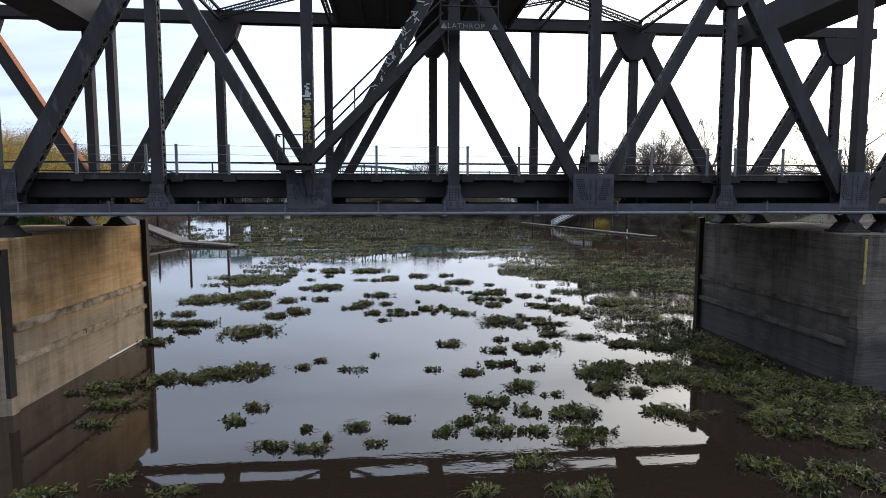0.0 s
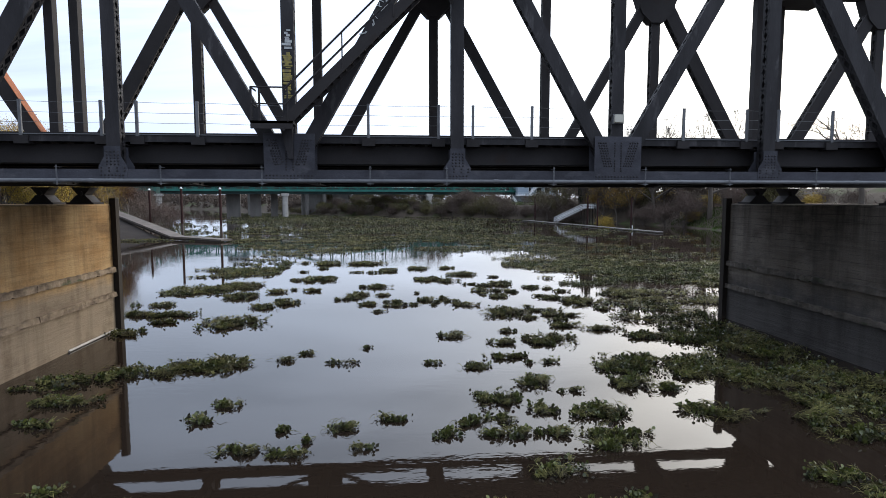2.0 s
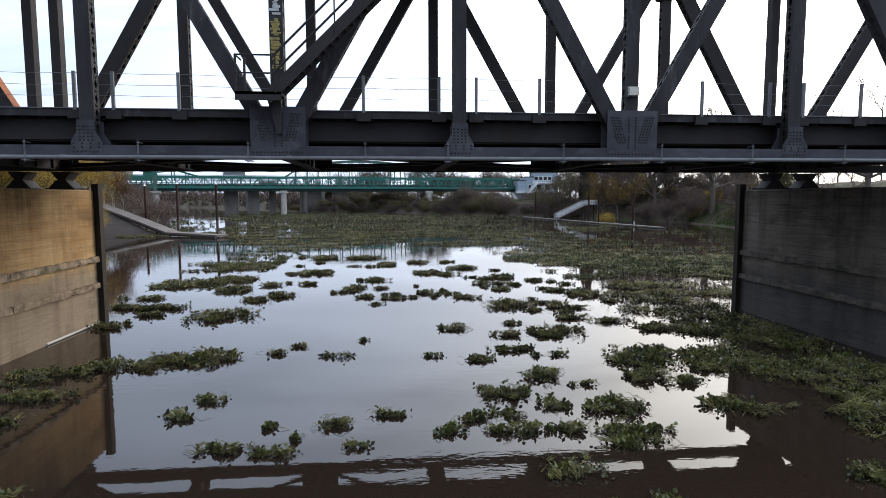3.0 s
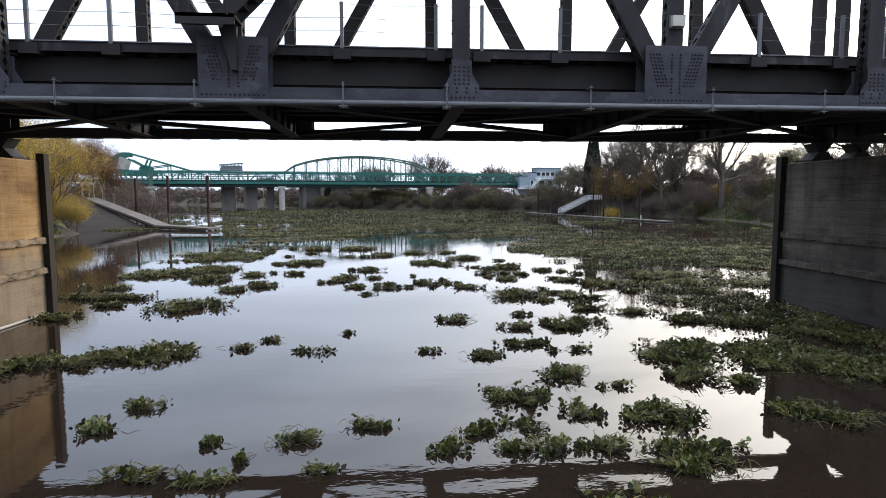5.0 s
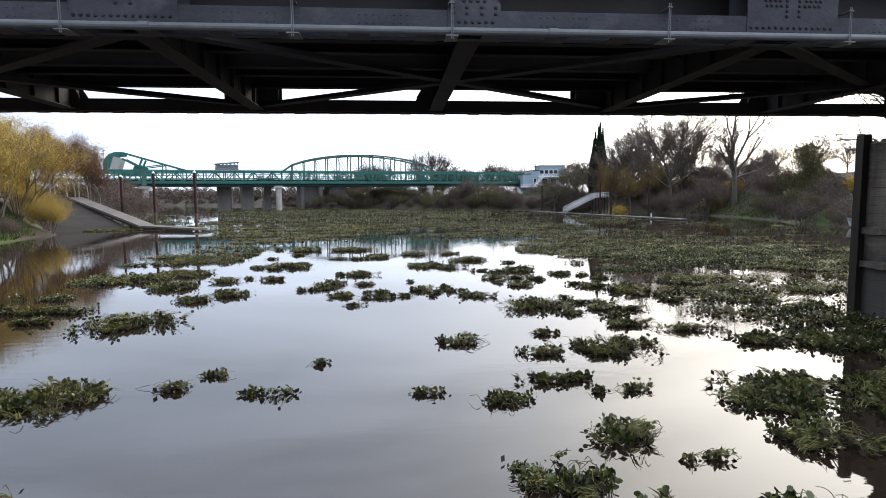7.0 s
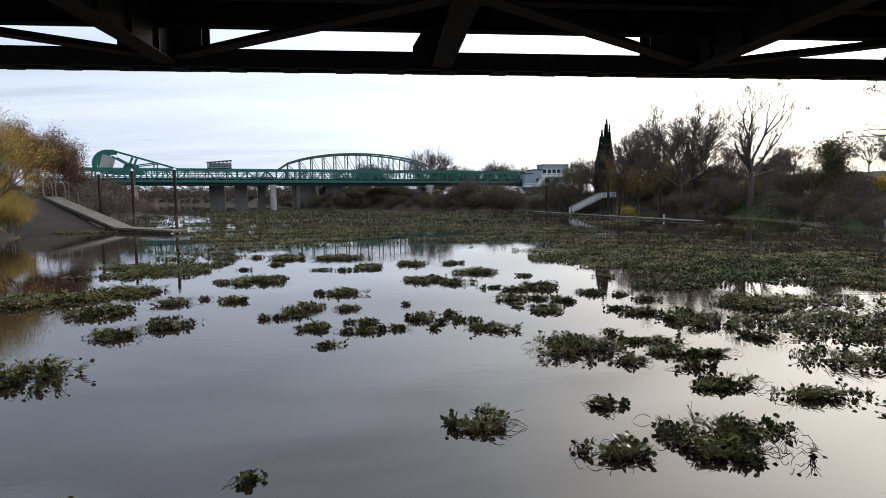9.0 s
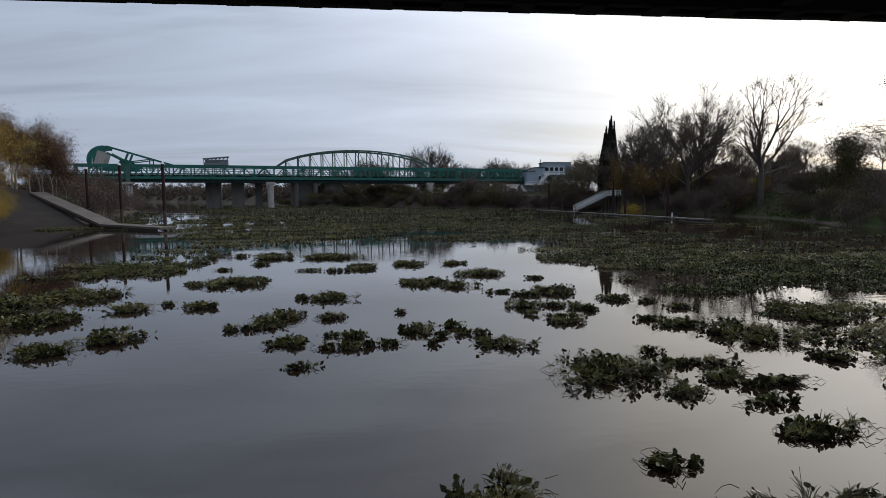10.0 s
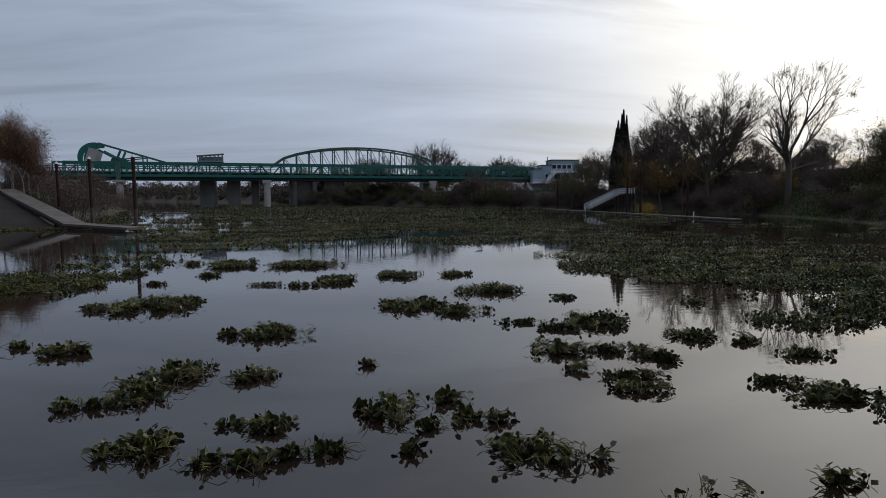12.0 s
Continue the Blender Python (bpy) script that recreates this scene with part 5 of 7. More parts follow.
boat = thing("rowing_boat", "small white open boat drawn up on the bank", "boat", at=(59.2, 80.5, 0.35))
g = Geo()
vs, n = [], 12
for i in range(n + 1):
    f = i / n
    half = 0.95 * min(1.0, (f * 1.9) ** 0.6)
    x, rim = -2.6 + 5.2 * f, 0.95 - 0.35 * min(1.0, f * 1.6)
    vs += [(x - 0.25 * (1 - f), -half, rim), (x + 0.2 * (1 - f), -half * 0.55, -0.15), (x + 0.2 * (1 - f), half * 0.55, -0.15), (x - 0.25 * (1 - f), half, rim), (x, half * 0.86, rim - 0.03), (x + 0.15, half * 0.5, 0.12), (x + 0.15, -half * 0.5, 0.12), (x, -half * 0.86, rim - 0.03)]
g.add(vs, [(i * 8 + k, i * 8 + (k + 1) % 8, i * 8 + 8 + (k + 1) % 8, i * 8 + 8 + k) for i in range(n) for k in range(8)] + [tuple(range(8)), tuple(n * 8 + k for k in range(7, -1, -1))])
part("hull", g, WHITE_PAINT, boat)
part("thwart", Geo().box(-0.3, -0.7, 0.38, 0.0, 0.7, 0.43), TIMBER_GREY, boat, "grey wooden seat")
part("gunwale", Geo().tube([(-2.5, -0.2, 0.96), (-1.4, -0.8, 0.8), (0.2, -0.97, 0.62), (2.6, -0.97, 0.61)], 0.045, 6), TIMBER_DARK, boat)

house = thing("waterside_house", "pale blue-grey flat-roofed waterside house with white balconies", "house", at=(45.3, 221.0, 3.4))
part("lower_wall", Geo().box(0, 0, -1.0, 17, 9, 4.3), HOUSE_GREY, house)
part("wing_wall", Geo().box(0.9, 0.8, 4.3, 4.0, 9, 9.0), HOUSE_BLUE, house)
part("middle_wall", Geo().box(3.9, 0.7, 4.3, 7.4, 9, 10.3), HOUSE_BLUE, house)
part("tower_wall", Geo().box(7.3, 1.6, 4.3, 17, 9, 12.1), HOUSE_BLUE, house)
for x0, x1, y0, z in ((0.7, 3.9, 0.6, 9.0), (3.75, 7.3, 0.5, 10.3), (7.1, 17.2, 1.4, 12.1)):
    part("roof", Geo().box(x0, y0, z, x1, 9.2, z + 0.22), GREEN_SHADE, house, "dark flat roof edge")
for x0, x1, y0, z in ((-0.2, 16.5, -1.7, 4.1), (6.6, 16.5, -0.6, 7.8)):
    balcony = part("balcony", Geo().box(x0, y0, z, x1, y0 + 2.3, z + 0.25), WHITE_PAINT, house, "white balcony")
    part("parapet", Geo().box(x0, y0, z + 0.25, x1, y0 + 0.08, z + 0.62), WHITE_PAINT, balcony)
    for i in range(int((x1 - x0) / 0.8) + 1):
        part("baluster", Geo().box(x0 + 0.8 * i, y0, z + 0.62, x0 + 0.8 * i + 0.1, y0 + 0.08, z + 1.15), WHITE_PAINT, balcony)
    part("rail", Geo().box(x0, y0 - 0.02, z + 1.15, x1, y0 + 0.1, z + 1.27), WHITE_PAINT, balcony)
for x, y, z, w, h in [(7.6 + i * 1.75, 1.6, 9.2, 1.3, 1.3) for i in range(4)] + [(8.4, 1.6, 5.2, 2.0, 2.1), (11.6, 1.6, 5.2, 2.0, 2.1), (5.0, 0.7, 5.4, 0.9, 2.0)]:
    f = part("window", Geo().box(x - 0.14, y - 0.1, z - 0.14, x + w + 0.14, y - 0.004, z + h + 0.14), WHITE_PAINT, house, "white framed window")
    part("pane", Geo().box(x, y - 0.12, z, x + w, y - 0.104, z + h), GLASS_DARK, f)
for a, b, y in (((5.0, 4.6), (8.2, 7.9), -0.9), ((-1.7, 3.2), (0.7, 0.4), -1.6)):
    stair = part("outside_stair", Geo().beam((a[0], y, a[1]), (b[0], y, b[1]), 0.4, 1.1, up=(0, 1, 0)), WHITE_PAINT, house, "white outside stair")
    for e in (-0.5, 0.5):
        for h in (0.5, 1.0):
            part("stair_rail", Geo().beam((a[0], y + e, a[1] + h), (b[0], y + e, b[1] + h), 0.12, 0.1, up=(0, 1, 0)), WHITE_PAINT, stair)
part("chimney_pipe", Geo().tube([(6.5, 4, 10.4), (6.5, 4, 13.4)], 0.12, 8), GREEN_SHADE, house)
steps = thing("bank_steps", "pale concrete steps down the bank beside the abutment", "steps")
for i in range(14):
    f = i / 14
    part("step", Geo().box(17.5 + 9 * f, 209.0, 0.2 + 3.8 * f, 18.4 + 9 * f, 211.0, 0.75 + 3.8 * f), CONCRETE_PALE, steps)

# ---- trees and shrubs ----


def segments_mesh(name, mat, segs, sides):
    """Tapered bars along segments (x0 y0 z0 x1 y1 z1 r0 r1), as one mesh."""
    s = np.asarray(segs, dtype=np.float64)
    a, b = s[:, 0:3], s[:, 3:6]
    d = b - a
    d /= np.maximum(np.linalg.norm(d, axis=1, keepdims=True), 1e-6)
    ref = np.where(np.abs(d[:, 2:3]) < 0.9, np.array([[0, 0, 1.0]]), np.array([[1.0, 0, 0]]))
    u = np.cross(d, ref)
    u /= np.linalg.norm(u, axis=1, keepdims=True)
    w = np.cross(d, u)
    rings = []
    for p, r in ((a, s[:, 6:7]), (b, s[:, 7:8])):
        for k in range(sides):
            c = 2 * math.pi * k / sides
            rings.append(p + (u * math.cos(c) + w * math.sin(c)) * r)
    v = np.stack(rings, 1).reshape(-1, 3)
    base = np.arange(len(s))[:, None] * 2 * sides
    f = [np.concatenate([base + k, base + (k + 1) % sides, base + (k + 1) % sides + sides, base + k + sides], 1) for k in range(sides)]
    return fast_mesh(name, mat, v, np.stack(f, 1).reshape(-1, 4))


def ribbons_mesh(name, mat, segs, r):
    """The finest twigs: narrow tapering blades along segments."""
    s = np.asarray(segs)
    a, b = s[:, 0:3], s[:, 3:6]
    side = np.cross(b - a, np.roll(b - a, 1, axis=1) + np.array([[0.3, 0.1, 0.2]]))
    side *= r / np.maximum(np.linalg.norm(side, axis=1, keepdims=True), 1e-6)
    v = np.stack([a - side, a + side, b + side * 0.6, b - side * 0.6], 1).reshape(-1, 3)
    return fast_mesh(name, mat, v, np.arange(len(v)).reshape(-1, 4))


def leaves_mesh(name, mat, centres, size, rng, droop=0.3):
    """Small folded leaf blades round the given centres."""
    c = np.asarray(centres)
    n = len(c)
    d = rng.normal(size=(n, 3))
    d[:, 2] -= droop
    d /= np.linalg.norm(d, axis=1, keepdims=True)
    s = np.cross(d, rng.normal(size=(n, 3)))
    s /= np.linalg.norm(s, axis=1, keepdims=True)
    L = size * rng.uniform(0.6, 1.3, (n, 1))
    v = np.stack([c, c + d * L * 0.5 + s * L * 0.32, c + d * L, c + d * L * 0.5 - s * L * 0.32], 1).reshape(-1, 3)
    base = np.arange(n)[:, None] * 4
    return fast_mesh(name, mat, v, base + np.array([[0, 1, 2, 3]]))


def grow(seed, height, stems=1, lean=0.05, spread=0.6, levels=5, r0=0.3, first=0.3, up=0.25, kids=(2, 3), shrink=0.74, wander=0.14, limbs=(), trunk_share=0.30):
    """Branch segments of a bare tree or shrub that stands at the origin, by level."""
    rng = np.random.default_rng(seed)
    out = [[] for _ in range(levels + 1)]
    tips = []

    def branch(p, d, length, r, level):
        steps = 3 if level < 3 else 2
        q, e = p, d
        for i in range(steps):
            e = e + rng.normal(size=3) * wander
            e[2] += up * 0.25
            e = e / np.linalg.norm(e)
            t = q + e * (length / steps)
            ra, rb = r * (1 - 0.32 * i / steps), r * (1 - 0.32 * (i + 1) / steps)
            out[level].append((*q, *t, ra, rb))
            if level < levels and level > 0 and i < steps - 1 and rng.random() < 0.75:
                side = np.cross(e, rng.normal(size=3))
                side /= np.linalg.norm(side)
                k = e + side * spread * rng.uniform(0.8, 1.5)
                branch(t, k / np.linalg.norm(k), length * shrink * rng.uniform(0.5, 0.9), rb * 0.5, level + 1)
            q = t
        if level < levels:
            turn = rng.uniform(0, 6.28)
            many = rng.integers(kids[0], kids[1] + 1)
            for k in range(many):
                ref = np.array([math.cos(turn + k * 6.28 / many), math.sin(turn + k * 6.28 / many), 0.0])
                side = ref - e * (ref @ e)
                v = e + side / max(np.linalg.norm(side), 0.2) * spread * rng.uniform(0.55, 1.2)
                v[2] += up
                branch(q, v / np.linalg.norm(v), length * shrink * rng.uniform(0.75, 1.15), r * 0.57, level + 1)
        else:
            tips.append(q)

    total = sum(shrink ** i for i in range(levels + 1))
    if limbs:
        trunk = height * trunk_share
        p0, p1, p2 = np.array([0, 0, -0.4]), np.array([0.15, 0, trunk * 0.5]), np.array([-0.1, 0.1, trunk])
        out[0] += [(*p0, *p1, r0, r0 * 0.85), (*p1, *p2, r0 * 0.85, r0 * 0.72)]
        for az, tilt, length, at in limbs:
            d = np.array([math.sin(radians(tilt)) * math.cos(radians(az)), math.sin(radians(tilt)) * math.sin(radians(az)), math.cos(radians(tilt))])
            branch(p1 + (p2 - p1) * at, d, height * length, r0 * 0.5, 1)
        stems = 0
    for i in range(stems):
        c = rng.uniform(0, 6.28)
        off = 0.0 if stems == 1 else 0.35 * rng.random() + 0.1
        d = np.array([math.cos(c) * (lean if stems == 1 else spread * rng.uniform(0.3, 0.9)), math.sin(c) * (lean if stems == 1 else spread * rng.uniform(0.3, 0.9)), 1.0])
        length = height / total * (1.0 + first) * rng.uniform(0.85, 1.1)
        branch(np.array([math.cos(c) * off, math.sin(c) * off, -0.4]), d / np.linalg.norm(d), length, r0 * (1 if stems == 1 else rng.uniform(0.5, 1.0)), 0)
    top = max(t[2] for t in tips)
    k = height / top
    out = [np.array(level) * np.array([k] * 6 + [1, 1]) for level in out if len(level)]
    return out, np.array(tips) * k, rng


def tree_thing(name, label, category, group, seed, height, at, bark, twig, leaf=None, leaves=0, leaf_size=0.3, leaf_spread=0.5, twig_r=0.026, balls=(), **shape):
    levels, tips, rng = grow(seed, height, **shape)
    ob = thing(name, label, category, group, at=at)
    big = np.concatenate(levels[:3])
    small = np.concatenate(levels[3:-1])
    small[:, 6:8] = np.maximum(small[:, 6:8], twig_r)
    last = levels[-1]
    part("trunk" if name != "shrub" else "stem", segments_mesh("trunk", bark, big, 6), bark, ob)
    part("crown", segments_mesh("crown", twig, small, 3), twig, ob)
    tagged(part("twig_spray", ribbons_mesh("twig_spray", twig, last, twig_r), twig, ob), kind="stuff")
    for bx, bz, br in balls:
        tip = tips[np.argmin((tips[:, 0] - bx) ** 2 + (tips[:, 2] - bz) ** 2)]
        puff = rng.normal(size=(150, 3)) * br * 0.5 + tip
        tagged(part("mistletoe", leaves_mesh("mistletoe", LEAF_SCRUB, puff, 0.22, rng), LEAF_SCRUB, ob, "dark mistletoe ball"), kind="stuff")
    if leaves:
        pick = tips[rng.integers(0, len(tips), leaves)] + rng.normal(size=(leaves, 3)) * leaf_spread
        pick[:, 2] = np.maximum(pick[:, 2], 0.2)
        tagged(part("leaves", leaves_mesh("leaves", leaf, pick, leaf_size, rng), leaf, ob), kind="stuff")
    return ob


def gz(x, y):
    return float(ground_height(np.array([x * 1.0]), np.array([y * 1.0]))[0])


def turned(x, y, turn, size, tall=1.0, sink=0.15):
    return Matrix.Translation((x, y, gz(x, y) - sink)) @ Matrix.Rotation(turn, 4, "Z") @ Matrix.Diagonal((size, size, size * tall, 1))


# tall bare trees on the right bank
TR = "bare trees on the banks"
tall = tree_thing("tree", "tall bare cottonwood with long upright forked limbs", "tree", TR, 21, 25.0, (67.1, 122.5, gz(67.1, 122.5)), BARK, TWIG, LEAF_OLIVE, 150, 0.3, 0.3,
                  0.026, balls=((6.5, 23.5, 0.8), (-0.5, 22.5, 0.8), (7.0, 18.5, 0.8), (10.0, 18.0, 0.5)), levels=6, r0=0.58, spread=0.42, up=0.05, shrink=0.69, kids=(2, 3), wander=0.1, trunk_share=0.52,
                  limbs=((180, 7, 0.40, 1.0), (5, 17, 0.42, 1.0), (0, 38, 0.34, 0.8), (178, 27, 0.30, 0.5), (170, 36, 0.22, 0.85), (10, 60, 0.2, 0.4), (95, 28, 0.24, 0.8), (-95, 28, 0.24, 0.7)))
broad = tree_thing("tree", "broad bare riverside tree with a dense twiggy crown", "tree", TR, 8, 26.8, (62.5, 140.5, gz(62.5, 140.5)), BARK, TWIG, LEAF_OCHRE, 420, 0.18, 0.6,
                   0.024, levels=7, r0=0.5, spread=0.44, up=0.08, shrink=0.69, kids=(2, 3), wander=0.09, trunk_share=0.3,
                   limbs=((178, 9, 0.34, 1.0), (2, 14, 0.34, 0.9), (-5, 40, 0.36, 0.8), (178, 36, 0.34, 0.6), (100, 30, 0.28, 0.9), (-80, 30, 0.28, 0.7), (5, 54, 0.28, 0.3), (182, 54, 0.26, 0.2)))
third = tree_thing("tree", "broad bare riverside tree with a few ochre leaves", "tree", TR, 13, 20.0, (58.5, 154.0, gz(58.5, 154)), BARK, TWIG, LEAF_OCHRE, 240, 0.18, 0.6,
                   0.026, levels=6, r0=0.42, spread=0.52, up=0.08, shrink=0.7, kids=(2, 4), wander=0.1, trunk_share=0.22,
                   limbs=((170, 32, 0.26, 0.9), (10, 10, 0.24, 1.0), (-20, 36, 0.24, 0.8), (90, 36, 0.22, 0.9), (-95, 36, 0.22, 0.7), (190, 52, 0.24, 0.4), (10, 52, 0.22, 0.35)))
for x, y, turn, size, source in ((71, 150, 1.0, 0.6, broad), (66.5, 158, 3.0, 0.68, broad), (66, 172, 4.0, 0.9, third), (54.5, 160, 2.4, 0.75, third), 
                                 (56.5, 176, 5.2, 0.7, third), (57.5, 204, 0.5, 0.62, third), (62, 206, 2.5, 0.6, third), (66, 203, 4.1, 0.5, third),
                                 (53.8, 151, 1.9, 0.52, broad), (66.8, 143.5, 4.6, 0.82, broad),
                                 (72.3, 127.0, 3.6, 0.4, third), (77.0, 130.0, 0.8, 0.4, third), (82.0, 131.0, 2.8, 0.44, third),
                                 (88.0, 128.0, 4.8, 0.46, third), (92.5, 124.0, 1.3, 0.44, third), (97.0, 120.0, 3.1, 0.42, third)):
    copy_thing(source, turned(x, y, turn, size))
dome = tree_thing("tree", "round-crowned bare tree beside the road bridge", "tree", TR, 31, 23.0, (15.2, 268.0, 4.0), BARK, TWIG, None, 0, twig_r=0.04, levels=6, r0=0.45, spread=0.4, up=0.06, shrink=0.72,
                  kids=(3, 3), wander=0.07, trunk_share=0.2,
                  limbs=((0, 4, 0.26, 1.0), (0, 26, 0.26, 1.0), (180, 26, 0.26, 0.9), (90, 26, 0.26, 0.9), (-90, 26, 0.26, 0.9), (0, 50, 0.25, 0.7), (180, 50, 0.25, 0.7), (45, 42, 0.25, 0.8), (225, 42, 0.25, 0.8), (135, 42, 0.25, 0.8), (315, 42, 0.25, 0.8)))
dome.scale = (1.0, 1.0, 1.04)
for x, y, turn, size, tall in ((45, 272, 1.0, 0.72, 1.0), (55, 275, 2.0, 0.65, 1.0), (37, 275, 3.0, 0.6, 1.0), (22, 288, 1.4, 0.62, 1.0), (28, 283, 2.4, 0.66, 1.0), (33, 286, 3.4, 0.62, 1.0), (-14, 280, 4.0, 0.72, 1.0), (-8, 286, 5.0, 0.66, 1.1), (-70, 330, 2.0, 0.6, 1.0)):
    copy_thing(dome, Matrix.Translation((x, y, 4)) @ Matrix.Rotation(turn, 4, "Z") @ Matrix.Diagonal((size, size, size * tall, 1)))

tree_thing("tree", "small tree with ochre autumn leaves on the bank", "tree", TR, 44, 12.5, (51.8, 150.5, gz(51.8, 150.5)), BARK, TWIG, LEAF_OCHRE, 5200, 0.2, 0.55, 0.02, levels=5, r0=0.2, spread=0.5, up=0.15,
           shrink=0.72, kids=(2, 3), wander=0.12)
for x, y, height, seed in ((55.0, 144.5, 11.0, 45), (58.0, 141.0, 13.0, 46)):
    tree_thing("tree", "small tree with thinning ochre leaves on the bank", "tree", TR, seed, height, (x, y, gz(x, y)), BARK, TWIG, LEAF_OCHRE, 3000, 0.19, 0.5, 0.02, levels=5, r0=0.18, spread=0.5, up=0.12,
               shrink=0.74, kids=(2, 3), wander=0.12)
tree_thing("tree", "leafy olive-green tree overgrown with creeper on the bank", "tree", TR, 47, 9.6, (70.6, 106.0, gz(70.6, 106.0)), BARK, TWIG, LEAF_OLIVE, 9000, 0.21, 0.95, 0.02, levels=5, r0=0.26,
           spread=0.34, first=0.15, up=0.16, shrink=0.72, kids=(2, 4), wander=0.12)
leafy = tree_thing("tree", "low round tree with small grey-olive leaves", "tree", TR, 71, 12.0, (47.4, 168.0, gz(47.4, 168.0)), BARK, TWIG, LEAF_OLIVE, 5200, 0.19, 0.55, 0.02, levels=5, r0=0.22, spread=0.52,
                   up=0.1, shrink=0.74, kids=(2, 3), wander=0.12)
for x, y, turn, size in ((43.8, 170.0, 1.2, 0.86), (50.4, 171.5, 2.9, 0.92)):
    copy_thing(leafy, turned(x, y, turn, size))
# slim palms far behind the levee
palm = thing("palm_tree", "slim tall palm with a drooping fan crown", "tree", at=(119.0, 190.0, gz(119.0, 190.0)))
part("trunk", Geo().tube([(0, 0, -0.4), (0.15, 0, 4.0), (0.1, 0.1, 8.0), (0.25, 0, 11.4)], [0.26, 0.2, 0.17, 0.16], 8), BARK, palm)
rng = np.random.default_rng(66)
fr = []
for i in range(34):
    c, e = rng.uniform(0, 6.283), rng.uniform(-0.5, 1.2)
    p, L = np.array([0.25, 0, 11.3]), rng.uniform(1.3, 2.1)
    for k in range(4):
        q = p + np.array([math.cos(c) * math.cos(e), math.sin(c) * math.cos(e), math.sin(e)]) * L / 4
        fr.append((*p, *q, 0.11 - 0.02 * k, 0.09 - 0.02 * k))
        p, e = q, e - 0.42
part("crown", segments_mesh("crown", LEAF_OLIVE, fr, 3), LEAF_OLIVE, palm)
copy_thing(palm, turned(113.0, 188.0, 2.0, 0.9))
tree_thing("tree", "gnarled bare tree with tufts of olive leaves over the bank", "tree", TR, 58, 20.0, (69.0, 84.0, gz(69.0, 84.0)), BARK, TWIG, LEAF_OLIVE, 2200, 0.22, 0.35, 0.024,
           balls=((-9.0, 14.5, 0.9), (-6.0, 11.0, 0.8), (-3.0, 18.0, 0.9), (3.0, 19.0, 1.0)), levels=6, r0=0.5, spread=0.5, up=0.04, shrink=0.66, kids=(2, 3), wander=0.16, trunk_share=0.3,
           limbs=((180, 50, 0.36, 0.8), (170, 22, 0.36, 1.0), (20, 18, 0.36, 1.0), (-10, 50, 0.3, 0.7), (95, 40, 0.26, 0.8), (-90, 40, 0.24, 0.7)))
# cypress: a sheaf of narrow spires
cypress = thing("cypress_tree", "tall dark narrow Italian cypress with pointed spires", "tree", at=(54.0, 164.5, gz(54.0, 164.5)))
rng = np.random.default_rng(4)
pts = []
for sx, sy, h, r in ((0.5, 0.0, 20.8, 1.3), (-1.0, 0.2, 18.2, 1.25), (1.35, -0.4, 19.4, 1.0), (-0.25, -0.5, 19.6, 1.2), (1.7, 0.4, 17.6, 0.9), (-1.75, -0.1, 16.4, 0.95), (0.9, 0.5, 20.0, 0.9)):
    f = rng.random(9000) ** 0.9
    rad = 1.18 * r * np.minimum(1.0, (1 - f) * 2.1) ** 1.1 * (0.75 + 0.25 * np.sin(np.clip(f * 3.0, 0, 3.14))) * rng.uniform(0.55, 1.05, 9000)
    c = rng.uniform(0, 6.283, 9000)
    pts.append(np.stack([sx * (1 - 0.25 * f) + rad * np.cos(c), sy + rad * np.sin(c), 0.3 + f * h], 1))
pts = np.concatenate(pts)
part("crown", leaves_mesh("crown", LEAF_DARK, pts, 0.27, rng, droop=-2.2), LEAF_DARK, cypress)
part("trunk", Geo().tube([(0, 0, -0.3), (0, 0, 9), (0, 0, 17)], [0.35, 0.22, 0.05], 8), BARK, cypress)

# left bank: yellow willows, brown trees, pale slender trunks
LW = "willows on the bank"
willow = tree_thing("willow", "yellow-leaved multi-stemmed willow on the grassy bank", "tree", LW, 41, 12.0, (-46.6, 85.0, gz(-46.6, 85)), BARK, TWIG_BROWN, LEAF_YELLOW, 46000, 0.13, 0.5,
                    0.012, stems=11, levels=5, r0=0.13, spread=0.5, first=0.5, up=0.12, wander=0.1)
for x, y, turn, size, tall in ((-45.5, 79.5, 1.2, 0.85, 1.0), (-53, 84, 2.6, 1.1, 1.0), (-42.6, 84.4, 3.3, 0.4, 1.0), (-44.6, 86.8, 1.9, 0.4, 1.0), (-48.9, 91.2, 0.7, 0.45, 1.0), (-52.8, 95.4, 5.0, 0.45, 1.0), (-50, 76, 4.5, 0.9, 0.9), (-59, 80, 0.3, 1.15, 1.0), (-56, 91, 5.3, 1.1, 1.0)):
    copy_thing(willow, turned(x, y, turn, size, tall))
brown = tree_thing("tree", "slender tree with sparse red-brown leaves and pale trunk", "tree", TR, 52, 13.5, (-79.0, 124.0, gz(-79, 124)), BARK_PALE, TWIG_BROWN, LEAF_BROWN, 9000, 0.2, 0.65,
                   0.016, levels=6, r0=0.16, spread=0.5, first=0.7, up=0.3)
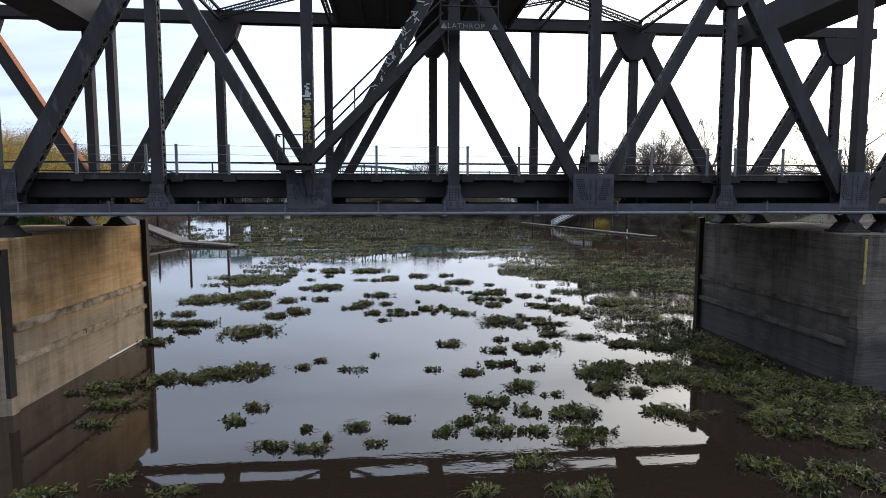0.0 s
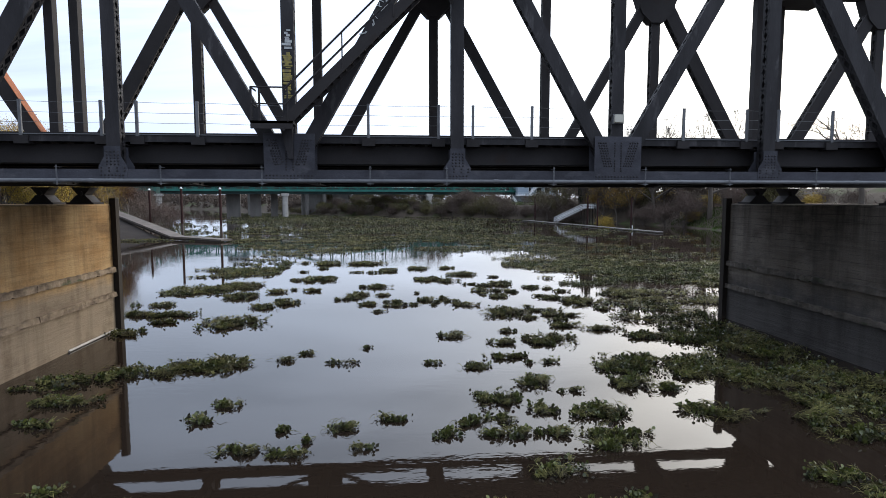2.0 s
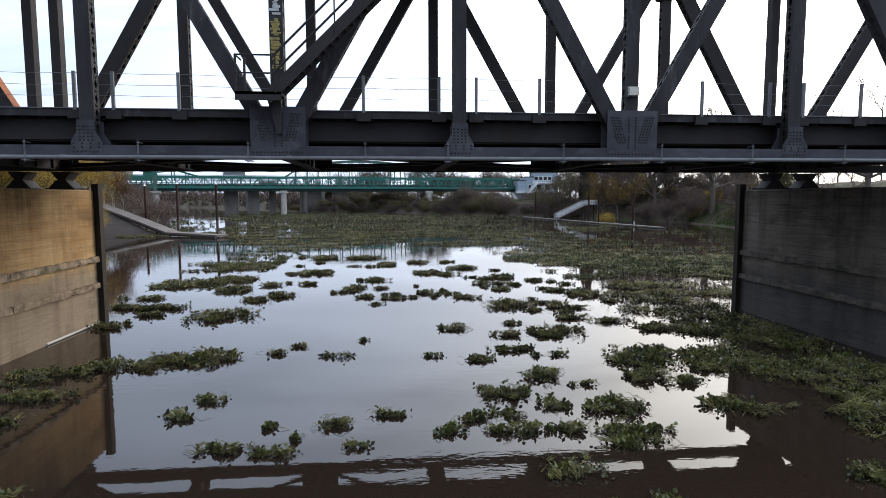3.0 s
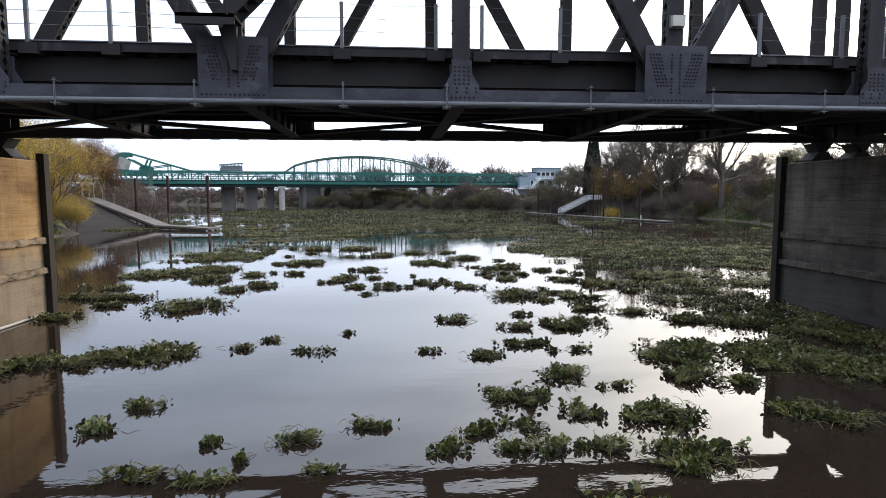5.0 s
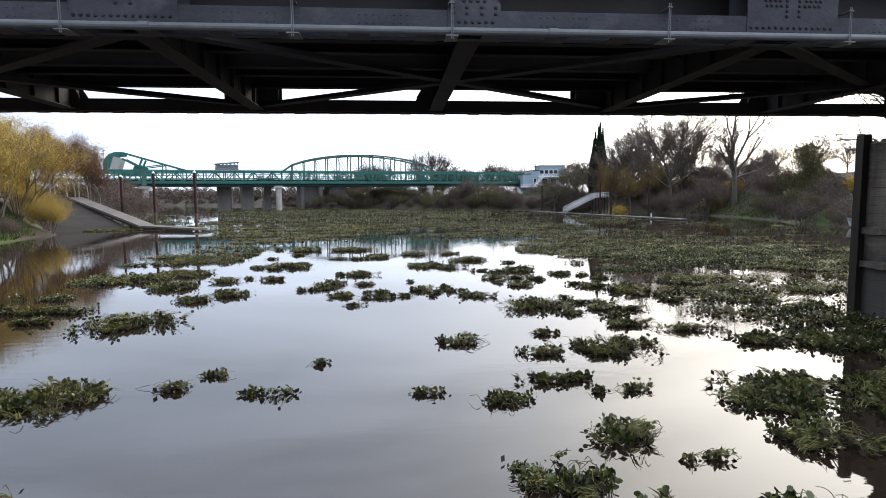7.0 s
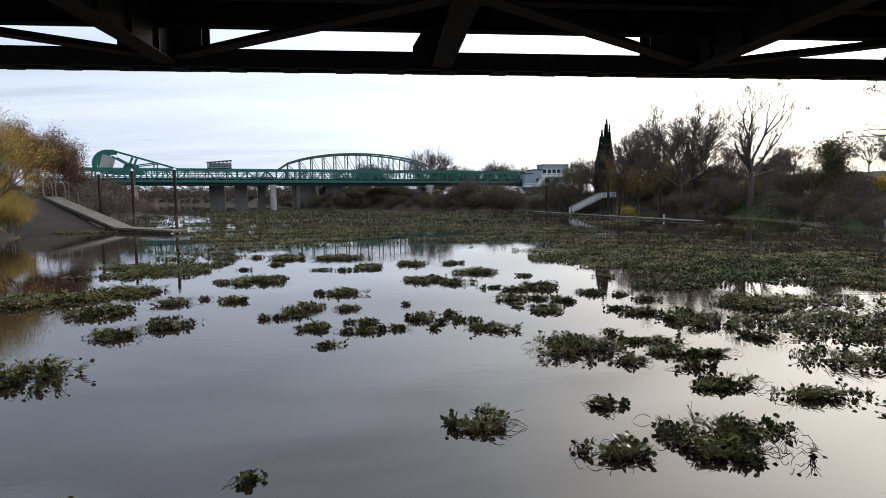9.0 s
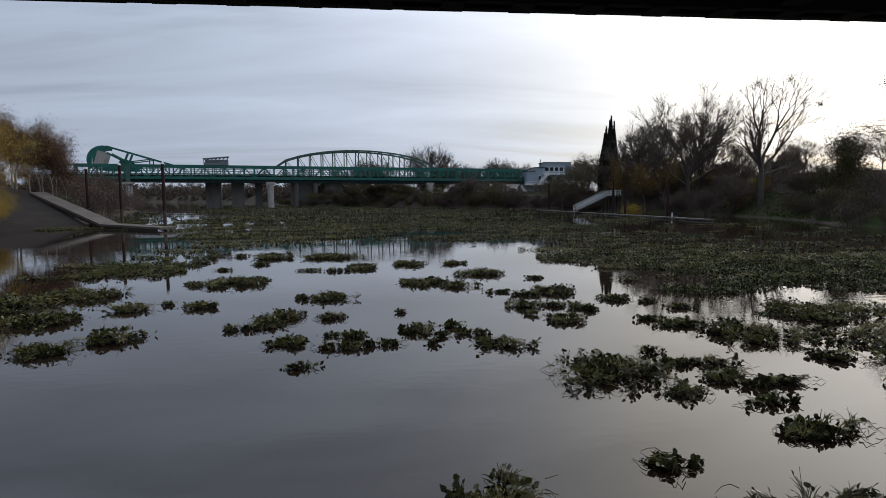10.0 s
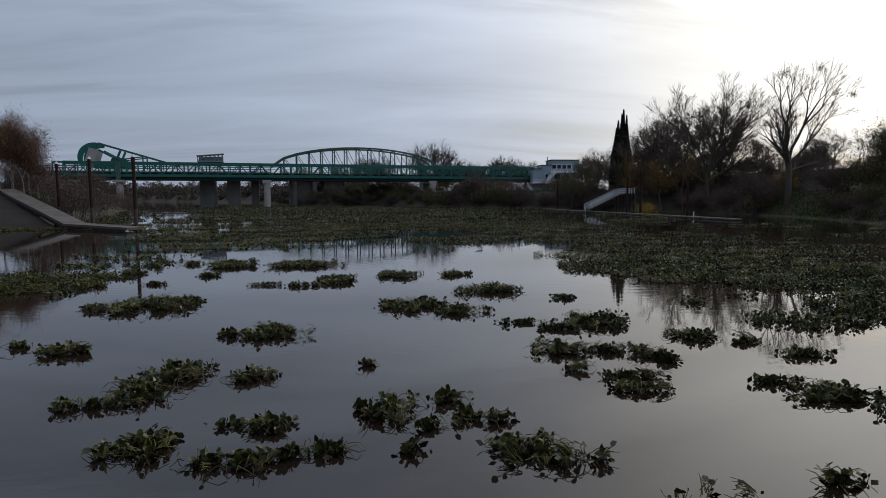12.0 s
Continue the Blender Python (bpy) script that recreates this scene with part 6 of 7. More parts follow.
for x, y, turn, size in ((-53.4, 118.5, 0.2, 0.62), (-55.2, 118, 1.1, 0.76), (-57, 118.5, 3.3, 0.84), (-59.5, 119.5, 4.4, 0.92), (-56.5, 121.5, 5.1, 0.8), (-62.5, 121, 2.2, 1.0), (-60, 123, 0.9, 0.85), (-80, 118, 5.0, 1.15), (-78, 133, 0.5, 1.2), (-70, 133, 1.9, 1.0),
                         (-65, 124, 2.7, 1.0), (-75, 102, 3.6, 1.3), (-64, 100, 4.9, 1.1)):
    copy_thing(brown, turned(x, y, turn, size))

# shrubs along both banks
SH = "bankside shrubs"
shrub_bare = tree_thing("shrub", "leafless grey-brown bankside shrub", "shrub", SH, 61, 4.6, (-60.0, 131.0, gz(-60, 131)), BARK, TWIG_BROWN, LEAF_SCRUB, 500, 0.16, 0.3, 0.012,
                        stems=7, levels=4, r0=0.06, spread=0.6, first=0.2, up=0.08)
shrub_olive = tree_thing("shrub", "olive-leaved shrub on the river bank", "shrub", SH, 62, 4.4, (60.0, 150.0, gz(60, 150)), BARK, TWIG, LEAF_OLIVE, 5200, 0.18, 0.5, 0.014,
                         stems=8, levels=4, r0=0.07, spread=0.6, first=0.2, up=0.08)
shrub_yellow = tree_thing("shrub", "yellow-leaved shrub on the river bank", "shrub", SH, 63, 3.6, (70.0, 127.0, gz(70, 127)), BARK, TWIG_BROWN, LEAF_YELLOW, 2600, 0.24, 0.45, 0.014,
                          stems=8, levels=4, r0=0.06, spread=0.55, first=0.2, up=0.08)
shrub_brown = tree_thing("shrub", "dense brown bankside thicket shrub", "shrub", SH, 64, 4.8, (74.5, 112.0, gz(74.5, 112)), BARK, TWIG_BROWN, LEAF_SCRUB, 4200, 0.17, 0.6, 0.014,
                         stems=8, levels=4, r0=0.06, spread=0.62, first=0.1, up=0.06)
thicket = tree_thing("shrub", "tall leafless dark brown riverside thicket", "shrub", SH, 65, 10.4, (62.4, 125.0, gz(62.4, 125)), BARK, TWIG_BROWN, LEAF_SCRUB, 2600, 0.15, 0.7, 0.014,
                     stems=12, levels=5, r0=0.09, spread=0.5, first=0.15, up=0.05, shrink=0.76)
for x, y, turn, size, tall_by in ((64.6, 126.5, 1.4, 0.86, 1.0), (60.2, 128.5, 3.0, 0.72, 1.0), (68.6, 113.5, 2.2, 0.9, 0.86), (71.4, 115.0, 4.4, 0.86, 0.84), (58.2, 137.0, 5.3, 0.7, 0.9)):
    copy_thing(thicket, turned(x, y, turn, size, tall_by))
for x, y, size, kind in ((58.6, 85.5, 0.5, shrub_olive), (60.6, 88.5, 0.6, shrub_brown), (63.0, 90.5, 0.75, shrub_brown), (59.8, 92.5, 0.5, shrub_bare), (62.6, 95.0, 0.7, shrub_olive), (66.2, 96.5, 0.8, shrub_brown), (61.4, 99.5, 0.5, shrub_brown),
                         (65.0, 101.5, 0.7, shrub_olive), (68.5, 103.0, 0.8, shrub_olive), (57.4, 83.2, 0.4, shrub_bare), (64.4, 106.5, 0.6, shrub_brown)):
    copy_thing(kind, turned(x, y, x * 2.9, size))
pick = random.Random(17)
for i in range(150):
    y = 62 + i * 0.98 + pick.uniform(-1, 1)
    x = float(np.interp(y, RIGHT_Y, RIGHT_X)) + pick.choice((pick.uniform(0.8, 5), pick.uniform(3, 20)))
    kind = pick.choices((shrub_bare, shrub_olive, shrub_brown, shrub_yellow), (4, 2, 6, 0.15))[0]
    if 141 < y < 154 and x < 58 or 195 < y < 223 and 38 < x < 64:
        continue
    if y < 123 and abs(x / (y - 27) - 0.708) < 0.05:
        continue
    place = turned(x, y, pick.uniform(0, 6.28), pick.uniform(0.55, 0.95) if y < 128 else pick.uniform(0.75, 1.45), pick.uniform(0.8, 1.1))
    if not (76 < y < 134 and i % (2 if y < 108 else 4)):
        copy_thing(kind, place)
for x, y, size in ((50.8, 142.5, 0.95), (65.0, 126.0, 0.75), (66.0, 128.5, 0.95), (53.5, 147.0, 0.6), (69.4, 95.0, 0.8)):
    copy_thing(shrub_yellow, turned(x, y, size * 9, size))
for i in range(70):
    y = 138 + i * 2.4
    x = float(np.interp(y, LEFT_Y, LEFT_X)) - pick.choice((pick.uniform(0.5, 4), pick.uniform(3, 16)))
    copy_thing(shrub_bare if y < 205 else pick.choice((shrub_bare, shrub_brown, shrub_olive)), turned(x, y, pick.uniform(0, 6.28), pick.uniform(0.55, 0.9) if y < 205 else pick.uniform(0.8, 1.4)))
for x, y, size in ((-56, 128, 1.0), (-52, 124, 0.75), (-60, 139, 0.7), (-62, 146, 0.8), (-64, 153, 0.75), (-68, 163, 0.8), (-74, 175, 1.3), (-82, 188, 1.4), (-66, 169, 1.1), (-42, 76, 0.5),
                   (-58, 97, 0.8), (-52, 72, 1.2), (-48, 68, 1.1), (-56, 65, 1.3)):
    copy_thing(shrub_bare if pick.random() < 0.7 else shrub_brown, turned(x, y, pick.uniform(0, 6.28), size))
for i in range(90):
    f = i / 89
    y = 207 + 28 * f + pick.uniform(-1, 1) if i % 2 else 216 + 60 * f
    x = float(np.interp(y, RIGHT_Y, RIGHT_X)) + pick.uniform(0.8, 14)
    copy_thing(pick.choice((shrub_olive, shrub_brown, shrub_bare)), turned(x, y, pick.uniform(0, 6.28), pick.uniform(0.45, 0.9)))
for x, y in ((-72, 131), (-76, 134), (-80, 130), (-84, 127), (-69, 138), (-66, 136), (-84, 135)):
    copy_thing(shrub_brown, turned(x, y, x * 1.3, 1.0))
for x, y, size in ((19.5, 206, 1.35), (22.5, 205.5, 1.55), (25.5, 207, 1.3), (26.5, 214, 0.9), (30.0, 213, 1.1), (33.5, 214, 1.0), (36.0, 212, 0.9)):
    copy_thing(shrub_brown, turned(x, y, x, size))
for x, y, size in ((13.5, 208.5, 0.6), (10.0, 211.0, 0.55), (6.5, 213.0, 0.65), (2.0, 215.0, 0.6), (-2.5, 218.0, 0.6), (-8.0, 220.5, 0.55), (-14.0, 224.5, 0.6), (-20.0, 228.5, 0.6), (4.5, 217.0, 0.8), (-5.0, 223.0, 0.8)):
    copy_thing(shrub_olive if int(abs(x)) % 3 else shrub_brown, turned(x, y, x * 1.9, size))
for i in range(13):
    x = -34 + i * 5.0
    copy_thing((shrub_brown, shrub_olive, shrub_bare)[i % 3], turned(x, 241 - 0.2 * x + (i % 4) * 1.5, i * 2.1, 1.35 + 0.12 * (i % 3)))
for x, y, size in ((-43.8, 110.5, 1.5), (-45.6, 112.5, 1.2), (-50.0, 116.5, 1.35), (-53.0, 120.5, 1.5), (-49.0, 123.0, 1.4), (-56.5, 126.0, 1.5), (-47.5, 118.0, 1.1)):
    copy_thing(shrub_bare, turned(x, y, x * 1.7, size))

# second and third rows of trees on both banks
back = tree_thing("tree", "bare tree in the back rows of the wooded bank", "tree", TR, 35, 19.0, (65.0, 170.0, gz(65, 170)), BARK, TWIG, LEAF_SCRUB, 500, 0.3, 0.5, 0.035, levels=5, r0=0.4,
                  spread=0.52, up=0.1, shrink=0.72, kids=(2, 4), wander=0.1, trunk_share=0.25,
                  limbs=((175, 24, 0.28, 0.9), (0, 6, 0.28, 1.0), (-15, 30, 0.26, 0.9), (100, 28, 0.24, 1.0), (-80, 28, 0.24, 0.8), (185, 48, 0.22, 0.5)))
for x, y, size, tall_by in ((80, 135, 1.1, 0.8), (84, 137, 1.0, 0.8), (92, 133, 0.9, 0.8)):
    copy_thing(shrub_olive, turned(x, y, x, size, tall_by))
for x, y, size, tall_by in ((69.0, 107.5, 1.15, 1.2), (72.4, 105.6, 1.05, 1.15), (70.0, 104.4, 0.9, 1.2)):
    copy_thing(shrub_olive, turned(x, y, x * 2.3, size, tall_by))
for x, y, size in ((60, 150, 0.55), (74, 151, 0.5), (82, 152, 0.45), (69, 166, 0.7), (86, 140, 0.42), (92, 146, 0.45)):
    copy_thing(back, turned(x, y, x * 2.1, size))
for i in range(16):
    x, y = 57 + pick.random() * 36, 141 + pick.random() * 26
    copy_thing(pick.choice((shrub_brown, shrub_bare, shrub_olive)), turned(x, y, x * 3.7, pick.uniform(0.6, 1.05)))
for x0, y0, x1, y1, n in ((70, 160, 130, 230, 14), (90, 95, 150, 150, 10), (-78, 70, -120, 130, 10), (-90, 150, -130, 230, 12), (70, 250, 160, 300, 12), (-100, 290, 40, 330, 16)):
    for i in range(n):
        x, y = x0 + (x1 - x0) * pick.random(), y0 + (y1 - y0) * pick.random()
        s = pick.uniform(0.5, 0.85)
        copy_thing(pick.choice((back, back, brown)), turned(x, y, pick.uniform(0, 6.28), s))

# far woods round the horizon
rng = np.random.default_rng(9)
cs = []
for x0, y0, x1, y1, n, h in ((-480, 640, 60, 470, 260, 12), (140, 330, 520, 380, 120, 14), (-190, 250, -520, 600, 150, 12), (180, 180, 520, 300, 90, 13), (-160, 60, -500, 110, 110, 11), (150, 40, 500, 60, 110, 12),
                             (-900, 1000, 400, 900, 200, 16), (-330, 440, -110, 450, 240, 9), (-420, 520, -90, 560, 220, 13), (-112, 262, -260, 470, 170, 6), (-175, 330, -330, 560, 120, 7)):
    for i in range(n):
        f = rng.random()
        cx, cy = x0 + (x1 - x0) * f + rng.normal() * 6, y0 + (y1 - y0) * f + rng.normal() * 10
        hh = h * rng.uniform(0.4, 1.1)
        m = 260
        a, e = rng.uniform(0, 6.283, m), rng.random(m)
        rr = hh * 0.5 * np.sqrt(rng.random(m)) * np.sin(np.clip(e * 2.7 + 0.35, 0, 3.1))
        cs.append(np.stack([cx + rr * np.cos(a), cy + rr * np.sin(a), 3.2 + e * hh], 1))
for i in range(2300):
    cx, cy = rng.uniform(-270, -45), rng.uniform(238, 520)
    base_z = gz(cx, cy)
    if base_z < 0.3:
        continue
    m = 130
    hh = rng.uniform(1.8, 4.4)
    a, e = rng.uniform(0, 6.283, m), rng.random(m)
    rr = hh * 0.6 * np.sqrt(rng.random(m)) * np.sin(np.clip(e * 2.5 + 0.6, 0, 3.1))
    cs.append(np.stack([cx + rr * np.cos(a), cy + rr * np.sin(a), base_z + e * hh], 1))
cs = np.concatenate(cs)
tagged(new("far_woods", leaves_mesh("far_woods", LEAF_SCRUB, cs, 0.8, rng)), "distant brown winter woods along the horizon", "woods", kind="stuff")

# grass on the left bank and by the house
rng = np.random.default_rng(12)
gp = []
for x0, x1, y0, y1, n in ((-56, -39, 60, 92, 30000), (-70, -52, 100, 124, 16000), (15, 60, 195, 222, 9000), (57, 72, 92, 132, 12000), (-40, 16, 208, 262, 16000)):
    x, y = rng.uniform(x0, x1, n), rng.uniform(y0, y1, n)
    z = ground_height(x, y)
    al, ac, _ = ramp_frame(x, y)
    keep = (z > 0.15) & ~((np.abs(ac) < 8.6) & (al > -0.3) & (al < 2.2))
    gp.append(np.stack([x, y, z - 0.02], 1)[keep])
gp = np.concatenate(gp)
d = rng.normal(size=(len(gp), 3)) * 0.35
d[:, 2] = 1
L = rng.uniform(0.2, 0.55, (len(gp), 1))
s = np.stack([-d[:, 1] - 0.01, d[:, 0], np.zeros(len(gp))], 1)
s = s / np.linalg.norm(s, axis=1, keepdims=True) * 0.07
v = np.stack([gp - s, gp + s, gp + d * L], 1).reshape(-1, 3)
tagged(new("bank_grass", fast_mesh("bank_grass", GRASS, v, np.arange(len(v)).reshape(-1, 3))), "short green grass on the river banks", "grass", kind="stuff")

# drifting clumps: x, y, half length, half width
CLUMPS_NEAR_SIDE = [
    (8.32, 13.05, 0.66, 0.78), (2.01, 13.2, 0.54, 0.42), (2.9, 13.23, 0.61, 0.52), (9.81, 13.27, 0.88, 1.1), (-0.12, 13.31, 0.5, 0.35),
    (7.94, 14.01, 0.66, 0.58), (-7.99, 14.07, 0.64, 0.3), (-11.14, 14.21, 0.71, 0.44), (-9.64, 14.73, 0.41, 0.41), (1.61, 14.98, 0.64, 0.45),
    (-11.88, 18.75, 0.22, 0.14), (-12.44, 20.47, 0.8, 0.26), (-13.54, 22.71, 0.82, 1), (-11.9, 23.58, 0.79, 1.07), (-10.43, 23.65, 0.8, 0.98),
    (-9.03, 24.27, 1.29, 1.11),
]
CLUMPS_LEFT_PIER = [
    (-14.68, 30.07, 0.67, 0.85), (-16.16, 34.73, 1.01, 0.5), (-14.4, 34.24, 1.42, 0.64), (-14.16, 32.43, 0.7, 0.28), (-15.77, 37.36, 0.74, 0.64), (-12.39, 20.75, 1.08, 0.29), (-12.11, 18.87, 0.65, 0.22), (-14.58, 22.08, 0.24, 0.12),
]
CLUMPS_RIGHT_PIER = [
    (11.96, 16, 1.23, 0.99), (10.13, 16.3, 0.9, 0.56), (12.72, 17.61, 0.98, 0.96), (11.41, 18.54, 0.91, 0.96), (15.57, 19.74, 1.07, 1.23),
    (13.96, 20.36, 1.11, 1.53), (10.86, 21.2, 1.26, 1.4), (13.04, 21.74, 1.18, 1.34), (13.43, 25.09, 1.21, 2.22),
]
CLUMPS_BRIDGE_FRONT = [
    (3.67, 16.24, 0.71, 0.46), (-4.8, 16.38, 0.49, 0.27), (-2.99, 16.57, 0.35, 0.1), (-5.97, 16.67, 0.69, 0.29), (4.33, 16.85, 0.38, 0.2),
    (3.57, 16.99, 0.66, 0.48), (2.23, 17.07, 0.61, 0.45), (-4.4, 17.18, 0.12, 0.19), (0.54, 17.2, 0.41, 0.22), (1.19, 17.2, 0.33, 0.49),
    (-0.73, 17.35, 0.41, 0.41), (7.46, 17.86, 0.73, 0.63), (-0.28, 17.9, 0.34, 0.1), (-5.11, 17.92, 0.17, 0.22), (-3.6, 17.95, 0.51, 0.46),
    (0.24, 18.14, 0.33, 0.26), (0.93, 18.18, 0.39, 0.4), (-2.36, 18.48, 0.49, 0.28),
]
CLUMPS_UNDER_TRUSS = [
    (7.13, 18.5, 0.54, 0.49), (3.97, 18.57, 0.83, 0.78), (2.53, 18.6, 0.23, 0.28), (2.28, 18.76, 0.42, 0.34), (-7.63, 18.77, 0.44, 0.3),
    (0.55, 19.78, 0.36, 0.68), (-7.38, 19.93, 0.55, 0.29), (1.3, 20, 0.52, 0.73), (3.71, 20.42, 0.43, 0.1), (7.15, 20.44, 0.62, 0.39),
    (6.15, 21.02, 0.79, 0.78), (2.71, 21.46, 0.62, 0.84), (10.42, 21.51, 1.04, 1.59), (8.9, 21.77, 0.92, 0.9), (6.29, 23.12, 0.74, 1.28),
    (9.2, 23.17, 0.83, 0.81), (7.48, 23.25, 0.83, 1.25), (0.91, 23.39, 0.5, 0.58),
]
CLUMPS_UNDER_BRIDGE = [
    (7.31, 23.47, 0.72, 0.73), (3.02, 23.75, 0.17, 0.1), (3.86, 23.77, 0.42, 0.1), (-0.63, 24, 0.31, 0.1), (-8.53, 24.3, 0.71, 1.06),
    (-4.14, 24.33, 0.57, 0.1), (2.4, 24.56, 0.83, 0.34), (-6.5, 24.93, 0.42, 0.31), (-5.63, 25.75, 0.41, 0.1), (-3.34, 26.55, 0.21, 0.1),
    (2.6, 26.81, 0.58, 0.54), (5.04, 27.08, 1.04, 0.95), (11.16, 27.16, 0.97, 1.14),
]
CLUMPS_FAR_TRUSS = [
    (9.66, 27.42, 0.93, 0.75), (3.84, 27.5, 0.34, 0.76), (0.62, 28.25, 0.61, 0.53), (3.28, 29, 0.42, 0.37), (8, 29.12, 1.02, 0.33),
    (6.42, 29.92, 0.84, 0.38), (-10.18, 31.95, 1.42, 1.49), (4.97, 31.99, 0.54, 0.47), (-13.84, 32.36, 0.57, 0.15), (6.99, 32.38, 0.75, 0.1),
    (3.98, 33.43, 1.25, 1.38), (-2.98, 34.4, 0.32, 0.1), (6.4, 33.87, 0.95, 0.14),
]
CLUMPS_BEYOND = [
    (5.67, 34.92, 0.3, 0.1), (2.29, 35.86, 0.62, 0.33), (-2.01, 36.08, 0.41, 0.39), (-2.68, 36.15, 0.26, 0.1), (0.25, 36.26, 0.08, 0.1),
    (-1.44, 36.31, 0.3, 0.11), (1.88, 36.32, 0.52, 0.29), (-0.79, 36.37, 0.28, 0.18), (-3.6, 36.5, 0.54, 0.59), (0.58, 37.12, 0.3, 0.14),
    (-2.12, 37.28, 0.6, 0.32), (1.46, 37.36, 0.51, 0.25), (-0.08, 37.82, 0.51, 0.79), (7.97, 38.1, 0.58, 0.5), (0.97, 38.3, 0.32, 0.22),
    (-5.36, 38.45, 0.55, 0.23), (4.74, 38.46, 0.64, 0.21), (7.46, 38.69, 0.45, 0.1), (-4.61, 39.12, 0.54, 0.79),
]
CLUMPS_OPEN_WATER = [
    (4.9, 39.22, 0.6, 0.23), (3.85, 39.8, 0.29, 0.1), (-2.83, 39.87, 0.49, 0.51), (-4.31, 40.14, 0.73, 0.57), (9.43, 40.5, 0.56, 0.28),
    (-0.59, 40.51, 0.12, 0.1), (5.66, 40.73, 0.53, 0.71), (3.95, 41.31, 0.71, 0.55), (4.9, 41.34, 0.46, 0.44), (8.68, 41.67, 0.34, 0.1),
    (-7.58, 42.17, 0.71, 0.38), (7.67, 42.32, 0.71, 0.53), (-9.01, 42.65, 0.3, 0.1), (4.61, 43.49, 0.68, 0.31), (-3.08, 43.5, 0.88, 0.84),
    (-4.39, 43.6, 0.22, 0.61), (5.64, 44.24, 0.87, 1.01), (3.76, 44.3, 0.83, 0.1), (2.07, 46.06, 0.87, 0.72),
]
CLUMPS_MID_RIVER = [
    (0.61, 46.94, 1, 1), (-9.63, 47.43, 0.45, 0.63), (-7.86, 47.64, 1.33, 1.67), (5.95, 48.1, 0.35, 0.27), (3.54, 49.63, 1.26, 0.93),
    (-3.87, 51.65, 0.68, 0.17), (-5.27, 51.96, 0.68, 0.1), (-12.54, 52.14, 0.9, 0.17), (-9.89, 52.51, 0.46, 0.22), (-2.67, 52.86, 0.71, 1.21),
    (0, 54.11, 0.95, 0.85), (2.56, 54.24, 0.7, 0.69), (-8.53, 54.84, 0.38, 0.49), (-11.96, 56, 0.26, 0.1), (-4.5, 58.59, 1.79, 1.55),
    (-8.59, 58.97, 1.18, 1.58), (-11.03, 59.63, 0.67, 0.65),
]
CLUMPS_SIDES = [
    (6.37, 31.29, 0.46, 0.16), (7.63, 32.41, 0.54, 0.1), (6.59, 32.82, 0.57, 0.6), (6.1, 33.97, 0.56, 0.1), (10.05, 34.08, 0.56, 0.6),
    (-9.55, 36.38, 0.79, 0.94), (9.26, 36.65, 0.94, 1.44), (-8.74, 37.62, 0.86, 0.87), (7.7, 37.69, 0.81, 0.1), (13.21, 38.99, 1.08, 1.87),
    (-12.03, 40.03, 0.99, 1.32), (-9.9, 41.95, 0.66, 0.77), (-16.58, 42.54, 1.22, 2.38), (-14.72, 42.69, 1.35, 2.5), (-12.94, 44.53, 1.46, 2.86),
]

# ---- water hyacinth ----


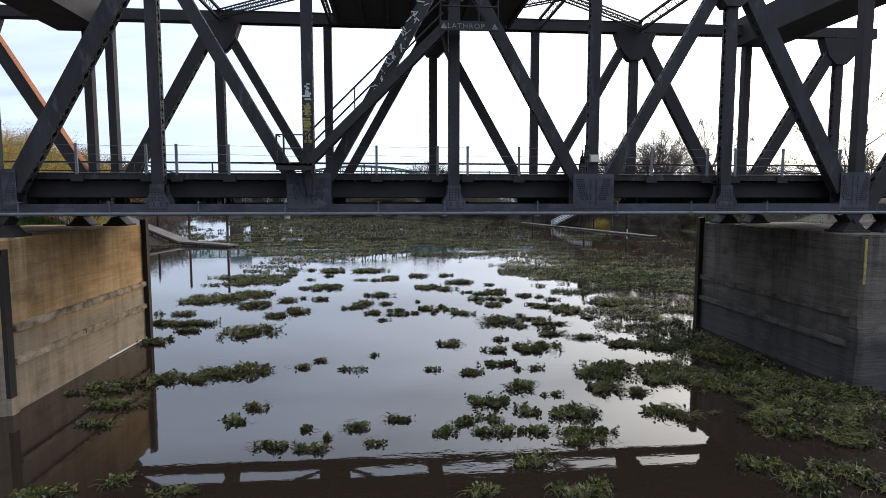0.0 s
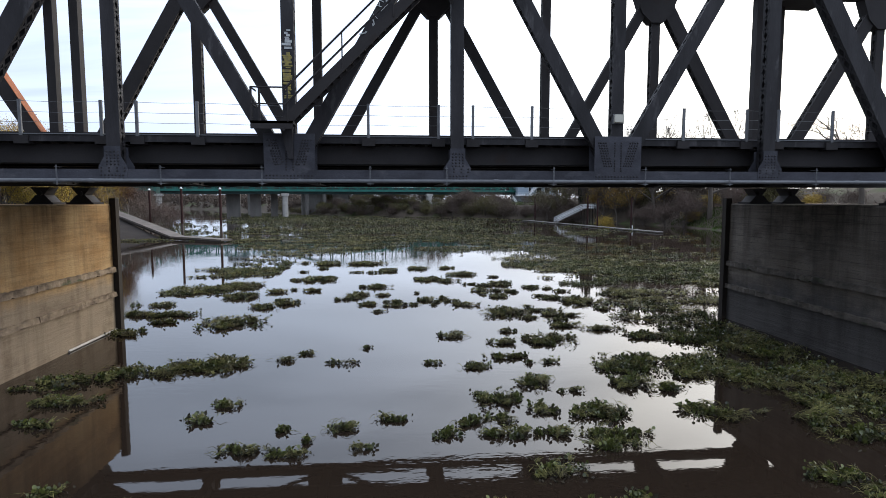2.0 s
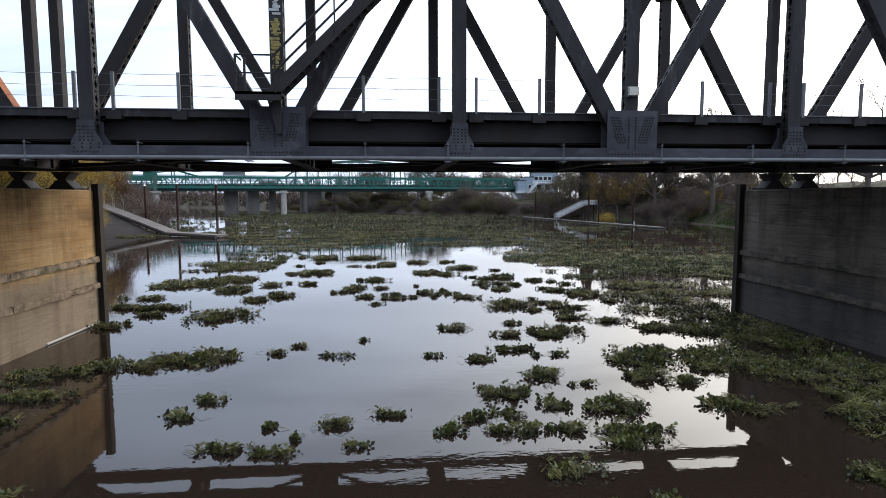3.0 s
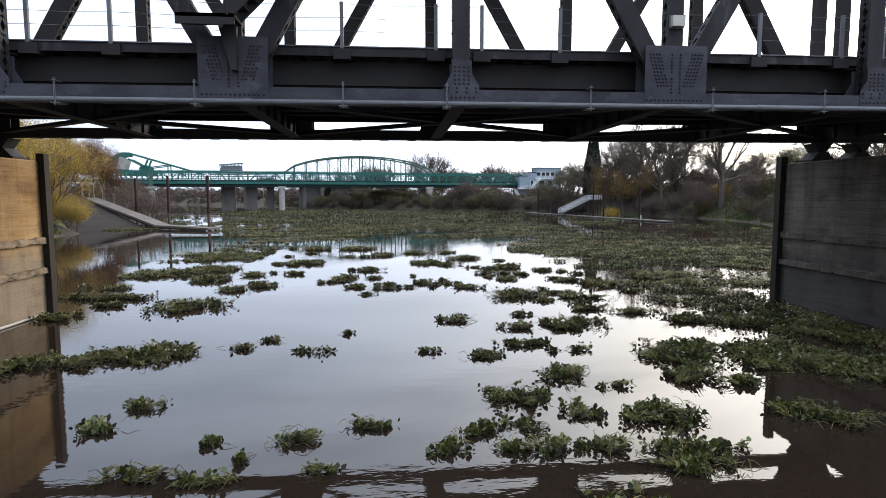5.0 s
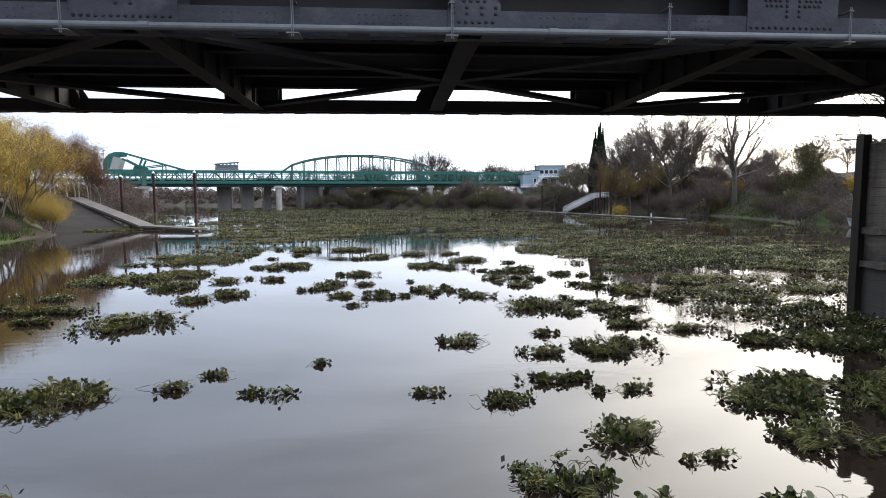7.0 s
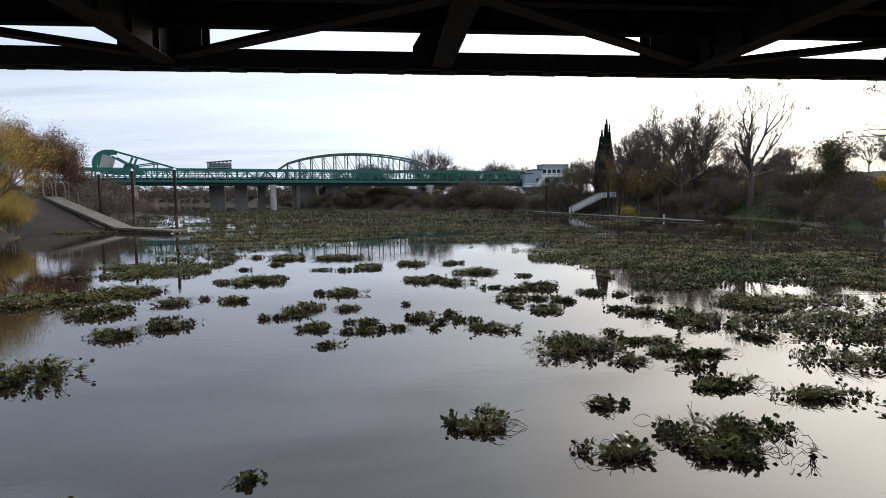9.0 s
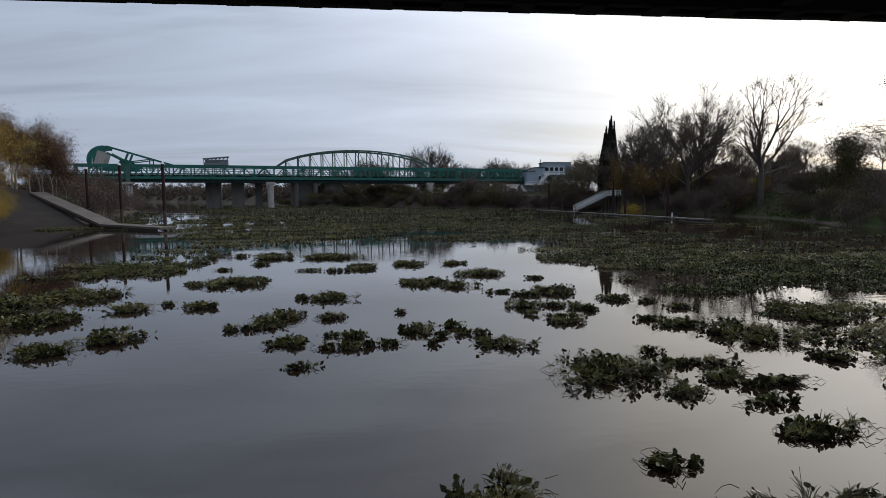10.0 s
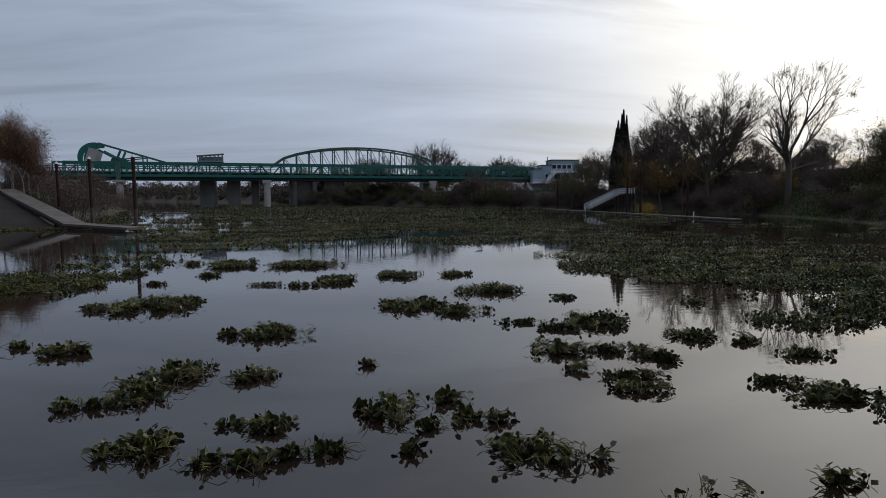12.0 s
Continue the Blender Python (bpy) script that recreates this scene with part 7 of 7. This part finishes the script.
def rosettes(rng, centres, size, fallen, heading, per, leaf):
    """Plants that float: per plant a fan of arched stalks, each with a rounded cupped blade at its tip.
    Fallen plants lie in a sheaf along their heading and have lost most blades.
    Returns leaf verts, leaf faces, green stalk segments, limp stalk segments."""
    n = len(centres)
    c = np.repeat(centres, per, 0) + rng.normal(size=(n * per, 3)) * np.array([0.035, 0.035, 0])
    down = np.repeat(fallen, per)
    m = n * per
    turn = np.where(down, np.repeat(heading, per) + rng.normal(size=m) * 0.38, rng.uniform(0, 6.283, m))
    tilt = np.where(down, rng.uniform(1.05, 1.45, m), rng.uniform(0.08, 1.2, m) ** 1.0)
    L = np.repeat(size, per) * rng.uniform(0.4, 1.2, m) * np.where(down, 1.5, 1.0)
    flat = np.stack([np.cos(turn), np.sin(turn), np.zeros(m)], 1)
    up = np.array([[0, 0, 1.0]])
    d1 = flat * np.sin(tilt * 0.75)[:, None] + up * np.cos(tilt * 0.75)[:, None]
    d2 = flat * np.sin(tilt * 1.15)[:, None] + up * np.cos(tilt * 1.15)[:, None]
    foot = c.copy()
    foot[:, 2] = np.where(down, rng.uniform(0.02, 0.10, m), -0.02)
    mid = foot + d1 * (L * 0.55)[:, None]
    tip = mid + d2 * (L * 0.5)[:, None]
    tip[:, 2] = np.maximum(tip[:, 2], 0.015)
    r = leaf * 0.075
    seg = lambda a, b, ra, rb, k: np.concatenate([a[k], b[k], np.full((k.sum(), 1), ra), np.full((k.sum(), 1), rb)], 1)
    green = np.concatenate([seg(foot, mid, r * 1.2, r, ~down), seg(mid, tip, r, r * 0.6, ~down)])
    limp = np.concatenate([seg(foot, mid, r * 1.1, r * 1.1, down), seg(mid, tip, r * 1.1, r * 0.6, down)])
    has = rng.random(m) < np.where(down, 0.14, 0.58)
    tip, d2, flat, k = tip[has], d2[has], flat[has], has.sum()
    S = leaf * rng.uniform(0.6, 1.25, (k, 1))
    bend = d2 * 0.9 + up * 0.25 + rng.normal(size=(k, 3)) * 0.35
    bend /= np.linalg.norm(bend, axis=1, keepdims=True)
    side = np.cross(bend, up + rng.normal(size=(k, 3)) * 0.5)
    side /= np.linalg.norm(side, axis=1, keepdims=True)
    face = np.cross(side, bend)
    w = S * 0.5
    ring = [tip, tip + bend * S * 0.22 + side * w * 0.9 + face * S * 0.12, tip + bend * S * 0.7 + side * w * 0.85 + face * S * 0.12, tip + bend * S,
            tip + bend * S * 0.7 - side * w * 0.85 + face * S * 0.12, tip + bend * S * 0.22 - side * w * 0.9 + face * S * 0.12]
    lv = np.stack(ring, 1).reshape(-1, 3)
    base = np.arange(k)[:, None] * 6
    lf = np.concatenate([base + np.array([[0, 1, 2, 3]]), base + np.array([[0, 3, 4, 5]])], 1).reshape(-1, 4)
    return lv, lf, green, limp


def strands(rng, centres, length, r):
    """Limp dead stalks that droop over the plants to the water, each a thin bent bar."""
    n = len(centres)
    turn = rng.uniform(0, 6.283, n)
    L = length * rng.uniform(0.5, 1.4, n)
    p = [centres]
    for i in range(3):
        turn = turn + rng.normal(size=n) * 0.2
        q = p[-1] + np.stack([np.cos(turn) * L / 3, np.sin(turn) * L / 3, rng.normal(size=n) * 0.03 + 0.03 - 0.05 * i], 1)
        q[:, 2] = np.maximum(q[:, 2], 0.012)
        p.append(q)
    segs = [np.concatenate([p[i], p[i + 1], np.full((n, 1), r * (1 - 0.15 * i)), np.full((n, 1), r * (0.85 - 0.15 * i))], 1) for i in range(3)]
    return np.concatenate(segs)


def blob_points(rng, rx, ry, count):
    """Points that fill an uneven patch: small overlapping lobes strung along it, with a thin tail."""
    lobes = max(3, int(4 + rx * 4))
    a = rng.uniform(0, 6.283, lobes)
    q = rng.random(lobes) ** 0.7
    lc = np.stack([np.cos(a) * q * 0.82 * rx, np.sin(a) * q * 0.78 * ry], 1)
    lr = rng.uniform(0.22, 0.5, lobes) * (1.0 if rx < 1.2 else 0.66)
    share = lr ** 2 / (lr ** 2).sum()
    which = rng.choice(lobes, count, p=share)
    a, q = rng.uniform(0, 6.283, count), np.sqrt(rng.random(count))
    p = np.stack([lc[which, 0] + np.cos(a) * q * lr[which] * rx, lc[which, 1] + np.sin(a) * q * lr[which] * max(ry, 0.25 * rx), np.zeros(count)], 1)
    tail = rng.random(count) < 0.06
    p[tail, 0] = rng.uniform(0.7, 1.2, tail.sum()) * rx * rng.choice((-1, 1))
    stray = rng.random(count) < 0.08
    b = rng.uniform(0, 6.283, stray.sum())
    p[stray, 0], p[stray, 1] = np.cos(b) * rx * 1.05, np.sin(b) * ry * 1.05
    return p, 1.1 - 0.5 * q ** 2


def clump(seed, x, y, rx, ry):
    rng = np.random.default_rng(seed)
    ob = thing("water_hyacinth", "floating clump of green water hyacinth with limp brown stalks", "water plant", "water hyacinth clumps", at=(x, y, 0))
    count = int(np.clip(3 + 9 * rx + 84 * rx * ry, 4, 330))
    c, swell = blob_points(rng, rx, ry, count)
    tall = 0.065 + 0.11 * min(rx, 1.0) * min(1.0, 0.3 + ry) + 0.05 * rng.random()
    heading = value_noise(c[:, 0], c[:, 1], seed % 7, 0.7) * 9.0 + rng.uniform(0, 6.28)
    fallen = value_noise(c[:, 0], c[:, 1], 8 + seed % 5, 0.45) > 0.43
    lv, lf, green, limp = rosettes(rng, c, tall * swell * rng.uniform(0.75, 1.3, count), fallen, heading, 12, 0.083 + 0.009 * (seed % 3))
    tagged(part("foliage", fast_mesh("foliage", HYACINTH_LEAF, lv, lf), HYACINTH_LEAF, ob), kind="stuff")
    tagged(part("green_stalk_tuft", segments_mesh("green_stalk_tuft", HYACINTH_STALK, green, 3), HYACINTH_STALK, ob), kind="stuff")
    if len(limp):
        tagged(part("limp_stalk_tangle", segments_mesh("limp_stalk_tangle", HYACINTH_STEM, limp, 3), HYACINTH_STEM, ob), kind="stuff")
    if count > 14:
        few = rng.integers(1, 4)
        lv2, lf2, tall_green, _ = rosettes(rng, c[rng.integers(0, count, few)], np.full(few, tall * 2.1), np.zeros(few, bool), np.zeros(few), 2, 0.07)
        tagged(part("tall_stalk", segments_mesh("tall_stalk", HYACINTH_STALK, tall_green, 3), HYACINTH_STALK, ob), kind="stuff")
    drape, _ = blob_points(rng, rx * 0.95, ry * 0.95, int(count * 1.5))
    drape[:, 2] = tall * rng.uniform(0.25, 0.95, len(drape))
    tagged(part("dead_stalk_tangle", segments_mesh("dead_stalk_tangle", HYACINTH_STEM, strands(rng, drape, 0.25, 0.0085), 3), HYACINTH_STEM, ob), kind="stuff")
    # flat dark blades added at the roots to block water glints inside the clump
    base = np.repeat(c, 5, 0) + rng.normal(size=(count * 5, 3)) * 0.085
    base[:, 2] = rng.uniform(0.004, 0.05, len(base))
    tagged(part("root_mat", leaves_mesh("root_mat", HYACINTH_ROOT_SHADE, base, 0.13, rng, droop=0.0), HYACINTH_ROOT_SHADE, ob), kind="stuff")


def value_noise(x, y, seed, cell):
    """Smooth random field between 0 and 1."""
    r = np.random.default_rng(seed).random((256, 256))
    u, v = x / cell + 80.3, y / cell + 40.7
    i, j = np.floor(u).astype(int), np.floor(v).astype(int)
    fu, fv = u - i, v - j
    fu, fv = fu * fu * (3 - 2 * fu), fv * fv * (3 - 2 * fv)
    g = lambda a, b: r[a % 256, b % 256]
    return (g(i, j) * (1 - fu) + g(i + 1, j) * fu) * (1 - fv) + (g(i, j + 1) * (1 - fu) + g(i + 1, j + 1) * fu) * fv


for i, row in enumerate(CLUMPS_NEAR_SIDE + CLUMPS_LEFT_PIER + CLUMPS_RIGHT_PIER + CLUMPS_BRIDGE_FRONT + CLUMPS_UNDER_TRUSS + CLUMPS_UNDER_BRIDGE + CLUMPS_FAR_TRUSS + CLUMPS_BEYOND + CLUMPS_OPEN_WATER + CLUMPS_MID_RIVER + CLUMPS_SIDES):
    x, y, rx, ry = row
    clump(100 + i, x, y, rx * 0.94, min(ry * 0.9, 1.7))

MAT_EDGE_Y, MAT_EDGE_X = (0, 30, 55, 80, 105, 130, 170, 210), (30, 28, 29.5, 29, 25, 19, 10, -8)


def cover_at(x, y):
    """How thickly the drifting mat covers the river, 0 to 1."""
    far = np.clip((y - 66 + 0.3 * np.maximum(np.abs(x + 5) - 9, 0)) / 8, 0, 1)
    right = np.clip((x - 6.8 - np.clip(y - 32, 0, 40) * 0.03) / (6.0 - 2.8 * np.clip((y - 41) / 3, 0, 1)), 0, 1) * np.clip((y - 15) / 5, 0, 1) * (1 + 0.17 * np.clip((y - 41.5) / 3, 0, 1))
    left = np.clip((-x - 11.5) / 5, 0, 1) * np.clip((y - 36) / 6, 0, 1) * 0.45
    lane_w = 5.5 + 0.07 * np.clip(y - 95, 0, 300)
    lane = np.exp(-((x + 30 + 0.40 * (y - 105)) / lane_w) ** 2) * np.clip((y - 93) / 8, 0, 1)
    shore = np.clip((np.interp(y, LEFT_Y, LEFT_X) + 22 - x) / 8, 0, 1) * np.clip((95 - y) / 10, 0, 1) * 0.75
    cover = np.clip(np.maximum(np.maximum(far * 0.50, right * 0.49), left) - lane * (0.36 + 0.2 * np.clip((y - 120) / 40, 0, 1)) - shore, 0, 1)
    edge = np.interp(y, MAT_EDGE_Y, MAT_EDGE_X) + 3.0 * (value_noise(x, y, 5, 7.0) - 0.5)
    return cover * np.clip((edge - x) / 4.0 + 0.5, 0.16, 1)


def mat_field(seed, x0, x1, y0, y1, per_m2, per, leaf, height, name, label, sides):
    rng = np.random.default_rng(seed)
    n = int((x1 - x0) * (y1 - y0) * per_m2)
    x, y = rng.uniform(x0, x1, n), rng.uniform(y0, y1, n)
    inside = (x > np.interp(y, LEFT_Y, LEFT_X) + 1.5) & (x < np.interp(y, RIGHT_Y, RIGHT_X) - 6.0)
    piers = (np.abs(x) < 14.6) | (y > 31.6) | (y < 17.8)
    field = 0.56 * value_noise(x, y * 2.2, 1, 3.4) + 0.26 * value_noise(x, y * 1.8, 2, 1.0) + 0.32 * value_noise(x, y * 0.9, 3, 9.0)
    field = 0.57 + (field - 0.57) * (1 + 0.55 * np.clip((y - 50) / 20, 0, 1))      # the far mat is more broken up
    lack = 0.86 - 0.62 * cover_at(x, y)
    keep = inside & piers & (field > lack) & (cover_at(x, y) > 0.05)
    c = np.stack([x, y, np.zeros(n)], 1)[keep]
    x, y = c[:, 0], c[:, 1]
    mound = 0.35 + 1.5 * value_noise(x, y, 21, 1.5) ** 2 + 0.35 * value_noise(x, y, 22, 5.0)
    heading = value_noise(x, y, 23, 2.0) * 12.0
    fallen = value_noise(x, y * 1.4, 24, 0.9) * 0.6 + value_noise(x, y, 25, 6.0) * 0.4 > 0.5
    lv, lf, green, limp = rosettes(rng, c, height * mound * rng.uniform(0.7, 1.3, len(c)), fallen, heading, per, leaf)
    tagged(new(name, fast_mesh(name, HYACINTH_LEAF, lv, lf)), label, "water plants", kind="stuff")
    tagged(new(name + "_green_stalk", segments_mesh(name + "_green_stalk", HYACINTH_STALK, green[: len(green) // 2] if sides == 2 else green, 3)), label + ", green stalks", "water plants", kind="stuff")
    tagged(new(name + "_limp_stalk", segments_mesh(name + "_limp_stalk", HYACINTH_STEM, limp, 3)), label + ", limp dead stalks", "water plants", kind="stuff")
    # the same dark root layer, added so no glints show between the plants
    low = np.repeat(c, 2, 0) + rng.normal(size=(len(c) * 2, 3)) * leaf
    low[:, 2] = 0.012
    tagged(new(name + "_root", leaves_mesh(name + "_root", HYACINTH_ROOT_SHADE, low, leaf * 1.8, rng, droop=0.0)), label + ", dark root layer added to hide water glints", "water plants", kind="stuff")


mat_field(71, -20, 36, 14, 60, 22, 7, 0.088, 0.18, "hyacinth_mat", "dense drifting mat of green water hyacinth", 3)
mat_field(72, -50, 50, 60, 110, 12, 5, 0.088, 0.18, "far_hyacinth_mat", "far drifting mat of green water hyacinth", 2)
mat_field(73, -125, 50, 110, 260, 4.0, 4, 0.165, 0.22, "distant_hyacinth_mat", "distant drifting mat of water hyacinth", 2)
